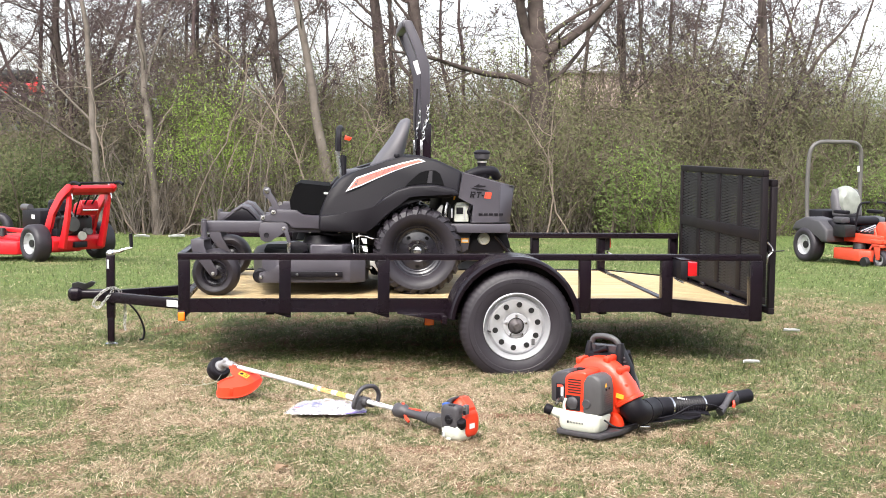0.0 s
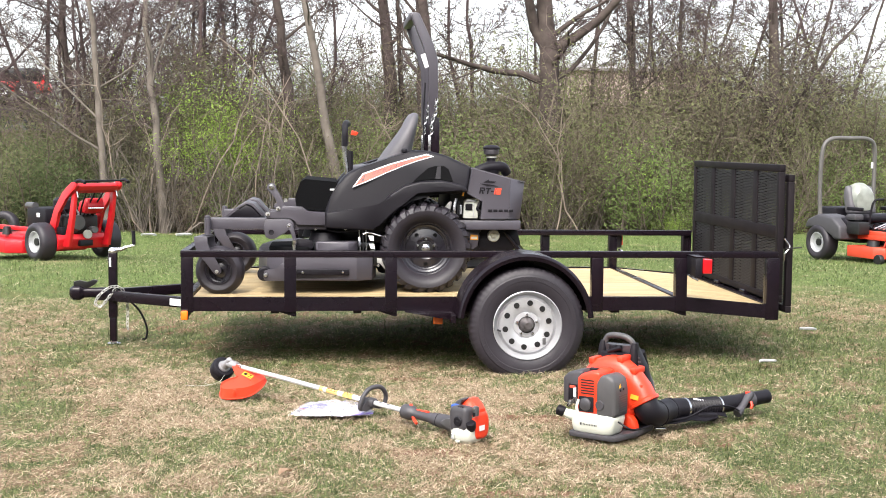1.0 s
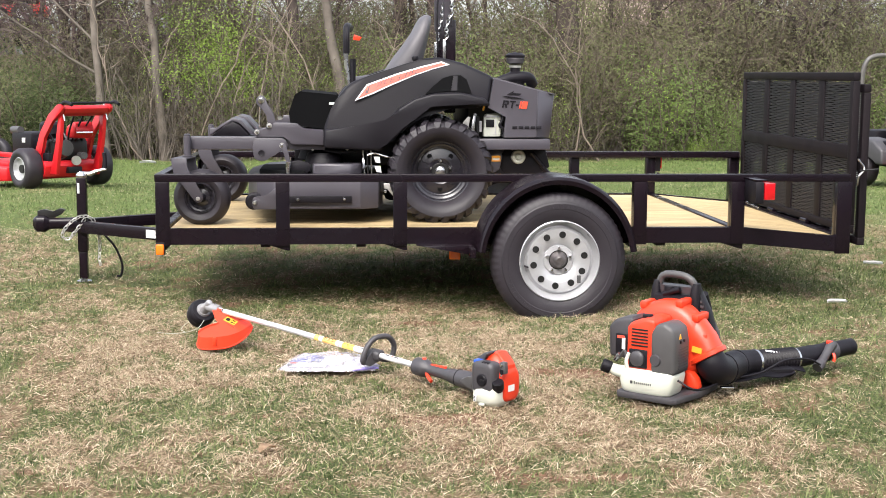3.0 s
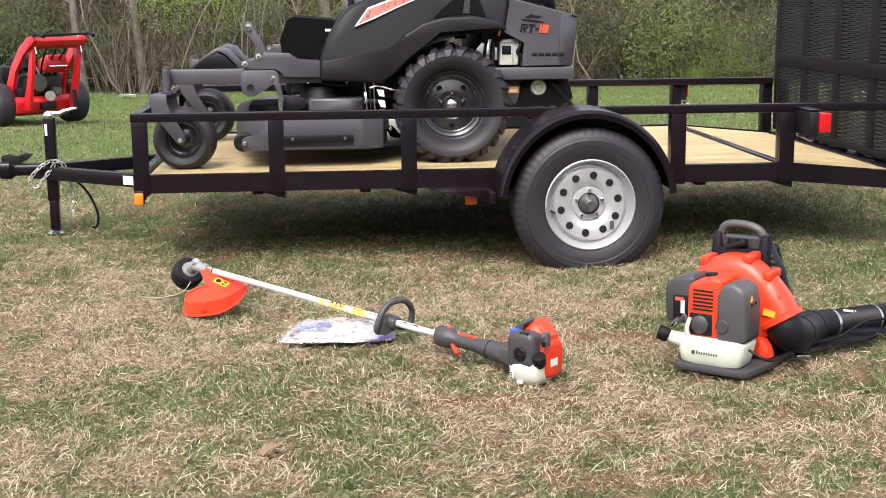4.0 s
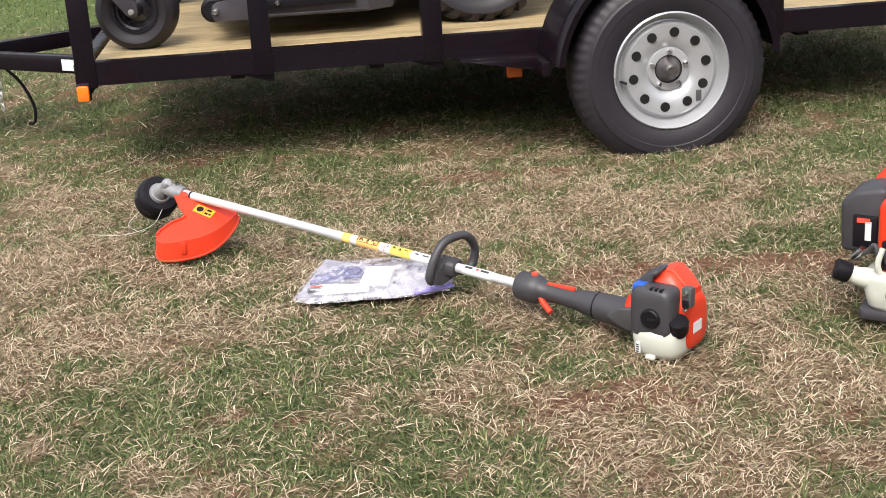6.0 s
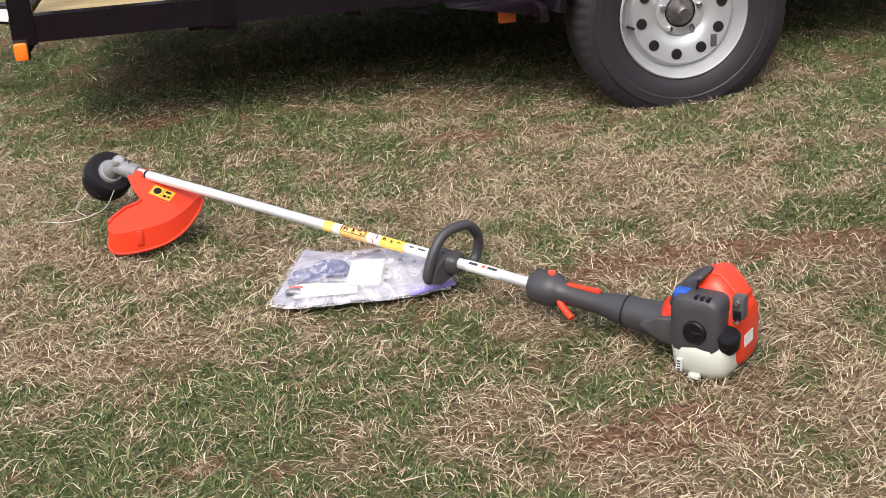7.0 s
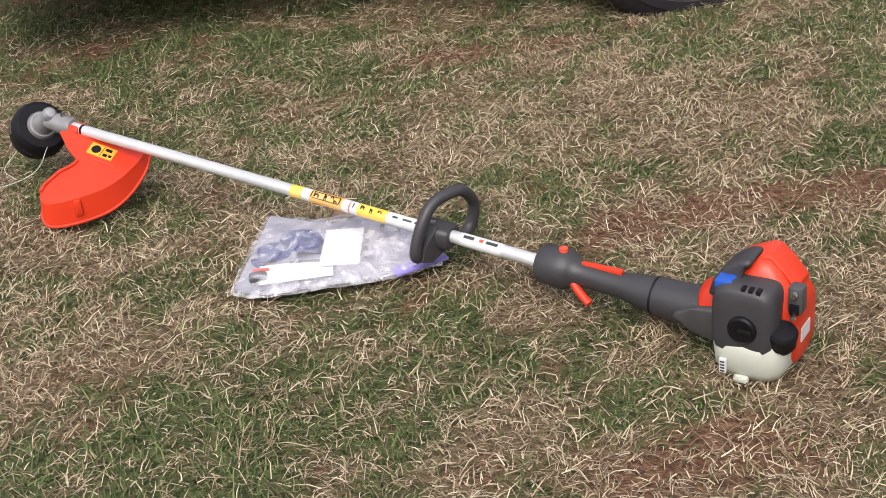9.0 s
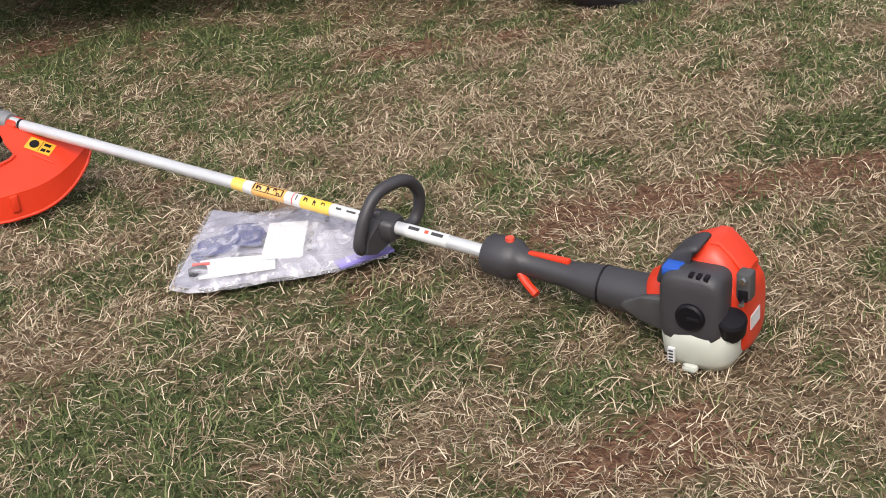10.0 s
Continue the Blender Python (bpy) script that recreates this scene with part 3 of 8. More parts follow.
def tyre_profile(r, w, rim):
    """Tyre cross section from inner bead to outer bead, offsets along the axle."""
    h = w / 2
    return [(rim, -h * 0.78), (rim + 0.02, -h * 0.9), (rim + (r - rim) * 0.45, -h), (r - 0.045, -h * 0.96), (r - 0.015, -h * 0.82), (r - 0.002, -h * 0.62), (r, -h * 0.2), (r, h * 0.2),
            (r - 0.002, h * 0.62), (r - 0.015, h * 0.82), (r - 0.045, h * 0.96), (rim + (r - rim) * 0.45, h), (rim + 0.02, h * 0.9), (rim, h * 0.78)]


def tyre_mesh(c, r, w, rim, seg, depth, width_on=2, period=4):
    """A one-piece tyre whose tread ring steps in and out."""
    prof = tyre_profile(r, w, rim)
    bm = fresh()
    rings = []
    for i, (pr, off) in enumerate(prof):
        ring = []
        for k in range(seg):
            rr = pr
            shift = period // 2 if off > 0 else 0
            if pr > r - 0.02 and abs(off) > w * 0.06 and (k + shift) % period >= width_on:
                rr = pr - depth
            a = 2 * math.pi * k / seg
            ring.append(bm.verts.new((c[0] + rr * math.cos(a), c[1] + off, c[2] + rr * math.sin(a))))
        rings.append(ring)
    for a, b in zip(rings, rings[1:] + rings[:1]):
        for k in range(seg):
            bm.faces.new((a[k], a[(k + 1) % seg], b[(k + 1) % seg], b[k]))
    return bm


def trailer_wheel(parent, cy, out):
    """out: -1 for the wheel whose face looks along -y."""
    c = (0.006, cy, 0.278)
    hub = part("wheel", lathe([(0, 0.05 * out), (0.05, 0.05 * out), (0.055, 0.02 * out), (0.055, -0.07 * out)], c, "y", 24), DARK_STEEL, parent, "road wheel with a silver steel rim")
    bm = tyre_mesh(c, 0.348, 0.205, 0.196, 240, 0.0035)
    part("tyre", bm, RUBBER, hub, "black road tyre with a ribbed tread")
    # raised sidewall rings and moulded writing, as plain bars
    for start, count in ((58, 9), (205, 7), (300, 6)):
        for k in range(count):
            a = radians(start + 5.2 * k)
            m = Matrix.Translation((c[0] + 0.281 * math.cos(a), cy + out * 0.1045, c[2] + 0.281 * math.sin(a))) @ Matrix.Rotation(-a + math.pi / 2, 4, "Y")
            part("sidewall_mark", box((-0.007, -0.0012, -0.009), (0.007, 0.0012, 0.009), 0.0006, seg=1, m=m), RUBBER, hub)
    part("sidewall_ring", lathe([(0.262, out * 0.1), (0.268, out * 0.1045), (0.294, out * 0.1045), (0.301, out * 0.099)], c, "y", 64), RUBBER, hub)
    prof = [(0.206, out * 0.083), (0.208, out * 0.093), (0.203, out * 0.097), (0.197, out * 0.09), (0.194, out * 0.076), (0.188, out * 0.07), (0.184, out * 0.058), (0.178, out * 0.05), (0.172, out * 0.052), (0.168, out * 0.062), (0.16, out * 0.069),
            (0.12, out * 0.066), (0.085, out * 0.055), (0.078, out * 0.047), (0.074, out * 0.052), (0.05, out * 0.052), (0.05, out * 0.03), (0.2, out * -0.06), (0.206, out * -0.07)]
    part("rim", lathe(prof, c, "y", 64), SILVER, hub, "silver painted modular steel rim with round holes")
    for k in range(10):
        a = 2 * math.pi * (k + 0.3) / 10
        p = Vector((c[0] + 0.133 * math.cos(a), c[1], c[2] + 0.133 * math.sin(a)))
        part("rim_hole", lathe([(0.0, out * 0.0705), (0.0168, out * 0.0705), (0.018, out * 0.066)], p, "y", 16), DARK_STEEL, hub)
    for k in range(5):
        a = 2 * math.pi * (k + 0.25) / 5
        p = Vector((c[0] + 0.062 * math.cos(a), c[1], c[2] + 0.062 * math.sin(a)))
        part("lug_nut", lathe([(0.0, out * 0.075), (0.006, out * 0.074), (0.009, out * 0.068), (0.009, out * 0.045)], p, "y", 6), CHROME, hub)
    part("hub_cap", lathe([(0, out * 0.1), (0.018, out * 0.1), (0.026, out * 0.093), (0.03, out * 0.08), (0.04, out * 0.06), (0.046, out * 0.05)], c, "y", 24), HUB_STEEL, hub, "grease-smeared steel hub cap")
    part("valve", tube([(c[0] - 0.175, c[1] + out * 0.06, c[2] - 0.03), (c[0] - 0.163, c[1] + out * 0.09, c[2] - 0.032)], 0.005), RUBBER, hub)
    part("balance_weight", box((0.10, cy + out * 0.068, 0.16), (0.12, cy + out * 0.0735, 0.2), 0.002, m=None), MID_PLASTIC, hub)
    return hub


def fender(parent, y0, y1):
    """Rolled arch over a wheel with a lip at its outer edge."""
    c, n = Vector((-0.005, 0, 0.275)), 28
    a0, a1 = radians(7), radians(173)
    bm = fresh()
    prof = [(0.395, y0 + 0.004), (0.418, y0 - 0.002), (0.432, y0 + 0.012), (0.436, y0 + 0.035), (0.436, y1), (0.43, y1), (0.43, y0 + 0.038), (0.424, y0 + 0.016), (0.412, y0 + 0.006), (0.396, y0 + 0.012)]
    rings = []
    for k in range(n + 1):
        a = a0 + (a1 - a0) * k / n
        flare = 1.0 - 0.06 * max(0.0, -math.sin(a) * 2)
        rings.append([bm.verts.new((c.x + r * flare * math.cos(a) * 0.95, y, c.z + r * math.sin(a))) for r, y in prof])
    for a, b in zip(rings, rings[1:]):
        for k in range(len(prof)):
            bm.faces.new((a[k], a[(k + 1) % len(prof)], b[(k + 1) % len(prof)], b[k]))
    bm.faces.new(rings[0])
    bm.faces.new(rings[-1][::-1])
    return part("fender", bm, BLACK_PAINT, parent, "glossy black rounded fender with a rolled lip")


def angle_bar(a, b, w, h, parent, name):
    """Steel angle along x or y between two points: an upright leg and a flat leg."""
    bm = fresh()
    d = Vector(b) - Vector(a)
    if abs(d.x) > abs(d.y):
        t = 0.006
        o = prism([(a[0], a[2] - h), (b[0], b[2] - h), (b[0], b[2]), (a[0], a[2])], a[1], a[1] + t * (1 if w > 0 else -1), "y")
        prism([(a[0], a[2] - t), (b[0], b[2] - t), (b[0], b[2] + 0.0005), (a[0], a[2] + 0.0005)], a[1] + t * (1 if w > 0 else -1), a[1] + w, "y", bm=o)
        return part(name, o, BLACK_PAINT, parent)
    box((a[0], a[1], a[2] - h), (a[0] + 0.006, b[1], a[2]), 0, bm)
    box((a[0] + 0.006, a[1], a[2] - 0.006), (a[0] + w, b[1], a[2]), 0, bm)
    return part(name, bm, BLACK_PAINT, parent)


def build_trailer():
    tr = thing("utility_trailer", (0, MID, 0), "black steel utility trailer with pine deck, parked on grass", "trailer")
    # deck frame
    for y, s in ((RAIL_N - 0.02, 1), (RAIL_F + 0.02, -1)):
        angle_bar((FRONT, y, 0.414), (BREAK, y, 0.414), 0.05 * s, 0.082, tr, "lower_rail")
        angle_bar((BREAK, y, 0.414), (TAIL_END + 0.04, y, 0.357), 0.05 * s, 0.084, tr, "dovetail_rail")
        bm = box((FRONT - 0.02, y, RAIL_Z - 0.042), (TAIL_END + 0.03, y + 0.048 * s, RAIL_Z - 0.001), 0.004)
        part("top_rail", bm, BLACK_PAINT, tr, "black square-tube top rail")
        for x in (FRONT + 0.01, -1.407, -0.795, 0.48, BREAK, TAIL_END):
            low = 0.325 if x < 1.3 else 0.27
            wide = 0.036 if x < 1.5 else 0.04
            bm = box((x - wide, y - 0.004 * s, low), (x + wide, y + 0.012 * s, RAIL_Z - 0.042), 0.002)
            box((x - wide, y + 0.012 * s, low + 0.04), (x - wide + 0.008, y + 0.06 * s, RAIL_Z - 0.042), 0.001, bm)
            part("post", bm, BLACK_PAINT, tr)
        for x in (-1.407, -0.795, BREAK):
            part("gusset", prism([(x - 0.09, 0.332), (x + 0.036, 0.332), (x + 0.036, 0.298), (x + 0.02, 0.298)], y + 0.01 * s, y + 0.02 * s, "y"), BLACK_PAINT, tr)
    for x, z in ((FRONT, RAIL_Z), (FRONT, 0.414)):
        part("front_rail", box((x - 0.03, RAIL_N - 0.018, z - 0.042), (x + 0.015, RAIL_F + 0.018, z - 0.002), 0.004), BLACK_PAINT, tr)
    part("front_beam", box((FRONT - 0.03, RAIL_N - 0.018, 0.30), (FRONT + 0.02, RAIL_F + 0.018, 0.371), 0.004), BLACK_PAINT, tr)
    for x in (-1.5, -1.0, -0.45, 0.05, 0.6):
        part("cross_member", box((x - 0.025, RAIL_N, 0.315), (x + 0.025, RAIL_F, 0.365), 0.002), BLACK_PAINT, tr)
    part("dovetail_hinge_bar", box((BREAK - 0.02, RAIL_N, 0.35), (BREAK + 0.025, RAIL_F, DECK_Z + 0.008), 0.003), BLACK_PAINT, tr)
    part("tail_beam", box((TAIL_END, RAIL_N, 0.28), (TAIL_END + 0.05, RAIL_F, 0.362), 0.003), BLACK_PAINT, tr)
    # axle and springs
    part("axle", cyl((0, 0.2, 0.275), (0, 2.42, 0.275), 0.03), DARK_STEEL, tr)
    for y in (0.42, 2.2):
        pts = [(-0.33, y, 0.31), (-0.15, y, 0.26), (0, y, 0.245), (0.15, y, 0.26), (0.33, y, 0.31)]
        part("leaf_spring", tube(bend(pts), 0.018, 6), DARK_STEEL, tr)
    trailer_wheel(tr, 0.103, -1)
    trailer_wheel(tr, 2.517, 1)
    fender(tr, -0.012, 0.285)
    arch = [(-0.005 + 0.41 * math.cos(radians(a)), 0.275 + 0.43 * math.sin(radians(a))) for a in range(8, 173, 6)]
    part("fender_back", prism(arch, 0.272, 0.284, "y"), BLACK_PAINT, tr, "black inner wall of the fender")
    bmf = fender(tr, -0.012, 0.285)
    bmf.matrix_basis = Matrix.Translation((0, 0, 0)) @ Matrix.Diagonal((1, -1, 1, 1))
    # step plate and stop in front of the fender
    part("step_plate", prism([(-0.72, 0.345), (-0.43, 0.345), (-0.43, 0.30), (-0.46, 0.30)], 0.12, 0.29, "y", 0.003), BLACK_PAINT, tr)
    part("fender_brace", box((-0.45, 0.03, 0.29), (-0.42, 0.29, 0.34), 0.003), BLACK_PAINT, tr)
    # marker lamps
    for x, y, z, k in ((-2.04, 0.285, 0.296, 0.72), (-0.512, 0.245, 0.276, 1.0)):
        lamp = part("side_marker", box((x - 0.032 * k, y, z - 0.022 * k), (x + 0.032 * k, y + 0.03, z + 0.05), 0.004), BLACK_PLASTIC, tr, "amber side marker lamp")
        part("lens", box((x - 0.03 * k, y - 0.022, z - 0.02 * k), (x + 0.03 * k, y - 0.002, z + 0.042), 0.008), AMBER_LENS, lamp)
    for y0, s in ((0.29, -1), (2.33, 1)):
        lo, hi = sorted((y0 + s * 0.2, y0 + s * 0.002))
        lamp = part("tail_lamp", box((BREAK + 0.03, lo, 0.56), (BREAK + 0.075, hi, 0.675), 0.006), BLACK_PLASTIC, tr, "red tail lamp on a black bracket")
        part("lens", box((BREAK + 0.077, lo, 0.58), (BREAK + (0.135 if s < 0 else 0.083), hi - 0.07 if s < 0 else hi - 0.03, 0.668), 0.005), RED_LENS, lamp)
        part("bracket", box((BREAK + 0.03, lo, 0.677), (BREAK + 0.09, hi, 0.685), 0.001), BLACK_PAINT, lamp)
        part("licence_bracket", tube([(BREAK + 0.05, y0, 0.55), (BREAK + 0.05, y0 - 0.08, 0.545), (BREAK + 0.08, y0 - 0.1, 0.53)], 0.008), CHROME, lamp)
    # tongue
    tip = Vector((-2.72, MID, 0.316))
    for y in (0.78, 1.84):
        a = Vector((FRONT + 0.05, y, 0.316))
        d = (tip - a)
        ang = math.atan2(d.y, d.x)
        m = Matrix.Translation(a) @ Matrix.Rotation(ang, 4, "Z")
        part("tongue_beam", box((0, -0.025, -0.034), (d.length, 0.025, 0.034), 0.004, m=m), BLACK_PAINT, tr, "black channel tongue beam")
        if y < 1:
            part("data_sticker", box((0.13, 0.0262, -0.022), (0.25, 0.0285, 0.022), 0, m=m), WHITE, tr, "white printed data sticker")
    cp = part("coupler", loft([[(x, MID + a, 0.33 + b) for a, b in rounded(0, 0, w, h, 16)] for x, w, h in ((-2.66, 0.04, 0.036), (-2.78, 0.036, 0.032), (-2.82, 0.036, 0.034), (-2.845, 0.055, 0.05), (-2.89, 0.056, 0.05), (-2.91, 0.04, 0.036), (-2.918, 0.02, 0.018))]), BLACK_PAINT, tr, "black ball coupler")
    part("latch", prism([(-2.89, 0.375), (-2.80, 0.36), (-2.75, 0.385), (-2.73, 0.412), (-2.76, 0.42), (-2.80, 0.4), (-2.85, 0.415), (-2.89, 0.405)], MID - 0.016, MID + 0.016, "y", 0.002), DARK_STEEL, cp)
    # jack
    jx = -2.62
    jk = part("tongue_jack", box((jx - 0.028, MID - 0.088, 0.17), (jx + 0.028, MID - 0.032, 0.607), 0.006), BLACK_PAINT, tr, "black crank jack standing on its foot")
    jy = MID - 0.06
    part("inner_tube", box((jx - 0.023, jy - 0.023, 0.01), (jx + 0.023, jy + 0.023, 0.17), 0.004), BLACK_PAINT, jk)
    part("foot", lathe([(0, 0.0), (0.04, 0.0), (0.045, 0.008), (0.026, 0.016), (0, 0.016)], (jx, jy, -0.012), "z", 16), CHROME, jk)
    part("cap", lathe([(0.03, 0.0), (0.032, 0.012), (0.02, 0.03), (0, 0.034)], (jx, jy, 0.607), "z", 16), CHROME, jk)
    part("crank", tube(bend([(jx - 0.01, jy, 0.63), (jx + 0.05, jy, 0.628), (jx + 0.09, jy, 0.643), (jx + 0.145, jy, 0.657)]), [0.013] * 12 + [0.009] * 7, 8), CHROME, jk, "bright steel crank arm")
    part("crank_grip", cyl((jx + 0.14, jy, 0.66), (jx + 0.136, jy, 0.752), 0.012, 0.0125), BLACK_PLASTIC, jk)
    part("jack_sticker", box((jx - 0.0292, jy - 0.018, 0.53), (jx - 0.0285, jy + 0.018, 0.59), 0), WHITE, jk)
    part("jack_sticker", box((jx - 0.021, jy - 0.0297, 0.515), (jx - 0.008, jy - 0.0285, 0.575), 0), WHITE, jk)
    # safety chains and wiring
    for path in ([(jx + 0.02, jy - 0.035, 0.365), (jx - 0.03, jy - 0.045, 0.30), (jx - 0.08, jy - 0.04, 0.245), (jx - 0.12, jy - 0.03, 0.27), (jx - 0.08, jy - 0.035, 0.33), (jx + 0.0, jy - 0.04, 0.385), (jx + 0.06, jy - 0.04, 0.37), (jx + 0.08, jy - 0.03, 0.34)],
                 [(jx + 0.09, jy, 0.28), (jx + 0.095, jy, 0.2), (jx + 0.09, jy, 0.12), (jx + 0.1, jy, 0.07)]):
        pts = bend(path, 5)
        ch = fresh()
        line = [pts[0]]
        for p in pts[1:]:
            while (p - line[-1]).length > 0.024:
                line.append(line[-1] + (p - line[-1]).normalized() * 0.024)
        for k, (a, b) in enumerate(zip(line, line[1:])):
            d = (b - a).normalized()
            u = d.orthogonal().normalized()
            u = Matrix.Rotation(radians(90 * (k % 2)), 3, d) @ u
            ring = [(a + b) / 2 + d * 0.017 * math.cos(t) + u * 0.0095 * math.sin(t) for t in [2 * math.pi * j / 8 for j in range(8)]]
            tube(ring, 0.0035, 4, ch, closed=True)
        part("safety_chain", ch, ZINC, tr, "galvanised safety chain")
    part("wiring_lead", tube(bend([(-2.55, MID - 0.05, 0.30), (-2.50, MID - 0.06, 0.27), (-2.44, MID - 0.06, 0.2), (-2.40, MID - 0.06, 0.1), (-2.405, MID - 0.06, 0.03), (-2.43, MID - 0.05, 0.02)]), 0.007), BLACK_PLASTIC, tr, "black hanging wiring lead")
    # deck planks
    n, w = 11, (RAIL_F - RAIL_N - 0.07) / 11
    for k in range(n):
        y0 = RAIL_N + 0.035 + k * w
        part("plank", box((FRONT + 0.03, y0 + 0.002, DECK_Z - 0.038), (BREAK - 0.022, y0 + w - 0.002, DECK_Z), 0.003, seg=1), PLANK, tr)
        bm = prism([(BREAK + 0.027, DECK_Z - 0.036), (TAIL_END - 0.004, DECK_Z - 0.09), (TAIL_END - 0.004, DECK_Z - 0.052), (BREAK + 0.027, DECK_Z)], y0 + 0.002, y0 + w - 0.002, "y", 0.002, seg=1)
        part("plank", bm, PLANK, tr)
    return tr


def expanded_mesh(x, y0, y1, z0, z1, pitch_y=0.17, pitch_z=0.021, r=0.0034):
    """Diamond lattice of steel strands."""
    v, f = [], []
    rows = int((z1 - z0) / pitch_z)
    cols = int((y1 - y0) / (pitch_y / 2))
    for i in range(rows):
        zc = z0 + (i + 0.5) * (z1 - z0) / rows
        for s in (-1, 1):
            prev = None
            for k in range(cols + 1):
                y = y0 + (y1 - y0) * k / cols
                z = zc + s * (pitch_z * 0.5) * (0.66 if k % 2 else 0.3)
                b = len(v)
                v += [(x - r, y, z - r), (x - r, y, z + r), (x + r, y, z + r), (x + r, y, z - r)]
                if prev is not None:
                    f += [(prev + j, prev + (j + 1) % 4, b + (j + 1) % 4, b + j) for j in range(4)]
                prev = b
    me = bpy.data.meshes.new("mesh")
    me.from_pydata(v, [], f)
    bm = fresh()
    bm.from_mesh(me)
    bpy.data.meshes.remove(me)
    return bm


def build_gate():
    g = thing("ramp_gate", (1.66, MID, 0.36), "raised black bi-fold ramp gate with expanded steel mesh", "ramp gate")
    for x, z0, z1, y0, y1 in ((1.652, 0.375, 1.24, 0.345, 2.30), (1.706, 0.31, 1.178, 0.325, 2.32)):
        panel = part("panel_frame", box((x - 0.02, y0, z1 - 0.045), (x + 0.02, y1, z1), 0.005), GATE_PAINT, g, "black angle-iron gate panel")
        part("bottom_bar", box((x - 0.02, y0, z0), (x + 0.02, y1, z0 + 0.04), 0.005), GATE_PAINT, panel)
        for y in (y0, y1 - 0.045):
            part("side_bar", box((x - 0.02, y, z0 + 0.041), (x + 0.02, y + 0.045, z1 - 0.046), 0.004), GATE_PAINT, panel)
        part("middle_bar", box((x - 0.018, y0 + 0.045, z0 + 0.40), (x + 0.012, y1 - 0.045, z0 + 0.475), 0.004), GATE_PAINT, panel)
        for k in range(1, 4):
            y = y0 + (y1 - y0) * k / 4
            part("upright", box((x - 0.014, y - 0.045, z0 + 0.04), (x + 0.010, y + 0.045, z1 - 0.045), 0.004), GATE_PAINT, panel)
        part("expanded_mesh", expanded_mesh(x - 0.003, y0 + 0.04, y1 - 0.04, z0 + 0.035, z1 - 0.04), LIT_MESH, panel, "expanded steel mesh", smooth=0)
    for y in (0.5, 1.0, 1.6, 2.1):
        part("hinge", cyl((1.635, y - 0.05, 0.37), (1.635, y + 0.05, 0.37), 0.018), BLACK_PAINT, g)
    part("latch_chain", tube(bend([(1.66, 0.30, 0.78), (1.69, 0.285, 0.73), (1.66, 0.28, 0.69), (1.655, 0.285, 0.64)]), 0.0045, 6), CHROME, g, "small bright latch chain")
    part("latch_pin", cyl((1.66, 0.27, 0.72), (1.76, 0.265, 0.728), 0.004), DARK_STEEL, g)
    return g


trailer = build_trailer()
ramp_gate = build_gate()

# ---------- zero-turn mower on the trailer ----------
def round_tyre(wheel, c, r, w, rim, lugs, floor_z):
    """Doughnut-shaped carcass with chunky shoulder blocks, pressed flat where it stands."""
    def settle(bm):
        for v in bm.verts:
            v.co.z = max(v.co.z, floor_z)
        bmesh.ops.recalc_face_normals(bm, faces=bm.faces)
        return bm

    h = w / 2
    prof = [(rim - 0.012, -h * 0.3), (rim + 0.002, -h * 0.52), (rim + 0.02, -h * 0.74), (rim + 0.042, -h * 0.91), (rim + 0.066, -h * 0.99), (rim + 0.085, -h), (r - 0.045, -h * 0.95), (r - 0.024, -h * 0.84), (r - 0.012, -h * 0.66), (r - 0.008, -h * 0.35)]
    prof = prof + [(a, -b) for a, b in prof[::-1]]
    part("tyre", settle(lathe(prof, c, "y", 72, closed=True)), RUBBER, wheel, "black chunky lugged tyre", smooth=60)
    run = [(r - 0.006, 0.04), (r - 0.004, 0.36), (r - 0.008, 0.66), (r - 0.022, 0.86), (r - 0.048, 0.975)]
    wide = (0.7, 0.8, 1.0, 1.15, 0.75)
    for k in range(lugs):
        for s in (-1, 1):
            a0 = 2 * math.pi * (k + (0.5 if s > 0 else 0)) / lugs
            step = 2 * math.pi / lugs
            rings = []
            for i, ((pr, off), wd) in enumerate(zip(run, wide)):
                a = a0 + step * (0.42 * i / 4 + (0.16 if k % 2 and i > 2 else 0.0))
                d = step * 0.27 * wd
                grow = 0.012 if i < 4 else 0.006
                ring = []
                for aa, rr in ((a - d, pr - 0.012), (a - d * 0.86, pr + grow), (a + d * 0.86, pr + grow), (a + d, pr - 0.012)):
                    ring.append((c[0] + rr * math.cos(aa), c[1] + s * h * (off + (0.03 if i == 4 and rr > pr else 0)), c[2] + rr * math.sin(aa)))
                rings.append(ring)
            part("tread_block", settle(loft(rings)), RUBBER, wheel, smooth=30)


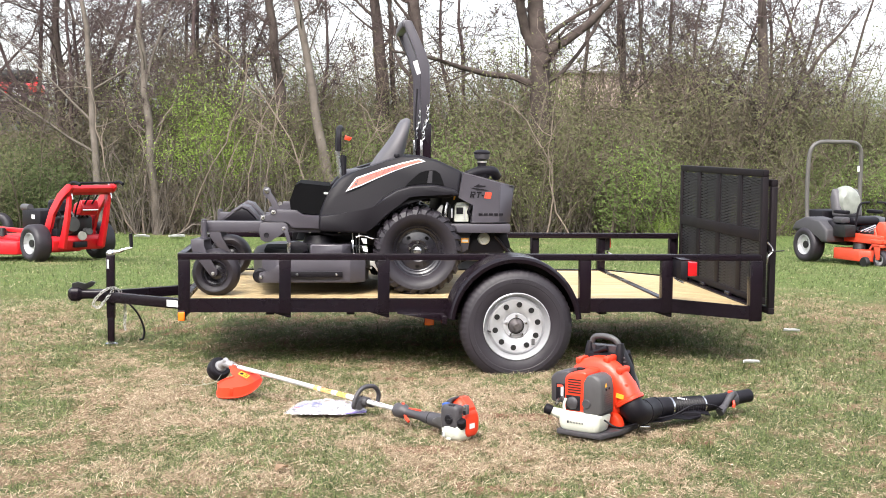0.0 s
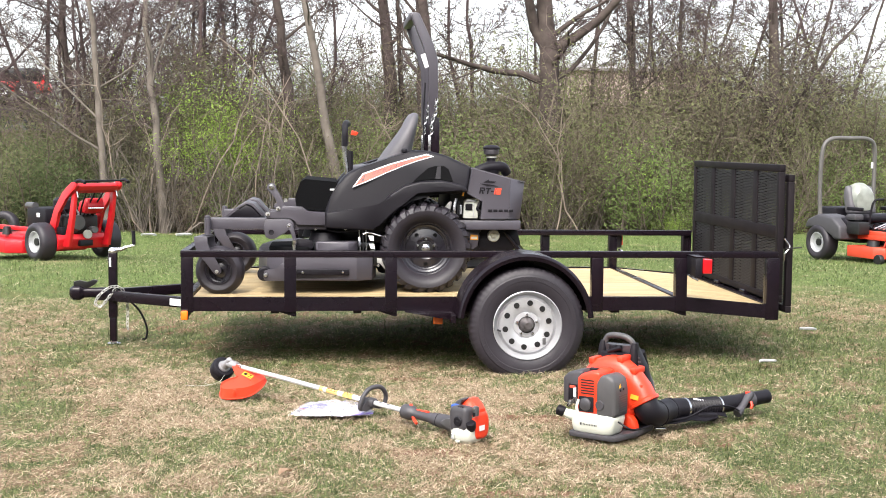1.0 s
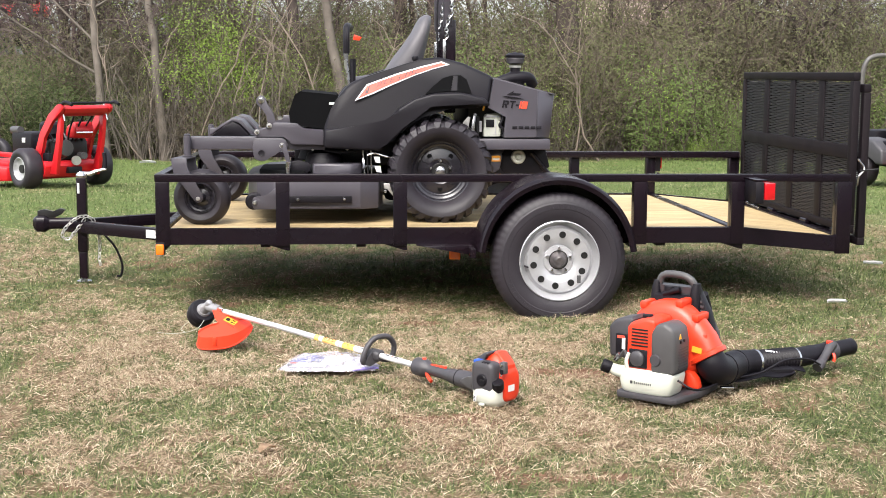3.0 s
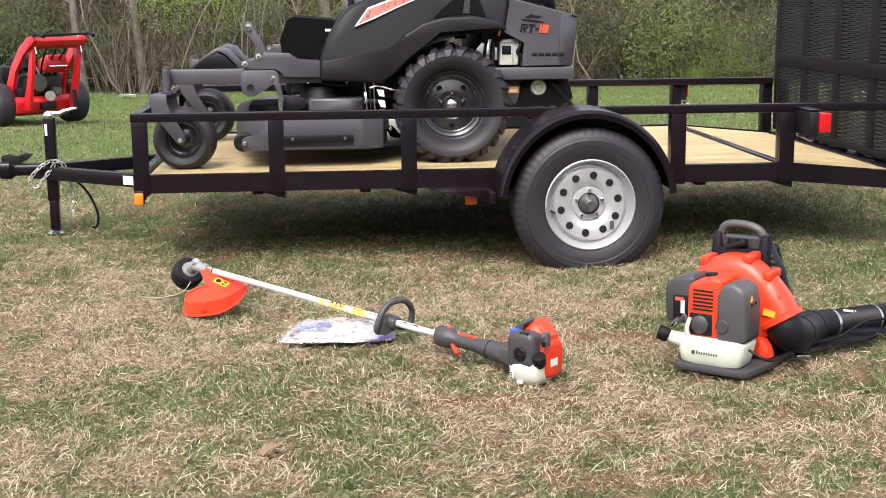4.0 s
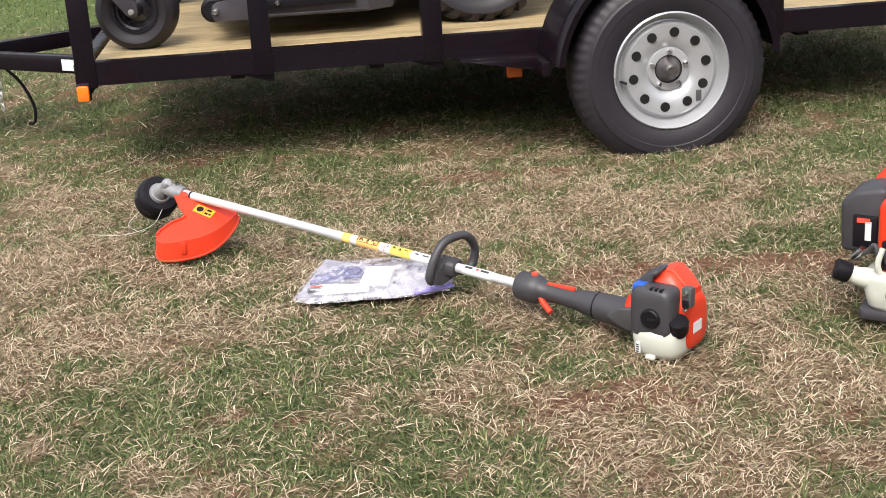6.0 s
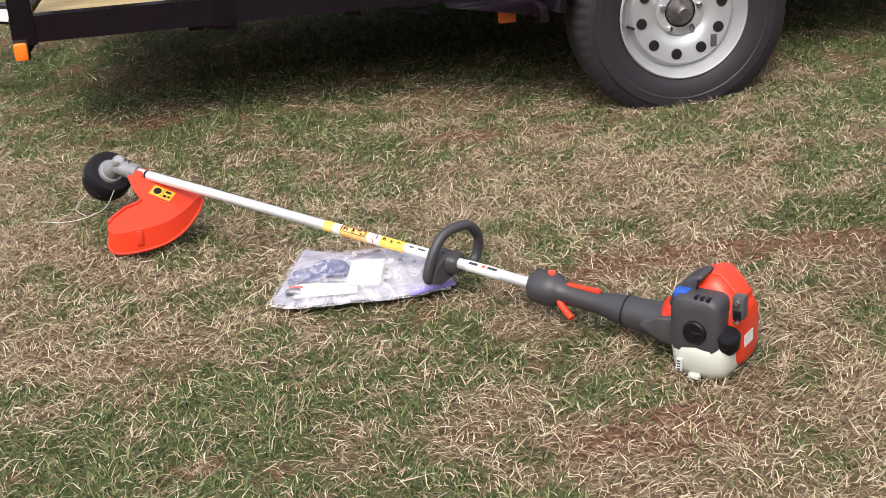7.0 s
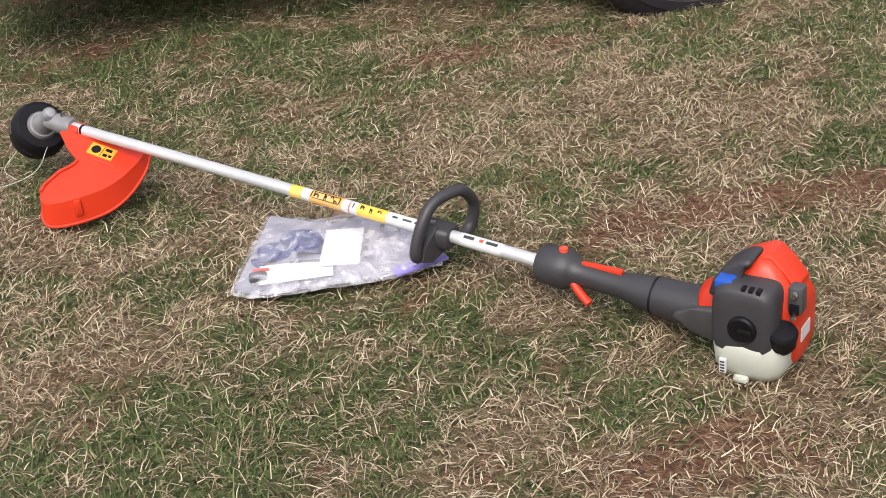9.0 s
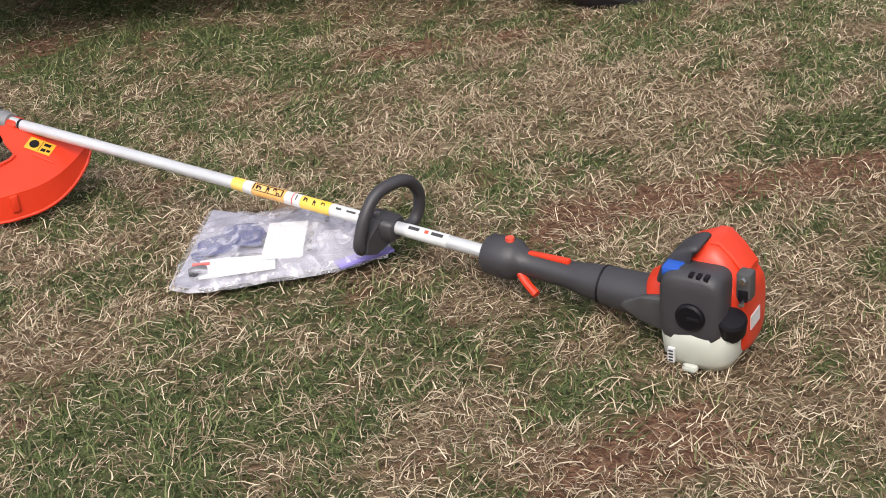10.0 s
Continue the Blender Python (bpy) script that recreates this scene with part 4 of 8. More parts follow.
def drive_wheel(parent, c, r, w, rim, out, rim_mat, label, lugs=5):
    x, y, z = c
    wh = part("drive_wheel", lathe([(0, -0.02), (rim * 0.4, -0.02), (rim * 0.4, 0.02), (0, 0.02)], c, "y", 20), DARK_STEEL, parent, label)
    round_tyre(wh, c, r - 0.008, w, rim, 24, DECK_Z + 0.001)
    h = w / 2 * out * 0.72
    prof = [(rim + 0.006, h * 0.66), (rim + 0.012, h * 0.74), (rim + 0.004, h * 0.77), (rim - 0.006, h * 0.7), (rim - 0.01, h * 0.6), (rim - 0.02, h * 0.56), (rim - 0.026, h * 0.5), (rim - 0.028, h * 0.3), (rim - 0.034, h * 0.26), (rim * 0.77, h * 0.27), (rim * 0.5, h * 0.38), (rim * 0.44, h * 0.4), (rim * 0.36, h * 0.34), (rim * 0.2, h * 0.34)]
    part("rim", lathe(prof, c, "y", 48), rim_mat, wh, "deep dished glossy steel rim")
    part("hub_cap", lathe([(0, h * 0.6), (0.018, h * 0.6), (0.024, h * 0.56), (0.026, h * 0.46), (0.034, h * 0.4), (0.036, h * 0.3)], c, "y", 20), CHROME, wh)
    part("hub_collar", lathe([(0.034, h * 0.3), (0.048, h * 0.43), (0.044, h * 0.46), (0.03, h * 0.46)], c, "y", 24), DARK_STEEL, wh)
    for k in range(lugs):
        a = 2 * math.pi * (k + 0.25) / lugs
        part("lug_nut", lathe([(0, h * 0.55), (0.007, h * 0.54), (0.01, h * 0.35)], (x + 0.056 * math.cos(a), y, z + 0.056 * math.sin(a)), "y", 6), CHROME, wh)
        a += math.pi / lugs
        part("rim_hole", lathe([(0, h * 0.352), (0.0135, h * 0.352), (0.0155, h * 0.29)], (x + 0.1 * math.cos(a), y, z + 0.1 * math.sin(a)), "y", 12), RUBBER_MAT, wh)
    return wh


def caster(parent, cx, cy, cz, r, w, mat, rim_mat, pivot_x, top_z, swivel):
    turn = Matrix.Translation((pivot_x, cy, 0)) @ Matrix.Rotation(radians(swivel), 4, "Z") @ Matrix.Translation((-pivot_x, -cy, 0))
    h, rim = w / 2, r * 0.52
    wh = part("front_caster", turned(cyl((cx, cy - w * 0.62, cz), (cx, cy + w * 0.62, cz), 0.012, seg=12), turn), CHROME, parent, "front caster wheel in a flat-bar fork")
    half = [(rim - 0.004, -h * 0.5), (rim + 0.006, -h * 0.72), (rim + 0.022, -h * 0.92), (rim + 0.04, -h), (r - 0.034, -h * 0.97), (r - 0.016, -h * 0.82), (r - 0.005, -h * 0.55), (r, -h * 0.2)]
    bm = turned(lathe(half + [(a, -b) for a, b in half[::-1]], (cx, cy, cz), "y", 48, closed=True), turn)
    for v in bm.verts:
        v.co.z = max(v.co.z, DECK_Z + 0.001)
    part("tyre", bm, RUBBER, wh, "smooth black caster tyre", smooth=60)
    for s in (-1, 1):
        prof = [(rim + 0.004, s * h * 0.7), (rim + 0.006, s * h * 0.78), (rim - 0.003, s * h * 0.78), (rim - 0.007, s * h * 0.62), (rim - 0.016, s * h * 0.58), (rim - 0.019, s * h * 0.36), (r * 0.3, s * h * 0.26), (r * 0.17, s * h * 0.34), (r * 0.15, s * h * 0.8), (0.012, s * h * 0.82)]
        part("rim", turned(lathe(prof, (cx, cy, cz), "y", 32), turn), rim_mat, wh)
        y = cy + s * w * 0.66
        arm = [(pivot_x - 0.05, top_z - 0.002), (pivot_x + 0.036, top_z - 0.002), (pivot_x + 0.034, top_z - 0.044), (pivot_x + 0.048, top_z - 0.085), (cx + 0.022, cz + 0.028), (cx + 0.024, cz - 0.002), (cx + 0.014, cz - 0.018), (cx - 0.004, cz - 0.022), (cx - 0.02, cz - 0.01), (pivot_x - 0.036, top_z - 0.088), (pivot_x - 0.046, top_z - 0.044)]
        part("fork_arm", turned(prism(arm, y - 0.005, y + 0.005, "y", 0.002), turn), mat, wh)
        part("axle_bolt", turned(lathe([(0, s * 0.02), (0.009, s * 0.018), (0.012, s * 0.008), (0.012, 0.0)], (cx, y, cz), "y", 8), turn), ZINC, wh)
    part("fork_top", turned(box((pivot_x - 0.049, cy - w * 0.66 + 0.006, top_z - 0.01), (pivot_x + 0.035, cy + w * 0.66 - 0.006, top_z - 0.003), 0.002), turn), mat, wh)
    part("stem", lathe([(0, 0), (0.03, 0.0), (0.03, 0.004), (0.02, 0.006), (0.02, 0.104), (0.017, 0.108), (0.018, 0.116), (0.01, 0.122), (0, 0.122)], (pivot_x + 0.01, cy + 0.03, top_z), "z", 20), mat, wh)
    return wh


def lean(bm, z0=1.02, k=0.28):
    """Upper flanks fall inward."""
    for v in bm.verts:
        if v.co.z > z0:
            v.co.y += (v.co.z - z0) * k * (1 if v.co.y < MID else -1)
    return bm


def mirrored(bm):
    for v in bm.verts:
        v.co.y = 2 * MID - v.co.y
    bmesh.ops.reverse_faces(bm, faces=bm.faces)
    return bm


def build_mower():
    mw = thing("zero_turn_mower", (-0.95, MID, DECK_Z), "grey and black zero-turn mower standing on the trailer deck", "mower")
    sides = (lambda b: b, mirrored)
    pod = [(-1.196, 0.81), (-1.2, 0.917), (-1.165, 1.01), (-1.125, 1.082), (-1.085, 1.135), (-1.041, 1.172), (-0.95, 1.207), (-0.851, 1.239), (-0.755, 1.272), (-0.661, 1.298), (-0.6, 1.31), (-0.537, 1.307), (-0.425, 1.278), (-0.265, 1.205),
           (-0.29, 1.06), (-0.36, 1.03), (-0.5, 1.03), (-0.66, 1.005), (-0.73, 0.94), (-0.86, 0.85), (-0.885, 0.80)]
    flare = [(-1.198, 0.815), (-1.195, 0.915), (-1.05, 0.93), (-0.86, 0.955), (-0.79, 1.03), (-0.70, 1.085), (-0.60, 1.112), (-0.45, 1.118), (-0.32, 1.09), (-0.285, 1.05), (-0.33, 1.045), (-0.45, 1.065), (-0.62, 1.055), (-0.70, 0.99), (-0.75, 0.92), (-0.87, 0.845), (-0.885, 0.80)]
    for side in sides:
        body = part("side_pod", side(lean(prism(pod, 0.70, 1.02, "y", 0.022, seg=3))), BLACK_PLASTIC, mw, "black moulded body pod over the drive wheel")
        part("wheel_flare", side(prism(flare, 0.655, 0.735, "y", 0.014, seg=3)), BLACK_PLASTIC, body)
        part("vent_opening", side(lean(prism([(-0.642, 1.108), (-0.60, 1.15), (-0.544, 1.196), (-0.50, 1.21), (-0.445, 1.212), (-0.413, 1.19), (-0.385, 1.112), (-0.462, 1.126), (-0.55, 1.124)], 0.6945, 0.72, "y"))), RUBBER_MAT, body)
        part("vent_bar", side(lean(prism([(-0.50, 1.128), (-0.466, 1.128), (-0.462, 1.208), (-0.485, 1.208)], 0.690, 0.70, "y"))), BLACK_PLASTIC, body)
        # striped decal with a row of letter-like bars
        rim = [(-1.028, 1.07), (-0.962, 1.16), (-0.79, 1.222), (-0.66, 1.26), (-0.55, 1.287), (-0.505, 1.27), (-0.60, 1.243), (-0.70, 1.208), (-0.82, 1.158), (-0.93, 1.108)]
        red = [(-1.012, 1.082), (-0.958, 1.153), (-0.79, 1.214), (-0.66, 1.252), (-0.553, 1.279), (-0.525, 1.27), (-0.60, 1.25), (-0.70, 1.215), (-0.82, 1.166), (-0.93, 1.117)]
        part("decal_border", side(lean(prism(rim, 0.6955, 0.705, "y"))), WHITE, body)
        part("decal", side(lean(prism(red, 0.6925, 0.70, "y"))), DECAL_RED, body, "red-orange stripe decal with a white border")
        strokes = ((0, 0.0), (0, 0.62), (1, 0.0), (1, 0.9), (1, 0.46))
        for k in range(7):
            x = -0.905 + k * 0.034
            z = 1.147 + k * 0.0112
            for kind, f in [strokes[(k * 2 + q) % 5] for q in (0, 1, 3)]:
                if kind:
                    quad = [(x + 0.003 + 0.008 * f, z + 0.002 + 0.022 * f), (x + 0.022 + 0.008 * f, z + 0.008 + 0.022 * f), (x + 0.023 + 0.008 * f, z + 0.0115 + 0.022 * f), (x + 0.004 + 0.008 * f, z + 0.0055 + 0.022 * f)]
                else:
                    quad = [(x + 0.024 * f, z + 0.007 * f), (x + 0.024 * f + 0.005, z + 0.001 + 0.007 * f), (x + 0.024 * f + 0.014, z + 0.026 + 0.007 * f), (x + 0.024 * f + 0.009, z + 0.025 + 0.007 * f)]
                part("letter_bar", side(lean(prism(quad, 0.6908, 0.696, "y"))), DECAL_DARK, body)
        part("emblem", side(lean(prism([(-0.972, 1.108), (-0.955, 1.114), (-0.945, 1.15), (-0.952, 1.152), (-0.96, 1.125), (-0.968, 1.135)], 0.6908, 0.696, "y"))), DECAL_DARK, body)
        # front frame
        arm = part("frame_arm", side(box((-1.925, 0.725, 0.802), (-1.19, 0.80, 0.873), 0.006)), GREY_PAINT, mw, "grey square-tube front frame arm")
        part("arm_plate", side(prism([(-1.586, 0.81), (-1.576, 0.862), (-1.55, 0.868), (-1.423, 0.868), (-1.405, 0.858), (-1.392, 0.82), (-1.411, 0.809), (-1.426, 0.807), (-1.459, 0.775), (-1.493, 0.763), (-1.502, 0.75), (-1.52, 0.742), (-1.549, 0.742), (-1.575, 0.756)], 0.697, 0.7225, "y", 0.003)), GREY_PAINT, arm)
        part("lift_plate", side(prism([(-1.578, 0.886), (-1.574, 0.90), (-1.563, 0.912), (-1.475, 0.922), (-1.471, 0.952), (-1.345, 0.948), (-1.306, 0.917), (-1.20, 0.914), (-1.20, 0.83), (-1.374, 0.833), (-1.390, 0.862), (-1.415, 0.8765), (-1.499, 0.874), (-1.56, 0.871)], 0.695, 0.7205, "y", 0.003)), GREY_PAINT, arm)
        part("pivot_bore", side(lathe([(0, -0.003), (0.011, -0.003), (0.017, -0.005), (0.019, 0.01)], (-1.537, 0.696, 0.785), "y", 20)), BLACK_PLASTIC, arm)
        for bx, bz in ((-1.56, 0.900), (-1.493, 0.934), (-1.425, 0.827)):
            part("washer", side(lathe([(0, -0.003), (0.014, -0.003), (0.015, 0.004)], (bx, 0.694, bz), "y", 16)), ZINC, arm)
            part("bolt", side(lathe([(0, -0.014), (0.008, -0.012), (0.009, -0.004), (0.009, 0.004)], (bx, 0.693, bz), "y", 6)), CHROME, arm)
        part("deck_link", side(prism([(-1.44, 0.835), (-1.41, 0.838), (-1.393, 0.80), (-1.378, 0.735), (-1.40, 0.728), (-1.416, 0.79)], 0.683, 0.691, "y", 0.002)), GREY_PAINT, arm)
        part("link_eye", side(tube([(-1.389, 0.682, 0.738), (-1.394, 0.682, 0.70), (-1.392, 0.682, 0.66)], [0.016, 0.011, 0.007], 10)), CHROME, arm)
        part("link_bracket", side(prism([(-1.40, 0.735), (-1.33, 0.745), (-1.28, 0.728), (-1.27, 0.69), (-1.30, 0.665), (-1.40, 0.665)], 0.72, 0.75, "y", 0.004)), BLACK_PLASTIC, arm)
    # lift crank
    cr = part("lift_crank", prism([(-1.515, 0.916), (-1.498, 0.95), (-1.505, 0.99), (-1.525, 1.02), (-1.548, 1.038), (-1.563, 1.055), (-1.562, 1.078), (-1.547, 1.096), (-1.526, 1.096), (-1.511, 1.082), (-1.508, 1.056), (-1.485, 1.028), (-1.468, 0.995), (-1.458, 0.955), (-1.456, 0.93), (-1.475, 0.914)], 0.705, 0.727, "y", 0.003), GREY_PAINT, mw, "grey curved deck lift crank arm")
    part("crank_eye", lathe([(0, -0.016), (0.009, -0.015), (0.011, -0.004), (0.018, -0.003), (0.018, 0.004)], (-1.536, 0.703, 1.072), "y", 12), CHROME, cr)
    part("lift_rod", tube([(-1.536, 0.733, 1.09), (-1.55, 0.733, 0.90)], 0.004), CHROME, cr)
    part("front_cross_tube", box((-1.66, 0.80, 0.795), (-1.58, 1.82, 0.86), 0.008), GREY_PAINT, mw)
    for y0, y1 in ((0.95, 1.2), (1.45, 1.7)):
        part("foot_rest", prism([(-1.837, 0.862), (-1.772, 0.909), (-1.712, 0.946), (-1.677, 0.932), (-1.617, 0.872), (-1.632, 0.860)], y0, y1, "y", 0.004), BLACK_PLASTIC, mw, "bent foot rest with grey tread plate")
        part("tread_plate", prism([(-1.840, 0.866), (-1.774, 0.916), (-1.712, 0.954), (-1.672, 0.940), (-1.610, 0.874), (-1.594, 0.874), (-1.662, 0.954), (-1.712, 0.968), (-1.780, 0.928), (-1.850, 0.874)], y0 - 0.004, y1 + 0.004, "y", 0.001), GREY_PAINT, mw)
    part("foot_shield", loft([[(x, MID + a, z) for x, z in [(-1.385, 0.93), (-1.395, 1.0), (-1.36, 1.10), (-1.33, 1.118), (-1.13, 1.10), (-1.10, 1.05), (-1.10, 0.90)]] for a in (-0.42, 0.42)]), RUBBER_MAT, mw, "black flat floor shield")
    part("shield_label", box((-1.17, MID - 0.424, 1.045), (-1.14, MID - 0.4205, 1.057), 0), WHITE, mw)
    part("floor_pan", box((-1.45, 0.8, 0.84), (-0.8, 1.82, 0.895), 0.01), GREY_PAINT, mw)
    # casters and drive wheels
    for cy in (0.66, 1.96):
        caster(mw, -1.852, cy, 0.55, 0.153, 0.145, GREY_PAINT, GLOSS_BLACK, -1.945, 0.768, -8)
    drive_wheel(mw, (-0.556, 0.775, 0.684), 0.293, 0.285, 0.162, -1, GLOSS_BLACK, "drive wheel with black rim and lugged tyre")
    drive_wheel(mw, (-0.556, 1.845, 0.684), 0.293, 0.285, 0.162, 1, GLOSS_BLACK, "drive wheel with black rim and lugged tyre")
    # cutting deck
    plan = [(-1.565, 0.70), (-1.47, 0.60), (-1.0, 0.585), (-0.90, 0.66), (-0.87, 0.9), (-0.87, 1.72), (-0.90, 1.96), (-1.0, 2.035), (-1.47, 2.02), (-1.565, 1.92), (-1.64, 1.5), (-1.64, 1.12)]
    dk = part("cutting_deck", prism(plan, 0.488, 0.652, "z", 0.006, seg=2), GREY_PAINT, mw, "grey fabricated mowing deck")
    part("deck_top", prism([(-1.255, 0.665), (-1.05, 0.655), (-0.99, 0.72), (-0.97, 1.3), (-0.99, 1.9), (-1.05, 1.97), (-1.255, 1.96), (-1.30, 1.3)], 0.653, 0.728, "z", 0.008, seg=1), GREY_PAINT, dk)
    part("belt_cover", prism([(-1.56, 0.86), (-1.42, 0.70), (-1.30, 0.69), (-1.28, 0.95), (-1.40, 1.25), (-1.56, 1.2)], 0.653, 0.69, "z", 0.012, seg=2), RUBBER_MAT, dk, "black belt cover")
    part("deck_strip", box((-1.385, 0.571, 0.524), (-1.048, 0.584, 0.561), 0.002), BLACK_PLASTIC, dk)
    part("deck_seam", box((-1.46, 0.578, 0.497), (-1.0, 0.5835, 0.502), 0.001), GREY_PAINT, dk)
    for x in (-1.338, -1.087):
        part("bolt", lathe([(0, -0.012), (0.007, -0.01), (0.01, -0.003), (0.01, 0)], (x, 0.571, 0.544), "y", 8), CHROME, dk)
    part("deck_plate", prism([(-1.571, 0.489), (-1.585, 0.52), (-1.575, 0.552), (-1.549, 0.562), (-1.512, 0.562), (-1.459, 0.602), (-1.40, 0.61), (-1.40, 0.489)], 0.575, 0.584, "y", 0.002), GREY_PAINT, dk)
    part("anti_scalp_roller", lathe([(0, -0.03), (0.035, -0.03), (0.046, -0.02), (0.046, 0.03), (0.035, 0.04)], (-1.575, 0.625, 0.53), "y", 24), BLACK_PLASTIC, dk)
    part("roller_bolt", lathe([(0, -0.018), (0.01, -0.015), (0.014, -0.004), (0.014, 0)], (-1.568, 0.575, 0.527), "y", 8), CHROME, dk)
    for x, y in ((-1.2, 0.85), (-1.25, 1.31), (-1.2, 1.78)):
        part("spindle_cover", lathe([(0.0, 0.07), (0.09, 0.06), (0.11, 0.0)], (x, y, 0.72), "z", 20), BLACK_PLASTIC, dk)
    part("belt_guard", box((-0.90, 0.72, 0.57), (-0.86, 0.82, 0.66), 0.01), DARK_STEEL, dk)
    part("guard_bracket", prism([(-0.87, 0.62), (-0.84, 0.62), (-0.80, 0.56), (-0.82, 0.55), (-0.85, 0.59), (-0.87, 0.59)], 0.70, 0.71, "y", 0.002), ZINC, dk)
    part("guard_bolt", lathe([(0, -0.01), (0.008, -0.008), (0.01, 0)], (-0.862, 0.70, 0.575), "y", 8), CHROME, dk)
    for k in range(3):
        part("control_rod", tube([(-0.985 + 0.022 * k, 0.70, 0.80), (-0.972 + 0.018 * k, 0.70, 0.62)], 0.004), CHROME if k != 1 else DARK_STEEL, dk)
    part("linkage_spring", tube([(-0.982 + 0.006 * math.sin(k * 1.6), 0.692 + 0.006 * math.cos(k * 1.6), 0.70 + 0.0014 * k) for k in range(40)], 0.0025, 5), CHROME, dk)
    part("lever_rod", tube(bend([(-0.96, 0.692, 0.775), (-0.92, 0.692, 0.785), (-0.85, 0.70, 0.765), (-0.80, 0.72, 0.76)]), 0.005), CHROME, dk)
    for x, z in ((-0.915, 0.732), (-0.91, 0.68)):
        part("white_tag", prism([(x - 0.012, z + 0.036), (x + 0.022, z + 0.034), (x + 0.026, z), (x, z + 0.004)], 0.687, 0.6885, "y"), WHITE, dk)
    part("hydraulic_hose", tube(bend([(-1.20, 0.78, 0.80), (-1.10, 0.74, 0.79), (-1.0, 0.74, 0.80), (-0.90, 0.76, 0.79)]), 0.011, 8), BLACK_PLASTIC, mw)
    for x in (-1.26, -1.07):
        part("bracket_bolt", lathe([(0, -0.01), (0.008, -0.008), (0.01, 0)], (x, 0.735, 0.806), "y", 8), ZINC, mw)
    # chassis, engine and bumper
    part("chassis", box((-1.2, 0.95, 0.70), (0.02, 1.67, 0.87), 0.02), DARK_STEEL, mw, "dark frame and transmissions below the seat")
    # Plain dark block for the machinery here; also deepens the shade below the mower.
    part("drive_unit", box((-0.86, 0.95, 0.50), (-0.42, 1.67, 0.70), 0.03), RUBBER_MAT, mw, "dark block for the drive units, added to deepen shade under the frame")
    eng = part("engine_guard", prism([(-0.262, 1.197), (-0.014, 1.132), (-0.02, 0.87), (-0.205, 0.868), (-0.19, 0.985), (-0.296, 1.035)], 0.745, 1.875, "y", 0.003, seg=1), GREY_PAINT, mw, "grey sheet-metal engine guard with a dark badge")
    wing = prism([(-0.0135, 1.132), (0.09, 1.106), (0.062, 0.868), (-0.0195, 0.87)], 0.745, 1.875, "y", 0.003, seg=1)
    for v in wing.verts:
        v.co.y += (v.co.x + 0.02) * 0.8 * (1 if v.co.y < MID else -1)
    part("guard_wing", wing, GREY_PAINT, eng)
    part("guard_lip", prism([(-0.262, 1.199), (-0.014, 1.1335), (0.09, 1.1075), (0.09, 1.1125), (-0.014, 1.1385), (-0.262, 1.204)], 0.80, 1.82, "y"), SEAT_VINYL, eng)
    for x, z, w in ((-0.215, 1.1915, 0.05), (-0.12, 1.1665, 0.055)):
        part("guard_slot", prism([(x, z), (x + w, z - w * 0.263), (x + w, z - w * 0.263 + 0.0025), (x, z + 0.0025)], 0.80, 0.86, "y"), RUBBER_MAT, eng)
    def badge(quads, mat):
        for q in quads:
            part("badge_letter", prism([(-0.216 + a + b * 0.22, 1.036 + b - a * 0.05) for a, b in q], 0.7405, 0.748, "y"), mat, eng)

    badge([((0, 0), (0.009, 0), (0.009, 0.04), (0, 0.04)), ((0.01, 0.032), (0.03, 0.032), (0.03, 0.04), (0.01, 0.04)), ((0.024, 0.018), (0.033, 0.018), (0.033, 0.031), (0.024, 0.031)), ((0.01, 0.016), (0.0235, 0.016), (0.0235, 0.023), (0.01, 0.023)), ((0.02, 0.0), (0.031, 0.0), (0.024, 0.0155), (0.013, 0.0155))], BLACK_PLASTIC)
    badge([((0.038, 0.032), (0.07, 0.032), (0.07, 0.04), (0.038, 0.04)), ((0.05, 0.0), (0.059, 0.0), (0.059, 0.0315), (0.05, 0.0315)), ((0.074, 0.015), (0.09, 0.015), (0.09, 0.022), (0.074, 0.022))], BLACK_PLASTIC)
    badge([((0.096, 0.0), (0.104, 0.0), (0.104, 0.04), (0.096, 0.04)), ((0.108, 0.0), (0.138, 0.0), (0.138, 0.04), (0.108, 0.04))], ORANGE_PAINT)
    for q in ([(-0.215, 1.10), (-0.165, 1.085), (-0.09, 1.082), (-0.13, 1.092), (-0.175, 1.098)], [(-0.19, 1.108), (-0.15, 1.128), (-0.155, 1.117), (-0.105, 1.113), (-0.12, 1.104), (-0.165, 1.106)]):
        part("badge_bar", prism(q, 0.7405, 0.748, "y"), BLACK_PLASTIC, eng)
    for k in range(5):
        part("badge_bar", box((-0.155 + 0.034 * k, 0.7405, 0.918), (-0.129 + 0.034 * k, 0.748, 0.934), 0.001), BLACK_PLASTIC, eng)
    part("engine_block", box((-0.40, 0.84, 0.86), (-0.03, 1.78, 1.14), 0.03), DARK_STEEL, mw, "dark engine behind the seat")
    wr = part("white_reservoir", prism([(-0.312, 0.872), (-0.308, 0.985), (-0.295, 1.0), (-0.215, 1.005), (-0.208, 0.96), (-0.216, 0.872)], 0.79, 0.87, "y", 0.008, seg=2), TANK, mw, "white plastic engine shroud")
    part("dark_window", box((-0.298, 0.785, 0.925), (-0.252, 0.791, 0.968), 0.002), BLACK_PLASTIC, wr)
    part("shroud_rib", box((-0.305, 0.783, 0.982), (-0.225, 0.7895, 0.989), 0.001), SILVER, wr)
    part("shroud_rib", box((-0.247, 0.783, 0.885), (-0.241, 0.7895, 0.972), 0.001), SILVER, wr)
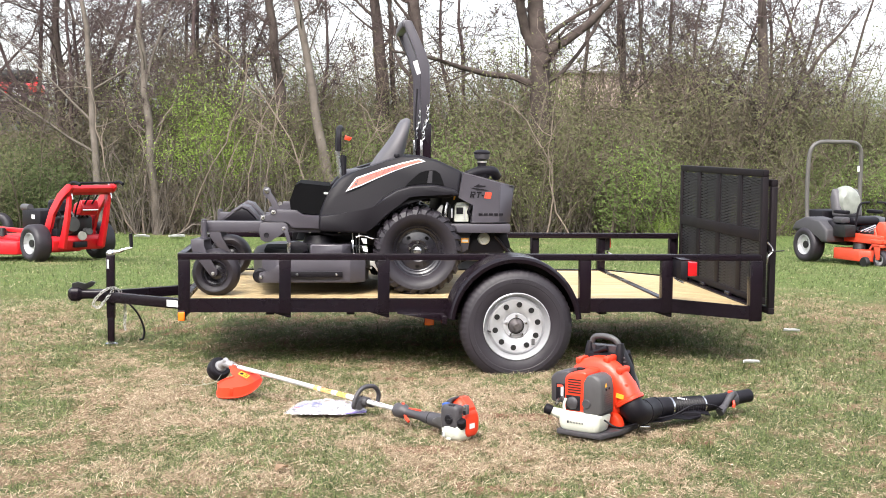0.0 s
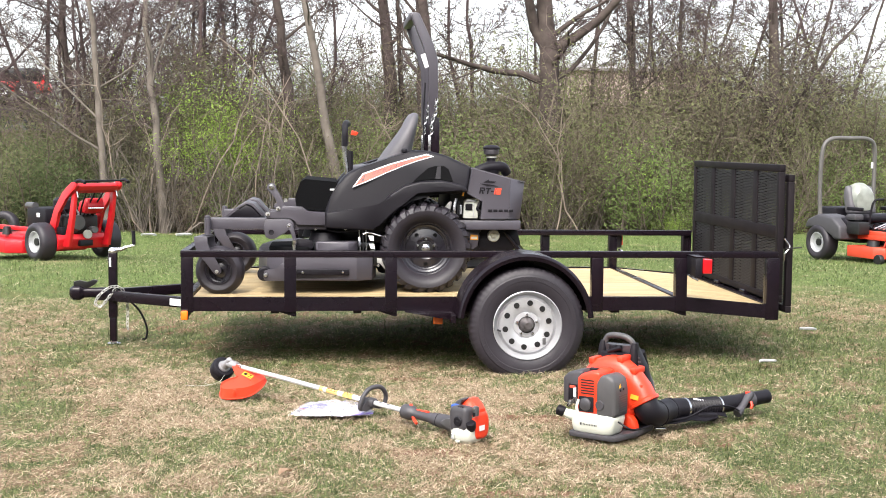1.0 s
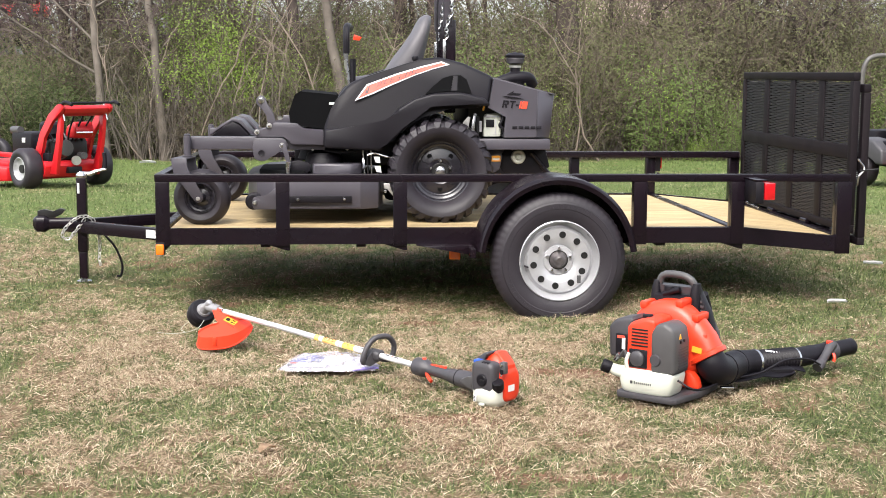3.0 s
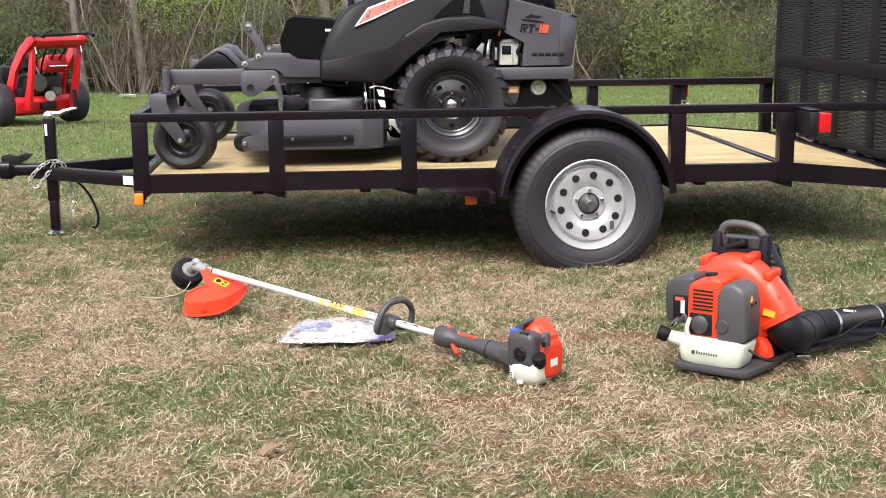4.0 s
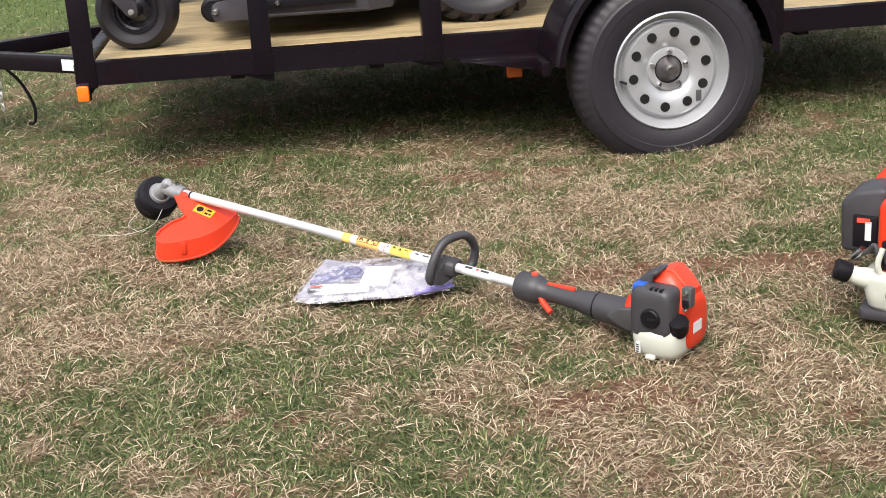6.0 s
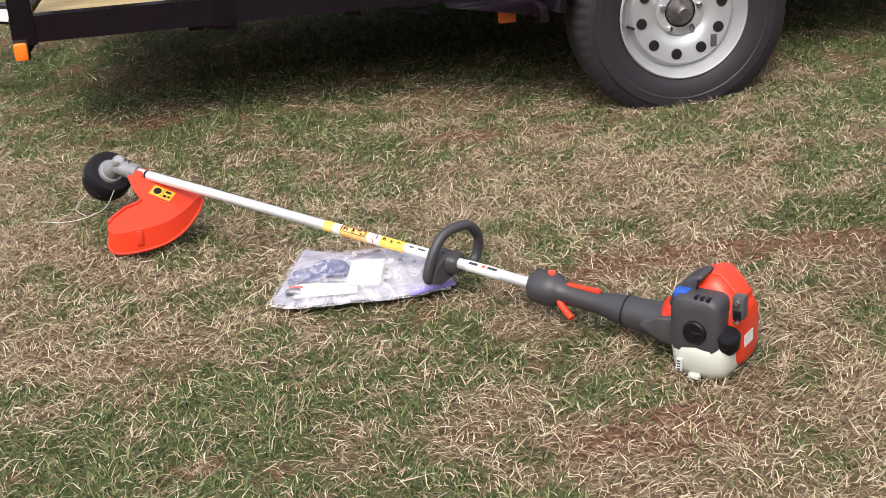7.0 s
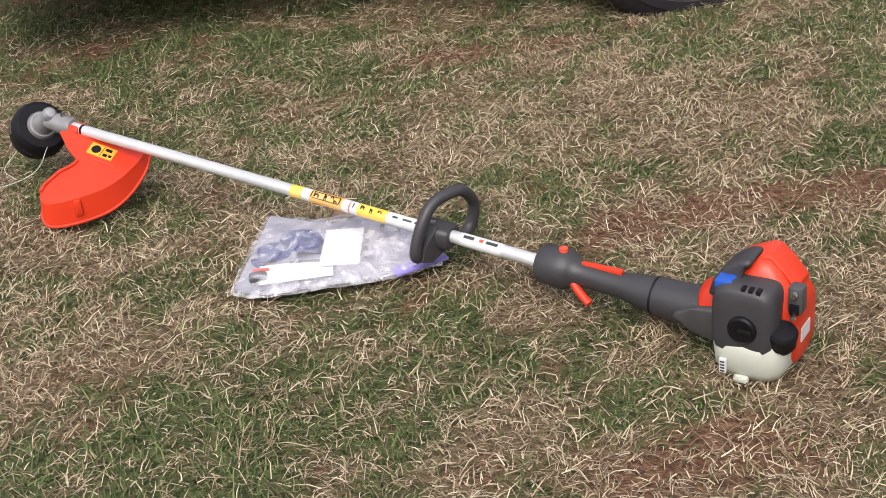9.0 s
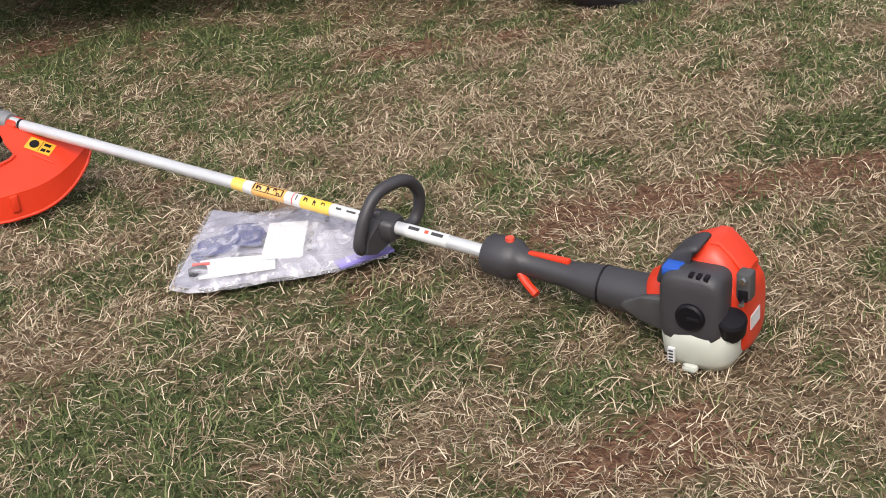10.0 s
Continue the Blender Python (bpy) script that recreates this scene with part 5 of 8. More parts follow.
    part("hose", tube(bend([(-0.205, 0.775, 0.995), (-0.21, 0.77, 0.965), (-0.222, 0.772, 0.935), (-0.20, 0.775, 0.915), (-0.205, 0.78, 0.89)]), 0.009, 8), BLACK_PLASTIC, mw)
    part("engine_pipe", tube(bend([(-0.372, 0.775, 0.87), (-0.37, 0.775, 0.94), (-0.36, 0.785, 1.0)]), 0.011), CHROME, mw)
    part("engine_pipe", tube([(-0.345, 0.785, 0.87), (-0.343, 0.785, 0.985)], 0.008), DARK_STEEL, mw)
    part("engine_bracket", prism([(-0.43, 0.95), (-0.40, 0.985), (-0.385, 0.98), (-0.40, 0.92), (-0.395, 0.88), (-0.42, 0.885)], 0.775, 0.785, "y", 0.002), ZINC, mw)
    part("retaining_strap", prism([(-0.325, 1.02), (-0.312, 1.075), (-0.303, 1.072), (-0.315, 1.018)], 0.742, 0.75, "y", 0.001), YELLOW, mw)
    part("strap_clip", box((-0.335, 0.78, 0.90), (-0.322, 0.79, 0.96), 0.002), SILVER, mw)
    part("rear_bumper", box((-0.36, 0.745, 0.802), (0.058, 1.875, 0.862), 0.006), GREY_PAINT, mw)
    part("hydro_plate", prism([(-0.20, 0.80), (0.05, 0.80), (0.075, 0.70), (0.02, 0.66), (-0.19, 0.665), (-0.21, 0.70)], 0.86, 0.88, "y", 0.003), BLACK_PLASTIC, mw)
    part("hydro_plate", prism([(-0.30, 0.80), (-0.19, 0.80), (-0.205, 0.76), (-0.215, 0.69), (-0.25, 0.67), (-0.32, 0.67)], 0.812, 0.83, "y", 0.003), GREY_PAINT, mw)
    part("plate_slot", prism([(-0.206, 0.775), (-0.195, 0.786), (-0.196, 0.77), (-0.205, 0.765)], 0.8085, 0.814, "y"), RUBBER_MAT, mw)
    part("hydro_disc", lathe([(0, -0.03), (0.014, -0.03), (0.016, -0.022), (0.02, -0.022), (0.022, -0.026), (0.036, -0.024), (0.041, -0.012), (0.041, 0.0)], (-0.106, 0.858, 0.757), "y", 28), TANK, mw, "round zinc-plated disc")
    part("warning_label", box((-0.262, 0.8085, 0.733), (-0.212, 0.811, 0.765), 0), YELLOW, mw)
    part("label_bar", box((-0.257, 0.807, 0.74), (-0.218, 0.8083, 0.753), 0), WHITE, mw)
    part("tail_strut", tube([(-0.03, 0.86, 0.78), (0.12, 0.86, 0.60)], 0.014), BLACK_PAINT, mw)
    # seat
    spine = ((1.215, -0.745, 0.12, 0.25), (1.30, -0.715, 0.092, 0.262), (1.38, -0.675, 0.07, 0.258), (1.46, -0.638, 0.05, 0.242), (1.52, -0.618, 0.041, 0.212), (1.548, -0.608, 0.03, 0.17), (1.558, -0.605, 0.012, 0.1))
    seat = part("seat_back", loft([[(x + a, MID + b, z) for a, b in rounded(0, 0, hx, hy, 24, 3.0)] for z, x, hx, hy in spine]), SEAT_VINYL, mw, "grey vinyl seat back", smooth=60)
    part("seat_cushion", prism([(-1.06, 1.12), (-1.075, 1.165), (-1.03, 1.20), (-0.85, 1.215), (-0.70, 1.23), (-0.64, 1.22), (-0.64, 1.13)], 1.03, 1.59, "y", 0.03, seg=3), SEAT_VINYL, seat)
    part("seat_knob", lathe([(0, 0.03), (0.014, 0.028), (0.02, 0.02), (0.02, 0.008), (0.012, 0.0), (0.012, -0.02)], (-0.69, 0.87, 1.29), "z", 14), BLACK_PLASTIC, mw)
    # steering levers
    for y, d in ((0.95, 1), (1.67, -1)):
        lv = part("steering_lever", tube(bend([(-1.055, y, 1.02), (-1.06, y, 1.15), (-1.075, y, 1.30), (-1.072, y, 1.36)]), 0.013), CHROME, mw, "chrome lap-bar lever with black foam grip")
        part("grip", tube(bend([(-1.073, y, 1.33), (-1.072, y, 1.42), (-1.07, y + 0.03 * d, 1.475), (-1.06, y + 0.12 * d, 1.485), (-1.05, y + 0.26 * d, 1.48)]), 0.019, 10), BLACK_PLASTIC, lv)
        part("damper", tube([(-1.04, y, 1.02), (-1.035, y, 1.30)], 0.016), BLACK_PLASTIC, lv)
    part("safety_flag", prism([(-1.03, 1.435), (-0.985, 1.42), (-1.0, 1.40), (-1.035, 1.405)], 0.94, 0.952, "y", 0.002), ORANGE, mw, "small orange tab")
    # roll bar
    rb = part("roll_bar_base", box((-0.52, 0.93, 1.0), (-0.458, 0.98, 1.52), 0.006), BLACK_PAINT, mw, "folding roll bar, black base and grey upper hoop")
    part("roll_bar_post", box((-0.52, 1.64, 1.0), (-0.458, 1.69, 1.52), 0.006), BLACK_PAINT, rb)
    for y in (0.93, 1.64):
        leg = part("hoop_leg", prism([(-0.528, 1.48), (-0.478, 1.48), (-0.468, 1.72), (-0.472, 1.90), (-0.50, 1.99), (-0.595, 2.195), (-0.635, 2.20), (-0.65, 2.175), (-0.57, 1.985), (-0.528, 1.86)], y - 0.004, y + 0.052, "y", 0.006), GREY_PAINT, rb, "grey bent hoop leg")
        if y < MID:
            part("hoop_label", prism([(-0.586, 1.925), (-0.556, 1.937), (-0.532, 1.85), (-0.556, 1.84)], y - 0.0075, y - 0.0045, "y"), WHITE, leg)
        part("hinge_pin", tube([(-0.497, y - 0.03, 1.535), (-0.497, y + 0.09, 1.535)], 0.010), CHROME, rb)
        ch = fresh()
        line = bend([(-0.478, y - 0.02, 1.645), (-0.488, y - 0.022, 1.60), (-0.482, y - 0.022, 1.56), (-0.50, y - 0.024, 1.52), (-0.515, y - 0.024, 1.47), (-0.508, y - 0.024, 1.435), (-0.518, y - 0.022, 1.405)], 2)
        for k, (a, b) in enumerate(zip(line, line[1:])):
            d = b - a
            u = Matrix.Rotation(radians(80 * (k % 2)), 3, d) @ Vector((d.z, 0, -d.x)).normalized()
            tube([(a + b) / 2 + d * 0.62 * math.cos(t) + u * 0.009 * math.sin(t) for t in [2 * math.pi * j / 8 for j in range(8)]], 0.0032, 4, ch, closed=True)
        part("pin_chain", ch, CHROME, rb, "bright retaining chain")
        part("lock_bar", box((-0.532, y - 0.016, 1.26), (-0.514, y - 0.004, 1.41), 0.003), CHROME, rb)
    part("hoop_top", box((-0.66, 0.955, 2.15), (-0.605, 1.665, 2.202), 0.01), GREY_PAINT, rb)
    part("belt_strap", tube(bend([(-0.55, 0.99, 1.75), (-0.56, 0.99, 1.55), (-0.555, 0.99, 1.35)]), 0.006, 6), BLACK_PLASTIC, mw)
    # air cleaner
    ac = part("air_cleaner", lathe([(0, 0.0), (0.05, 0.0), (0.055, 0.01), (0.052, 0.07), (0.03, 0.085), (0.03, 0.10), (0.034, 0.12), (0, 0.125)], (-0.07, MID, 1.15), "z", 24), BLACK_PLASTIC, mw, "black engine pre-cleaner with clear bowl")
    part("bowl", lathe([(0.03, 0.0), (0.05, 0.01), (0.055, 0.035), (0.05, 0.045), (0, 0.05)], (-0.07, MID, 1.275), "z", 24), DARK_PLASTIC, ac)
    part("bowl_cap", lathe([(0.058, 0.0), (0.06, 0.012), (0.04, 0.026), (0, 0.03)], (-0.07, MID, 1.318), "z", 24), BLACK_PLASTIC, ac)
    part("clamp_band", lathe([(0.031, 0), (0.035, 0.0), (0.035, 0.012), (0.031, 0.012)], (-0.07, MID, 1.258), "z", 24), ZINC, ac)
    part("cleaner_body", tube(bend([(-0.2, 1.25, 1.15), (-0.12, 1.27, 1.19), (0.0, 1.3, 1.2), (0.04, 1.35, 1.16)]), 0.034, 14), BLACK_PLASTIC, ac)
    mw.matrix_basis = Matrix.Translation((-0.95, MID - 0.03, DECK_Z))
    return mw


mower = build_mower()

# ---------- string trimmer on the grass ----------
def along(a, b, s):
    return Vector(a) + (Vector(b) - Vector(a)) * s


def build_trimmer():
    A, B = Vector((-1.66, -0.566, 0.143)), Vector((-0.815, -1.384, 0.062))
    u = (B - A).normalized()
    tm = thing("string_trimmer", (-1.1, -1.1, 0), "orange and grey petrol string trimmer lying on the lawn", "trimmer")
    part("shaft", cyl(A - u * 0.03, B + u * 0.05, 0.0121, seg=24), ALU, tm, "bright aluminium shaft")

    def sleeve(x0, x1, mat, name, r=0.0127, label=""):
        s0, s1 = (x0 - A.x) / u.x, (x1 - A.x) / u.x
        return part(name, cyl(A + u * s0, A + u * s1, r, seg=24), mat, tm, label)

    sleeve(-1.212, -1.192, LEMON, "warning_sticker", label="lemon yellow sticker band")
    sleeve(-1.176, -1.12, AMBER_PRINT, "warning_sticker", label="amber warning sticker with a dark outline")
    sleeve(-1.1195, -1.1075, WHITE, "white_sticker")
    sleeve(-1.1075, -1.1055, DECAL_RED, "sticker_stripe")
    sleeve(-1.093, -1.045, LEMON, "warning_sticker", label="yellow warning sticker with pictograms")
    sleeve(-1.190, -1.176, WHITE, "white_sticker")
    sleeve(-1.107, -1.094, WHITE, "white_sticker")
    sleeve(-1.640, -1.635, BLACK_PLASTIC, "shaft_seam", 0.0125)
    sleeve(-1.043, -0.985, WHITE, "white_sticker", label="white printed sticker")
    sleeve(-0.925, -0.862, WHITE, "white_sticker", label="white printed sticker")
    side = u.cross(Vector((0, 0, 1))).normalized()
    top = side.cross(u).normalized()
    if side.y > 0:
        side = -side

    def mark(s, w, h, mat, lift, ang):
        """Small printed bar lying on the shaft."""
        n = (top * math.cos(ang) + side * math.sin(ang)).normalized()
        t = u.cross(n)
        c = A + u * s + n * lift
        m = Matrix((u.to_4d(), t.to_4d(), n.to_4d(), (0, 0, 0, 1))).transposed()
        m[0][3], m[1][3], m[2][3] = c
        m[3][0] = m[3][1] = m[3][2] = 0
        m[3][3] = 1
        return part("printed_mark", box((-w / 2, -h / 2, -0.0005), (w / 2, h / 2, 0.0006), 0, m=m), mat, tm)

    for x, w, h, a in ((-1.165, 0.012, 0.008, 0.6), (-1.149, 0.006, 0.012, 0.6), (-1.138, 0.008, 0.006, 0.3), (-1.131, 0.008, 0.006, 0.9), (-1.085, 0.009, 0.008, 0.5), (-1.07, 0.006, 0.01, 0.7), (-1.056, 0.009, 0.005, 0.5)):
        at = (x - A.x) / u.x
        mark(at - w * 0.3, w * 0.28, h, BLACK_PLASTIC, 0.0130, a)
        mark(at + w * 0.12, w * 0.3, h * 0.45, BLACK_PLASTIC, 0.0130, a - 0.1)
        mark(at + w * 0.45, w * 0.2, h * 0.8, DARK_PLASTIC, 0.0130, a + 0.12)
    for dx, w, h, a in ((-1.148, 0.05, 0.0012, 0.05), (-1.148, 0.05, 0.0012, 1.15), (-1.173, 0.0014, 0.013, 0.6), (-1.124, 0.0014, 0.013, 0.6), (-1.10, 0.0014, 0.01, 0.6)):
        mark((dx - A.x) / u.x, w * 1.3, h, BLACK_PLASTIC, 0.0130, a)
    for x, w in ((-1.03, 0.012), (-1.01, 0.02), (-0.995, 0.008)):
        mark((x - A.x) / u.x, w, 0.004, MID_PLASTIC, 0.0130, 0.6)
    for x, w, mt in ((-0.912, 0.022, DARK_PLASTIC), (-0.893, 0.008, DECAL_RED), (-0.877, 0.024, DARK_PLASTIC)):
        mark((x - A.x) / u.x, w, 0.006, mt, 0.0130, 0.5)
    # cutting head
    gear = part("gear_head", tube([A - u * 0.0, A - u * 0.02, A - u * 0.05, A - u * 0.085, A - u * 0.10], [0.019, 0.022, 0.022, 0.017, 0.012], 16), CAST_ALU, tm, "cast aluminium gear head")
    ax = Vector((-0.42, 0.70, -0.58)).normalized()
    gc = A - u * 0.09
    part("gear_boss", lathe([(0, -0.047), (0.010, -0.045), (0.0155, -0.038), (0.0165, -0.03), (0.0145, -0.018), (0.019, 0.0), (0.024, 0.02), (0.026, 0.03)], gc, ax, 20), CAST_ALU, gear)
    part("clamp_screw", cyl(A - u * 0.03 + top * 0.018, A - u * 0.03 + top * 0.028, 0.006, seg=8), CHROME, gear)
    sc = gc + ax * 0.052
    part("spool_plate", lathe([(0.0, -0.022), (0.030, -0.022), (0.034, -0.014), (0.034, -0.008)], sc, ax, 28), CAST_ALU, gear)
    spool = part("spool", lathe([(0.0, -0.014), (0.053, -0.014), (0.061, -0.005), (0.064, 0.006), (0.064, 0.033), (0.06, 0.052), (0.05, 0.06), (0.0, 0.062)], sc, ax, 36), BLACK_PLASTIC, gear, "black line spool")
    w0 = ax.orthogonal().normalized()
    for k in range(6):
        d = Matrix.Rotation(2 * math.pi * k / 6, 3, ax) @ w0
        t = ax.cross(d)
        c = sc + d * 0.062 + ax * 0.02
        part("spool_rib", tube([c - t * 0.012, c + t * 0.012], 0.004, 6), DARK_STEEL, spool)
    s0 = sc + ax * 0.02
    part("nylon_line", tube(bend([s0 + Vector((0.02, -0.05, -0.02)), s0 + Vector((-0.01, -0.12, -0.05)), s0 + Vector((-0.09, -0.14, -0.066)), s0 + Vector((-0.19, -0.10, -0.07))]), 0.0008, 6), TANK, spool, "pale nylon cutting line")
    part("nylon_line", tube(bend([s0 + Vector((-0.05, -0.01, -0.03)), s0 + Vector((-0.09, -0.04, -0.065)), s0 + Vector((-0.06, -0.10, -0.07))]), 0.0008, 6), TANK, spool)
    # guard: a tilted plate, notched beside the spool, with a turned-down outer wall
    gn = Vector((0.1, -0.45, 0.88)).normalized()
    gx = Vector((1, 0, 0)) - gn * gn.x
    gx.normalize()
    gy = gn.cross(gx)
    g0 = Vector((-1.60, -0.635, 0.112))

    def on_guard(a, b, h=0.0):
        return g0 + gx * a + gy * b + gn * h

    edge = [on_guard(a, b) for a, b in ((-0.090, 0.058), (-0.075, 0.005), (-0.056, -0.030), (-0.066, -0.042), (-0.096, -0.058))]
    rim = bend([on_guard(a, b) for a, b in ((-0.128, -0.090), (-0.139, -0.118), (-0.128, -0.142), (-0.094, -0.142), (-0.050, -0.132), (-0.008, -0.118), (0.030, -0.094), (0.062, -0.062), (0.092, -0.024))], 3)
    tail = [on_guard(a, b) for a, b in ((0.080, -0.004), (0.02, 0.022), (-0.046, 0.062))]
    bm = fresh()
    ring = [bm.verts.new(p) for p in edge + rim + tail]
    bm.faces.new(ring)
    strip = ring[len(edge):len(edge) + len(rim)]
    nr = len(rim)
    drop = [bm.verts.new(p + Vector((0, 0.004, -1)) * (0.012 + 0.04 * math.sin(math.pi * min(1, 0.08 + 0.92 * k / (nr - 1))) ** 0.5) + (p - on_guard(-0.03, -0.03)).normalized() * 0.006) for k, p in enumerate(rim)]
    for k in range(nr - 1):
        bm.faces.new((strip[k], strip[k + 1], drop[k + 1], drop[k]))
    foot = [v.co.copy() for v in drop]
    bmesh.ops.recalc_face_normals(bm, faces=bm.faces)
    bmesh.ops.solidify(bm, geom=bm.faces[:], thickness=0.004)
    guard = part("guard", bm, ORANGE, tm, "orange plastic debris guard", smooth=30)
    part("guard_bead", tube(foot, 0.0035, 8), ORANGE, guard)
    part("guard_bead", tube([p + gn * 0.001 for p in edge[2:] + rim[:3]], 0.0042, 8), ORANGE, guard)
    part("guard_rib", tube([on_guard(-0.02, -0.032, 0.001), on_guard(0.02, -0.062, 0.001)], 0.0018, 6), ORANGE, guard)
    part("guard_rib", tube([on_guard(0.034, 0.002, 0.001), on_guard(0.045, 0.008, 0.001), on_guard(0.062, 0.004, 0.001)], 0.003, 6), ORANGE, guard)
    k = nr // 2
    part("guard_notch", box((-0.008, -0.004, -0.034), (0.008, 0.004, 0.002), 0.002, m=Matrix.Translation(rim[k - 1] + Vector((0, -0.004, -0.004))) @ Matrix.Rotation(radians(14), 4, "Z")), ORANGE, guard)
    part("guard_mount", loft([[A + u * q + top * b + side * a for a, b in rounded(0, -0.006, 0.019 * w, 0.016 * w, 14)] for q, w in ((-0.01, 0.9), (-0.005, 1), (0.02, 1), (0.026, 0.9))]), ORANGE, guard)
    lm = Matrix((gx.to_4d(), gy.to_4d(), gn.to_4d(), (0, 0, 0, 1))).transposed()
    lm[3][0] = lm[3][1] = lm[3][2] = 0
    lm[3][3] = 1
    lm = Matrix.Translation(on_guard(-0.003, -0.012)) @ lm @ Matrix.Rotation(radians(-33), 4, "Z") @ Matrix.Scale(1.25, 4)
    part("guard_label", box((-0.024, -0.013, 0.0), (0.024, 0.013, 0.0012), 0, m=lm), YELLOW, guard, "yellow pictogram label")
    part("label_mark", turned(lathe([(0, 0.0022), (0.0085, 0.0022), (0.0085, 0.001)], (-0.011, 0, 0), "z", 16), lm), BLACK_PLASTIC, guard)
    for a, b, w, h in ((0.001, 0, 0.0008, 0.022), (0.011, 0.006, 0.012, 0.006), (0.009, -0.006, 0.008, 0.006), (0.018, -0.005, 0.006, 0.005)):
        part("label_mark", box((a - w / 2, b - h / 2, 0.001), (a + w / 2, b + h / 2, 0.0018), 0, m=lm), BLACK_PLASTIC, guard)
    # loop handle
    n = Vector((-u.y, u.x, 0)).normalized()
    if n.y < 0:
        n = -n
    up = Vector((0, 0, 1))
    P = A + u * ((-0.966 - A.x) / u.x)
    hp = [(-0.03, -0.03, -0.012), (-0.055, -0.03, -0.01), (-0.062, -0.011, -0.007), (-0.045, 0.034, 0.0), (-0.015, 0.065, 0.007), (0.02, 0.075, 0.02), (0.055, 0.068, 0.028), (0.085, 0.036, 0.028), (0.09, 0.005, 0.025), (0.08, -0.022, 0.02), (0.055, -0.03, 0.014), (0.02, -0.02, 0.0)]
    lh = part("loop_handle", tube(bend([P + n * a + up * b + u * c for a, b, c in hp], 5), 0.0115, 12), DARK_PLASTIC, tm, "dark grey rubber loop handle")
    part("handle_bracket", loft([[P + u * (c + 0.012 * k) + n * a + up * b for a, b, c in ((-0.058, -0.036, -0.008), (-0.036, -0.044, -0.002), (0.005, -0.026, 0.012), (0.01, 0.012, 0.012), (-0.02, 0.02, 0.004), (-0.05, -0.01, -0.006))] for k in (-1, 1)]), DARK_PLASTIC, lh)
    part("clamp", loft([[P + u * s + n * a + up * b for a, b in rounded(0, -0.002, 0.026 * k, 0.022 * k, 16)] for s, k in ((-0.022, 0.8), (-0.018, 1), (0.03, 1), (0.036, 0.85))]), DARK_PLASTIC, lh)
    part("clamp_screw", cyl(P + up * 0.02 - n * 0.008, P + up * 0.026 - n * 0.008, 0.006, seg=8), CHROME, lh)
    # rear grip
    prof = [(0.0, 0.02), (0.003, 0.031), (0.010, 0.036), (0.045, 0.0375), (0.064, 0.036), (0.072, 0.030), (0.082, 0.0245), (0.10, 0.0225), (0.17, 0.0232), (0.198, 0.027), (0.21, 0.0298), (0.239, 0.0315), (0.244, 0.0335), (0.30, 0.036), (0.335, 0.04), (0.345, 0.041)]
    grip = part("rear_grip", tube([B + u * (0.01 + 0.94 * s) for s, r in prof], [r for s, r in prof], 20), DARK_PLASTIC, tm, "dark grey moulded grip")
    part("throttle_lock", box((-0.04, -0.006, 0), (0.04, 0.006, 0.012), 0.004, m=Matrix.Translation(B + u * 0.135 + up * 0.016) @ Matrix.Rotation(math.atan2(u.y, u.x), 4, "Z")), ORANGE, grip, "orange throttle lock")
    part("joint_ring", cyl(B + u * 0.2347, B + u * 0.2385, 0.0338, seg=24), BLACK_PLASTIC, grip)
    part("trigger", tube(bend([B + u * 0.085 - up * 0.012 + side * 0.016, B + u * 0.10 - up * 0.022 + side * 0.024, B + u * 0.125 - up * 0.034 + side * 0.034]), 0.0075, 8), ORANGE, grip, "orange trigger")
    part("stop_switch", lathe([(0, 0.012), (0.008, 0.01), (0.009, 0)], B + u * 0.06 + up * 0.032, "z", 10), DECAL_RED, grip)
    # engine, in a frame with x along the shaft, y away from the camera side, z up
    E0 = B + u * 0.327
    yv = Vector((-u.y, u.x, 0)).normalized()
    yv = yv if yv.y > 0 else -yv
    m = Matrix.Translation(Vector((E0.x + 0.012, E0.y - 0.010, -0.020))) @ Matrix.Rotation(math.atan2(u.y, u.x), 4, "Z") @ Matrix.Scale(0.93, 4)
    eng = part("clutch_collar", turned(tube([(-0.008, 0, 0.072), (-0.003, 0, 0.074), (0.02, 0, 0.082), (0.04, 0, 0.088)], [0.043, 0.05, 0.056, 0.06], 24), m), ORANGE, tm, "orange clutch housing")
    shell = [[(x, cy + a, cz + b) for a, b in rounded(0, 0, hy, hz, 24, 3.2)] for x, cy, cz, hy, hz in ((0.016, 0.0, 0.098, 0.04, 0.05), (0.028, 0.0, 0.106, 0.052, 0.066), (0.055, 0.0, 0.112, 0.06, 0.086), (0.085, 0.0, 0.114, 0.062, 0.098), (0.112, 0.0, 0.112, 0.06, 0.098), (0.132, 0.0, 0.104, 0.059, 0.088), (0.146, -0.003, 0.092, 0.06, 0.076), (0.157, -0.004, 0.084, 0.059, 0.068), (0.164, -0.004, 0.082, 0.054, 0.062), (0.167, -0.004, 0.081, 0.044, 0.05))]
    part("orange_cover", turned(loft(shell), m), ORANGE, eng, "orange moulded engine shroud", smooth=50)
    part("cover_strap", turned(prism([(0.012, 0.135), (0.022, 0.17), (0.046, 0.2), (0.072, 0.216), (0.092, 0.219), (0.09, 0.205), (0.07, 0.192), (0.045, 0.165), (0.03, 0.135)], -0.068, -0.002, "y", 0.009, seg=3), m), DARK_PLASTIC, eng)
    part("shroud_ridge", turned(loft([[(x, a, z + b) for a, b in rounded(0.0, 0, 0.03, 0.008, 12)] for x, z in ((0.094, 0.209), (0.112, 0.209), (0.136, 0.186), (0.158, 0.158))]), m), ORANGE, eng)
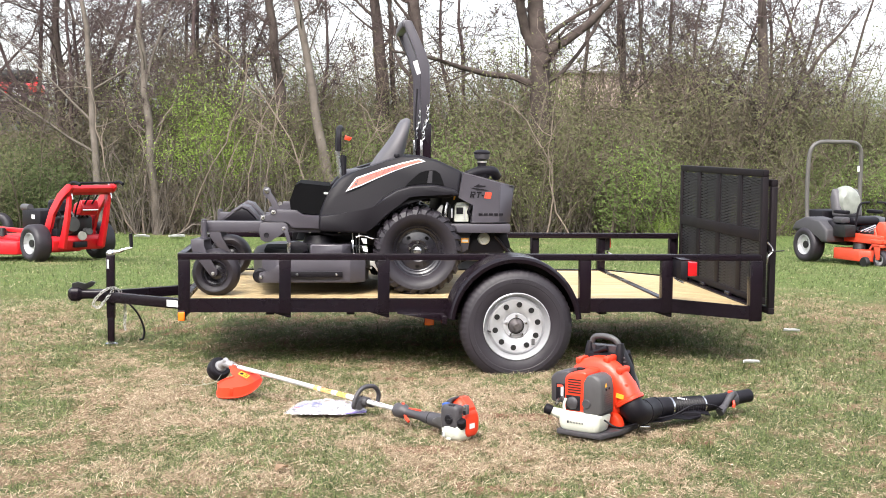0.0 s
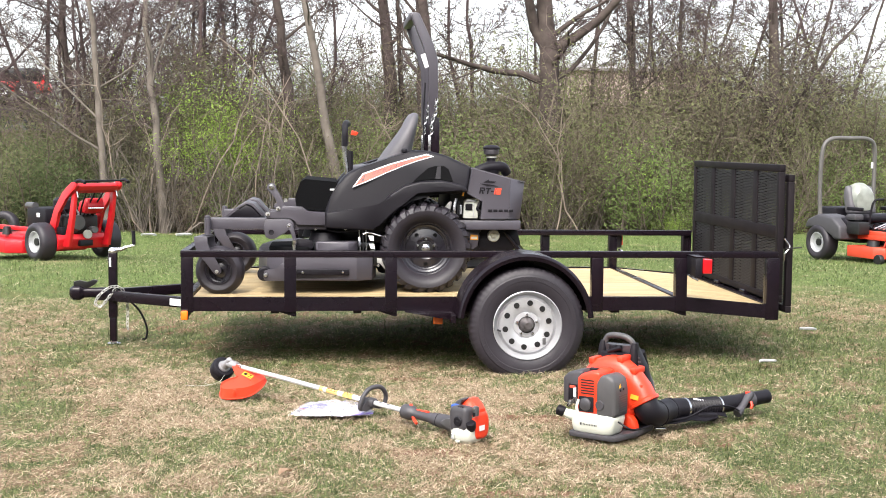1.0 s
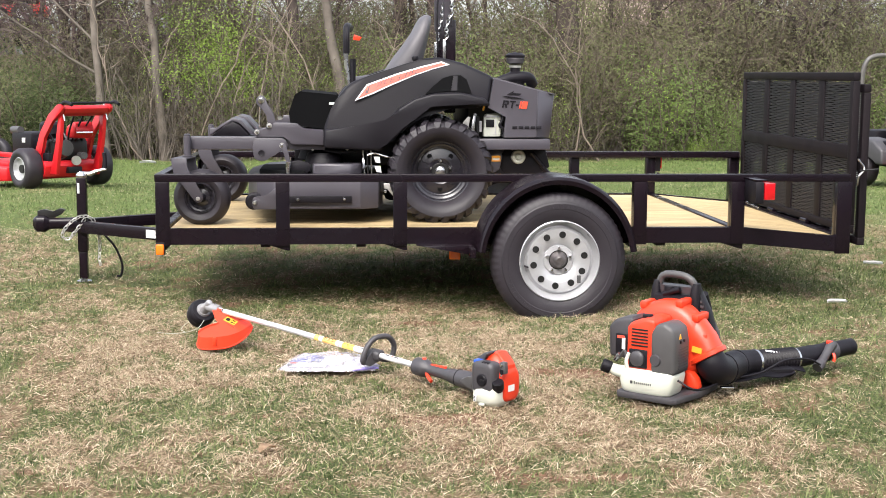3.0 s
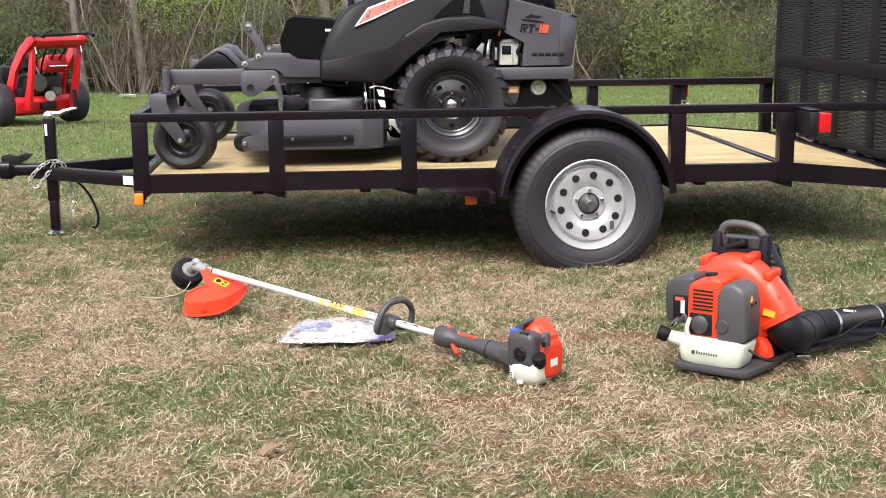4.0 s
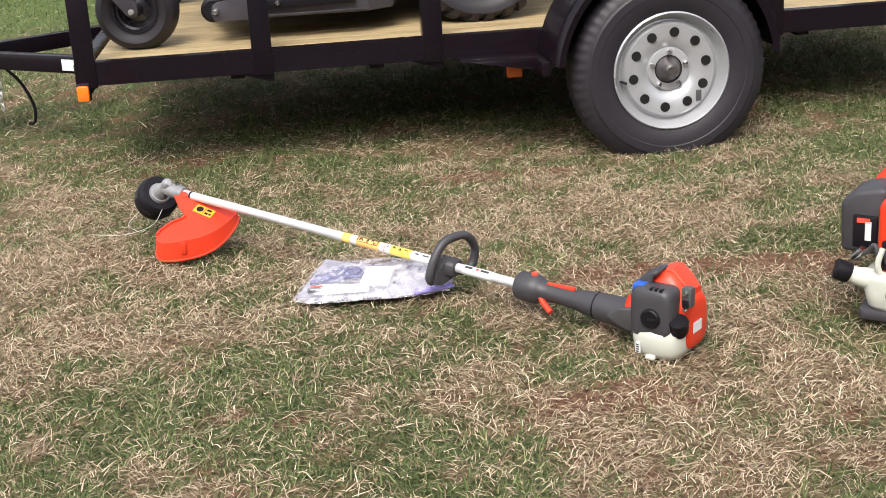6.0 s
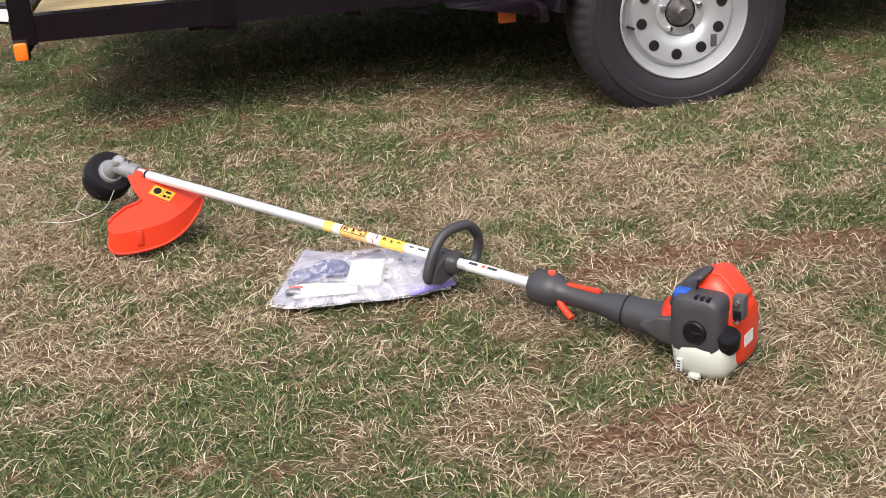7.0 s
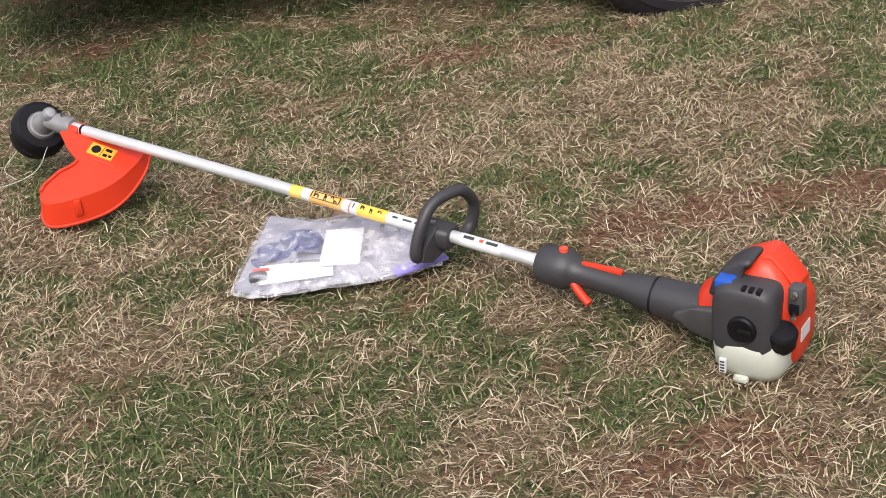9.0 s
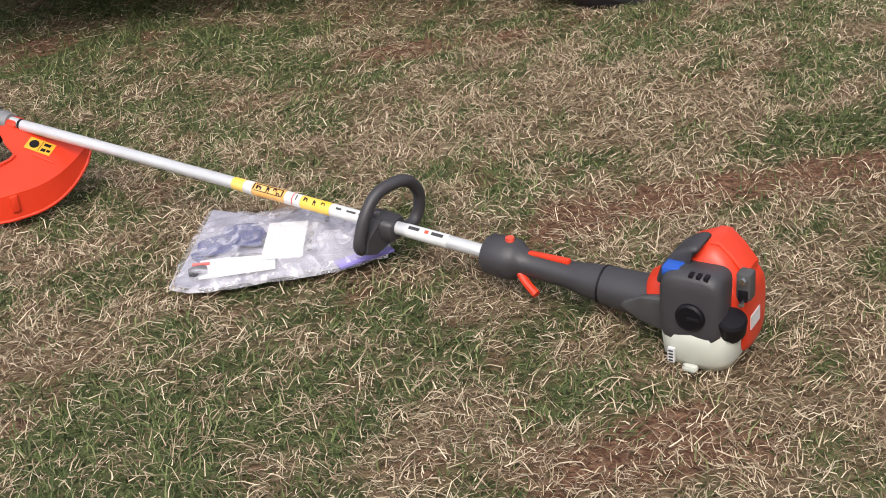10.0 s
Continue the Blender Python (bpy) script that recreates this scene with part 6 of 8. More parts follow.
    filt = [[(x, y, z) for x, z in rounded(0.09, 0.118, hx, hz, 28, 4.2)] for y, hx, hz in ((-0.04, 0.054, 0.066), (-0.085, 0.057, 0.07), (-0.102, 0.053, 0.066), (-0.108, 0.045, 0.058), (-0.1095, 0.03, 0.04))]
    fc = part("air_filter_cover", turned(loft(filt), m), DARK_PLASTIC, eng, "dark grey air filter cover", smooth=45)
    part("cover_knob", turned(lathe([(0, -0.006), (0.021, -0.006), (0.025, -0.003), (0.026, 0.006)], (0.094, -0.111, 0.112), "y", 28), m), BLACK_PLASTIC, fc)
    part("knob_bar", turned(box((0.09, -0.12, 0.110), (0.112, -0.116, 0.116), 0.001), m), DARK_STEEL, fc)
    for k in range(3):
        part("vent_slot", turned(box((0.088 + k * 0.013, -0.104, 0.172), (0.096 + k * 0.013, -0.09, 0.187), 0.001), m), BLACK_PLASTIC, fc)
    part("choke_lever", turned(box((0.036, -0.094, 0.168), (0.07, -0.06, 0.188), 0.006), m), BLUE, fc, "blue choke lever")
    tankloops = [[(0.095 + a, -0.034 + b, z) for a, b in rounded(0, 0, hx, hy, 24, 3.4)] for z, hx, hy in ((-0.004, 0.036, 0.04), (0.004, 0.054, 0.06), (0.025, 0.065, 0.074), (0.06, 0.068, 0.078), (0.08, 0.066, 0.075), (0.088, 0.056, 0.062), (0.092, 0.04, 0.04))]
    tk = part("fuel_tank", turned(loft(tankloops), m), TANK, eng, "milky white fuel tank", smooth=50)
    part("tank_rib", turned(box((0.078, -0.1135, 0.004), (0.106, -0.1, 0.018), 0.006), m), TANK, tk)
    part("tank_label", turned(box((0.055, -0.1145, 0.02), (0.067, -0.108, 0.046), 0.0), m), WHITE, tk)
    for k in range(4):
        part("label_bar", turned(box((0.057, -0.1155, 0.022 + 0.006 * k), (0.065, -0.1148, 0.025 + 0.006 * k), 0), m), DARK_PLASTIC, tk)
    part("tank_cap", turned(lathe([(0, -0.034), (0.021, -0.034), (0.025, -0.029), (0.025, 0.0), (0.021, 0.004), (0.02, 0.012)], (0.15, -0.075, 0.082), (-0.2, 0.35, -0.9), 20), m), BLACK_PLASTIC, tk)
    part("heat_fin", turned(prism([(-0.055, 0.078), (-0.045, 0.09), (-0.015, 0.102), (0.03, 0.114), (0.038, 0.09), (0.025, 0.045), (-0.015, 0.055)], -0.07, -0.055, "y", 0.006), m), MID_PLASTIC, eng, "grey side plate")
    brk = part("plug_bracket", turned(box((0.158, -0.078, 0.142), (0.184, -0.052, 0.192), 0.005), m), MID_PLASTIC, eng)
    part("plug_slot", turned(box((0.163, -0.081, 0.142), (0.179, -0.077, 0.162), 0.001), m), BLACK_PLASTIC, brk)
    part("bolt", turned(lathe([(0, -0.008), (0.006, -0.007), (0.007, 0)], (0.171, -0.078, 0.18), "y", 10), m), CHROME, brk)
    part("bolt", turned(lathe([(0, -0.008), (0.004, -0.007), (0.005, 0)], (0.17, -0.08, 0.138), "y", 8), m), CHROME, brk)
    part("starter_label", turned(box((0.1665, -0.03, 0.06), (0.1685, 0.012, 0.086), 0), m), WHITE, eng)
    return tm


string_trimmer = build_trimmer()


# ---------- leaf blower ----------
def build_blower():
    bl = thing("backpack_blower", (0.2, -1.6, 0), "orange and grey backpack leaf blower standing on the lawn", "leaf blower")
    m = Matrix.Translation((-0.03, -1.645, 0.0)) @ Matrix.Rotation(radians(-40), 4, "Z")

    def P(name, bm, mat, parent, label="", smooth=40):
        return part(name, turned(bm, m), mat, parent, label, smooth)

    P("base_frame", prism([(-0.012, 0.0), (0.0, -0.014), (0.225, -0.016), (0.245, 0.0), (0.265, 0.16), (0.26, 0.34), (0.0, 0.34), (-0.02, 0.2)], -0.012, 0.014, "z", 0.008), DARK_PLASTIC, bl, "dark grey carrying frame")
    # tank
    loops = [[(0.11 + a, 0.055 + b, z) for a, b in rounded(0, 0, hx, hy, 32, 6)] for z, hx, hy in ((0.014, 0.098, 0.058), (0.022, 0.105, 0.064), (0.05, 0.112, 0.068), (0.086, 0.119, 0.071), (0.096, 0.118, 0.07), (0.103, 0.108, 0.06))]
    tk = P("fuel_tank", loft(loops), TANK, bl, "white fuel tank with a dark wordmark", 50)
    P("tank_neck", tube([(0.02, 0.02, 0.08), (-0.018, 0.0, 0.09), (-0.038, -0.009, 0.099)], [0.028, 0.022, 0.02], 16), TANK, tk)
    P("tank_cap", tube([(-0.034, -0.008, 0.097), (-0.038, -0.01, 0.099), (-0.062, -0.021, 0.109), (-0.065, -0.022, 0.11)], [0.023, 0.025, 0.025, 0.02], 18), BLACK_PLASTIC, tk)
    P("wordmark_emblem", box((0.054, -0.0162, 0.05), (0.064, -0.0142, 0.062), 0.002), DARK_PLASTIC, tk)
    for k in range(9):
        P("wordmark_bar", box((0.070 + k * 0.0085, -0.0162, 0.051), (0.0742 + k * 0.0085, -0.0142, 0.059 if k else 0.062), 0.0005), DARK_PLASTIC, tk)
    P("fuel_tube", tube(bend([(0.035, 0.0, 0.10), (0.03, -0.005, 0.13), (0.038, 0.0, 0.165)]), 0.007, 8), TANK, tk)
    # engine
    eng = P("engine_shroud", prism([(0.02, 0.10), (0.02, 0.265), (0.04, 0.285), (0.10, 0.305), (0.14, 0.30), (0.14, 0.10)], 0.012, 0.16, "y", 0.014, seg=3), ORANGE, bl, "orange engine shroud with cooling slots")
    for k in range(6):
        z = 0.192 + k * 0.0125
        P("cooling_slot", box((0.042, 0.0095, z), (0.112, 0.016, z + 0.006), 0.001), DARK_STEEL, eng)
    P("starter_recess", box((0.032, 0.0085, 0.108), (0.112, 0.018, 0.182), 0.006), BLACK_PLASTIC, eng)
    P("starter_knob", lathe([(0, -0.01), (0.024, -0.009), (0.03, -0.004), (0.03, 0.008)], (0.07, 0.006, 0.145), "y", 24), DARK_PLASTIC, eng)
    P("shroud_notch", box((0.065, 0.05, 0.297), (0.10, 0.08, 0.3105), 0.004), BLACK_PLASTIC, eng)
    P("air_filter_cover", prism([(0.13, 0.098), (0.128, 0.25), (0.15, 0.29), (0.185, 0.296), (0.222, 0.275), (0.232, 0.22), (0.232, 0.105), (0.22, 0.096)], -0.004, 0.13, "y", 0.016, seg=3), MID_PLASTIC, eng, "grey air filter cover")
    P("cover_knob", lathe([(0, -0.01), (0.02, -0.01), (0.026, 0.0), (0.028, 0.01)], (0.152, 0.0, 0.15), "y", 18), DARK_PLASTIC, eng)
    P("warning_triangle", prism([(0.03, 0.235), (0.05, 0.235), (0.04, 0.255)], 0.2315, 0.2335, "x"), YELLOW, eng)
    for y, z in ((0.045, 0.222), (0.075, 0.225)):
        P("cover_screw", lathe([(0, 0.003), (0.006, 0.002), (0.006, -0.002)], (0.232, y, z), "x", 10), BLACK_PLASTIC, eng)
    for k in range(8):
        P("cover_rib", box((0.2305, 0.03, 0.118 + k * 0.011), (0.2335, 0.105, 0.122 + k * 0.011), 0), DARK_PLASTIC, eng)
    mf = P("muffler_cover", prism([(-0.075, 0.13), (-0.08, 0.25), (-0.05, 0.28), (0.02, 0.295), (0.03, 0.285), (0.03, 0.125)], 0.05, 0.17, "y", 0.014, seg=3), DARK_PLASTIC, bl, "dark grey muffler cover")
    P("muffler_window", box((-0.045, 0.046, 0.145), (0.012, 0.052, 0.225), 0.004), BLACK_PLASTIC, mf)
    P("muffler_label", box((-0.016, 0.0435, 0.165), (-0.002, 0.0475, 0.21), 0), WHITE, mf)
    P("muffler_label", box((-0.036, 0.0435, 0.207), (-0.006, 0.0475, 0.218), 0), DECAL_RED, mf)
    P("ignition_lead", tube(bend([(-0.03, 0.03, 0.13), (0.0, 0.01, 0.15), (0.02, 0.0, 0.17), (0.03, 0.0, 0.14)]), 0.006, 8), MID_PLASTIC, mf)
    P("spark_cap", tube([(-0.035, 0.03, 0.125), (-0.01, 0.02, 0.15)], 0.011, 10), CHROME, mf)
    # fan housing: drum behind the engine with a falling outlet
    fan = P("fan_housing", lathe([(0, -0.005), (0.10, -0.005), (0.135, 0.0), (0.155, 0.012), (0.165, 0.035), (0.165, 0.085), (0.155, 0.108), (0.135, 0.12), (0, 0.12)], (0.10, 0.165, 0.185), "y", 48), ORANGE, bl, "orange fan housing", 40)
    out = []
    for x, z, deg, hy, h in ((0.10, 0.262, 0, 0.056, 0.078), (0.15, 0.25, 14, 0.058, 0.082), (0.20, 0.222, 32, 0.06, 0.078), (0.238, 0.184, 48, 0.062, 0.07), (0.256, 0.156, 58, 0.064, 0.066), (0.259, 0.151, 58, 0.072, 0.074), (0.267, 0.138, 58, 0.072, 0.074), (0.269, 0.135, 58, 0.064, 0.066)):
        ca, sa = math.cos(radians(deg)), math.sin(radians(deg))
        out.append([(x + b * sa, 0.225 + a, z + b * ca) for a, b in rounded(0, 0, hy, h, 28, 2.5)])
    P("outlet", loft(out), ORANGE, fan, smooth=50)
    for a in (125, 70, 40, 12):
        c = (0.10 + 0.165 * math.cos(radians(a)), 0.225, 0.185 + 0.165 * math.sin(radians(a)))
        P("housing_lug", box((c[0] - 0.016, c[1] - 0.05, c[2] - 0.014), (c[0] + 0.016, c[1] + 0.05, c[2] + 0.018), 0.008), ORANGE, fan)
    P("housing_label", box((-0.02, -0.001, -0.011), (0.02, 0.001, 0.011), 0, m=Matrix.Translation((0.247, 0.1575, 0.175)) @ Euler((radians(0), radians(10), radians(4))).to_matrix().to_4x4()), YELLOW, fan, "yellow label")
    P("lower_foot", prism([(0.19, 0.02), (0.262, 0.02), (0.25, 0.06), (0.228, 0.085), (0.19, 0.09)], 0.15, 0.2, "y", 0.012), ORANGE, fan)
    # back frame, grille and handle
    bk = P("back_frame", loft([[(0.12 + a - 0.12 * max(0.0, z - 0.15), y + b, z) for a, b in rounded(0, 0, hx, 0.028, 20, 4)] for z, hx, y in ((0.0, 0.14, 0.33), (0.12, 0.155, 0.33), (0.22, 0.15, 0.325), (0.31, 0.12, 0.315), (0.37, 0.095, 0.305), (0.395, 0.085, 0.30))]), DARK_PLASTIC, bl, "dark grey backpack frame with top handle", 50)
    P("handle", tube(bend([(0.012, 0.292, 0.385), (0.028, 0.29, 0.425), (0.06, 0.288, 0.438), (0.12, 0.288, 0.436), (0.155, 0.29, 0.42), (0.172, 0.294, 0.39)], 5), 0.0145, 12), MID_PLASTIC, bk)
    for x0, x1 in ((-0.012, 0.03), (0.155, 0.198)):
        P("handle_arm", loft([[((x0 + x1) / 2 + a + dx, 0.29 + b, z) for a, b in rounded(0, 0, (x1 - x0) / 2 * w, 0.03 * w, 16, 3)] for z, w, dx in ((0.30, 1.1, 0.0), (0.35, 1.0, 0.0), (0.385, 0.85, 0.0), (0.41, 0.6, 0.002))]), BLACK_PLASTIC, bk)
    P("handle_saddle", loft([[(0.09 + a, 0.285 + b, z) for a, b in rounded(0, 0, 0.09, hy, 20, 4)] for z, hy in ((0.33, 0.035), (0.355, 0.032), (0.362, 0.022))]), BLACK_PLASTIC, bk)
    P("anti_vibration_mount", lathe([(0, 0.03), (0.02, 0.028), (0.024, 0.0), (0.018, -0.02)], (0.07, 0.275, 0.365), "z", 14), BLACK_PLASTIC, bk)
    P("handle_clip", tube([(0.05, 0.262, 0.36), (0.12, 0.262, 0.385)], 0.012, 10), BLACK_PLASTIC, bk)
    P("frame_wing", prism([(0.15, 0.40), (0.185, 0.39), (0.235, 0.30), (0.262, 0.20), (0.27, 0.10), (0.235, 0.10), (0.225, 0.2), (0.19, 0.29)], 0.285, 0.33, "y", 0.01), BLACK_PLASTIC, bk, "dark ribbed side of the frame")
    for k in range(9):
        P("intake_slot", box((0.165 + 0.007 * k, 0.281, 0.335 - 0.019 * k), (0.205 + 0.007 * k, 0.287, 0.345 - 0.019 * k), 0.001), DARK_PLASTIC, bk)
    for x in (0.04, 0.18):
        P("shoulder_pad", tube(bend([(x, 0.35, 0.36), (x, 0.40, 0.27), (x, 0.40, 0.15), (x, 0.37, 0.05)]), 0.02, 10), BLACK_PLASTIC, bk)
    # blower tube, in world places
    e0 = m @ Vector((0.262, 0.225, 0.145))
    pth = bend([e0, m @ Vector((0.285, 0.228, 0.107)), (0.375, -1.622, 0.084), (0.435, -1.545, 0.078), (0.50, -1.478, 0.076), (0.565, -1.445, 0.072)], 6)
    el = part("elbow", tube(pth, [0.062] * 14 + [0.058] * 8 + [0.051] * (len(pth) - 22), 24), BLACK_PLASTIC, bl, "black flexible elbow and blower tube", smooth=60)
    for k in (14, 22):
        dv = (pth[k + 1] - pth[k]).normalized()
        part("elbow_rib", tube([pth[k] - dv * 0.006, pth[k] + dv * 0.006], 0.0635 if k == 14 else 0.058, 24), BLACK_PLASTIC, el)
    a, b = Vector((0.565, -1.445, 0.072)), Vector((0.76, -1.352, 0.064))
    n = 26
    part("bellows", tube([along(a, b, k / n) for k in range(n + 1)], [0.049 if k % 2 else 0.042 for k in range(n + 1)], 20), BLACK_PLASTIC, el, "ribbed rubber bellows", smooth=60)
    d = (b - a).normalized()
    part("hose_clamp", tube([a - d * 0.006, a + d * 0.006], 0.0525, 20), CHROME, el)
    part("hose_clamp", tube([b - d * 0.005, b + d * 0.005], 0.0455, 20), CHROME, el)
    part("strap_mark", box((-0.05, -0.004, -0.001), (0.05, 0.004, 0.001), 0, m=Matrix.Translation((0.655, -1.425, 0.108)) @ Euler((radians(55), radians(12), radians(25))).to_matrix().to_4x4()), WHITE, el)
    c = Vector((1.055, -1.232, 0.088))
    bt = part("blower_tube", tube([b, along(b, c, 0.3), along(b, c, 0.32), along(b, c, 0.6), along(b, c, 0.92), along(b, c, 0.98), c], [0.042, 0.041, 0.039, 0.037, 0.034, 0.036, 0.033], 20), BLACK_PLASTIC, el)
    part("bore", tube([c - Vector((0.02, 0.008, 0)), c + Vector((0.001, 0.0005, 0))], 0.029, 20), DARK_STEEL, bt)
    h = part("throttle_grip", tube(bend([(0.945, -1.30, 0.115), (0.91, -1.33, 0.085), (0.875, -1.365, 0.05), (0.85, -1.385, 0.03)]), [0.02] * 6 + [0.018] * 7 + [0.022] * 6, 12), DARK_PLASTIC, el, "dark throttle grip clamped on the tube")
    part("clamp_band", tube([along(b, c, 0.55), along(b, c, 0.68)], 0.041, 20), DARK_PLASTIC, h)
    part("stop_button", box((0.915, -1.318, 0.110), (0.942, -1.295, 0.128), 0.006), ORANGE, h)
    part("trigger", tube(bend([(0.935, -1.335, 0.08), (0.938, -1.345, 0.062), (0.932, -1.347, 0.048)]), 0.007, 8), ORANGE, h)
    part("throttle_cable", tube(bend([m @ Vector((0.235, 0.02, 0.08)), m @ Vector((0.30, 0.06, 0.045)), (0.42, -1.60, 0.04), (0.56, -1.53, 0.045), (0.68, -1.48, 0.085), (0.80, -1.42, 0.075), (0.86, -1.395, 0.045)]), 0.0045, 8), BLACK_PLASTIC, el)
    part("buckle", box((0.37, -1.66, 0.012), (0.42, -1.63, 0.022), 0.003), CHROME, bl)
    for k, (dy, dz) in enumerate(((0.0, 0.0), (-0.03, -0.008))):
        part("strap", loft([[(x, y + dy + a, max(0.004, z + dz) + b) for a, b in ((-0.018, 0), (0.018, 0.012), (0.018, 0.016), (-0.018, 0.004))] for x, y, z in ((0.42, -1.54, 0.03), (0.50, -1.51, 0.028), (0.58, -1.475, 0.036), (0.66, -1.45, 0.024), (0.73, -1.42, 0.036), (0.79 - 0.05 * k, -1.40, 0.02))]), BLACK_PLASTIC, bl, "loose black harness strap")
    part("strap_pad", loft([[(x, -1.44 + a, 0.03 + b) for a, b in rounded(0, 0, 0.03 * w, 0.022 * w, 12)] for x, w in ((0.62, 0.6), (0.64, 1), (0.71, 1), (0.73, 0.6))]), BLACK_PLASTIC, bl)
    return bl


backpack_blower = build_blower()


# ---------- plastic bag under the trimmer, and litter ----------
def build_bag():
    bg = thing("plastic_bag", (-1.16, -1.1, 0), "clear plastic bag holding papers and goggles on the grass", "plastic bag")
    low_edge = bend([(-1.363, -1.211, 0), (-1.300, -1.25, 0), (-1.208, -1.253, 0), (-1.10, -1.262, 0), (-1.03, -1.258, 0), (-0.962, -1.243, 0)], 10)
    high_edge = bend([(-1.268, -0.903, 0), (-1.205, -0.953, 0), (-1.155, -0.985, 0), (-1.08, -0.985, 0), (-1.0, -1.045, 0), (-0.936, -1.188, 0)], 10)
    n = 50
    bm = fresh()
    grid = []
    for i in range(n + 1):
        s = i / n
        row = []
        for j in range(n + 1):
            t = j / n
            p = low_edge[i].lerp(high_edge[i], t)
            dome = (max(0.0, math.sin(math.pi * min(1, max(0, s * 0.96 + 0.02)))) * max(0.0, math.sin(math.pi * t))) ** 0.45
            q = Vector((p.x * 9, p.y * 9, 1.3))
            ridge = 1 - abs(noise.noise(q * 2.2 + Vector((3, 0, 0))) * 2.2)
            crease = noise.noise(q * 1.1) * 0.5 + max(0.0, ridge) ** 3 * 0.5 + max(0.0, 1 - abs(noise.noise(q * 5.0)) * 3) ** 2 * 0.22
            z = 0.008 + dome * (0.038 + 0.02 * crease) + 0.002 * noise.noise(q * 4.0)
            wob = 0.009 * noise.noise(q * 1.6) + 0.003 * noise.noise(q * 6.0)
            row.append(bm.verts.new((p.x + wob * 0.4, p.y + wob, z)))
        grid.append(row)
    for i in range(n):
        for j in range(n):
            bm.faces.new((grid[i][j], grid[i + 1][j], grid[i + 1][j + 1], grid[i][j + 1]))
    part("film", bm, FILM, bg, "crumpled clear plastic film", smooth=60).visible_shadow = False
    under = fresh()
    flat = [(low_edge[k].lerp(high_edge[k], 0.03), low_edge[k].lerp(high_edge[k], 0.97)) for k in range(1, n, 2)]
    rows = [[under.verts.new((q.x, q.y, z)) for q in pair for z in (0.010, 0.015)] for pair in flat]
    for a, b in zip(rows, rows[1:]):
        for i0, i1 in ((1, 3), (3, 2), (2, 0), (0, 1)):
            under.faces.new((a[i0], b[i0], b[i1], a[i1]))
    under.faces.new([rows[0][k] for k in (0, 1, 3, 2)])
    under.faces.new([rows[-1][k] for k in (0, 2, 3, 1)])
    part("lower_film", under, material("pale_plastic", (0.4, 0.39, 0.45), 0.3, color2=(0.16, 0.155, 0.21), scale=24, amount=0.5), bg)
    tilt = Matrix.Rotation(radians(-12), 4, "Z")
    PAPER = material("white_paper", (0.8, 0.8, 0.8), 0.6, color2=(0.72, 0.72, 0.73), scale=14, bump=0.05)
    part("paper_card", box((-0.038, -0.078, 0), (0.038, 0.066, 0.003), 0.001, m=Matrix.Translation((-1.138, -1.135, 0.029)) @ tilt), PAPER, bg, "white printed card")
    part("leaflet", box((-0.07, -0.035, 0), (0.07, 0.035, 0.003), 0.001, m=Matrix.Translation((-1.235, -1.195, 0.0225)) @ Matrix.Rotation(radians(-5), 4, "Z")), PAPER, bg)
    DB = material("dark_blue_print", (0.016, 0.022, 0.1), 0.4, color2=(0.05, 0.06, 0.19), scale=30, amount=0.3)
    gg = part("goggles", loft([[(-1.262 + a, -1.10 + b, z) for a, b in rounded(0, 0, hx, hy, 16, 2.6)] for z, hx, hy in ((0.021, 0.044, 0.034), (0.028, 0.041, 0.031), (0.031, 0.03, 0.022))]), DB, bg, "dark blue safety goggles")
    part("lens", loft([[(-1.212 + a - b * 0.3, -1.068 + b, z) for a, b in rounded(0, 0, hx, hy, 16, 2.6)] for z, hx, hy in ((0.021, 0.04, 0.04), (0.028, 0.037, 0.037), (0.031, 0.026, 0.026))]), DB, gg)
    part("strap", prism([(-1.232, -1.118), (-1.19, -1.08), (-1.178, -1.085), (-1.184, -1.135), (-1.2, -1.132)], 0.022, 0.031, "z", 0.004), DB, gg)
    part("strap", box((-0.03, -0.006, 0.018), (0.03, 0.006, 0.026), 0.002, m=Matrix.Translation((-1.215, -1.165, 0)) @ Matrix.Rotation(radians(-14), 4, "Z")), MID_PLASTIC, gg)
    part("printed_mark", box((-0.006, -0.014, 0.014), (0.006, 0.014, 0.026), 0.001, m=Matrix.Translation((-1.305, -1.13, 0)) @ Matrix.Rotation(radians(30), 4, "Z")), DB, bg)
    part("grey_pouch", loft([[(-1.307 + a, -1.195 + b, z) for a, b in rounded(0, 0, 0.018, 0.02, 14)] for z in (0.021, 0.027)]), MID_PLASTIC, bg)
    part("pouch_stripe", box((-0.016, -0.003, 0.018), (0.016, 0.003, 0.029), 0, m=Matrix.Translation((-1.30, -1.172, 0)) @ tilt), DECAL_RED, bg)
    for a, b in ((-1.085, -1.08), (-1.088, -1.11), (-1.095, -1.14), (-1.098, -1.17), (-1.05, -1.06), (-1.02, -1.08)):
        part("printed_mark", box((-0.004, -0.008, 0.017), (0.004, 0.008, 0.0185), 0, m=Matrix.Translation((a, b, 0)) @ tilt), MID_PLASTIC, bg)
    PU = material("violet_sleeve", (0.2, 0.15, 0.5), 0.4, color2=(0.3, 0.26, 0.55), scale=30)
    part("violet_sleeve", box((-0.055, -0.016, 0), (0.055, 0.016, 0.006), 0.002, m=Matrix.Translation((-1.005, -1.238, 0.013)) @ Matrix.Rotation(radians(17), 4, "Z")), PU, bg, "violet printed sleeve")
    return bg


plastic_bag = build_bag()


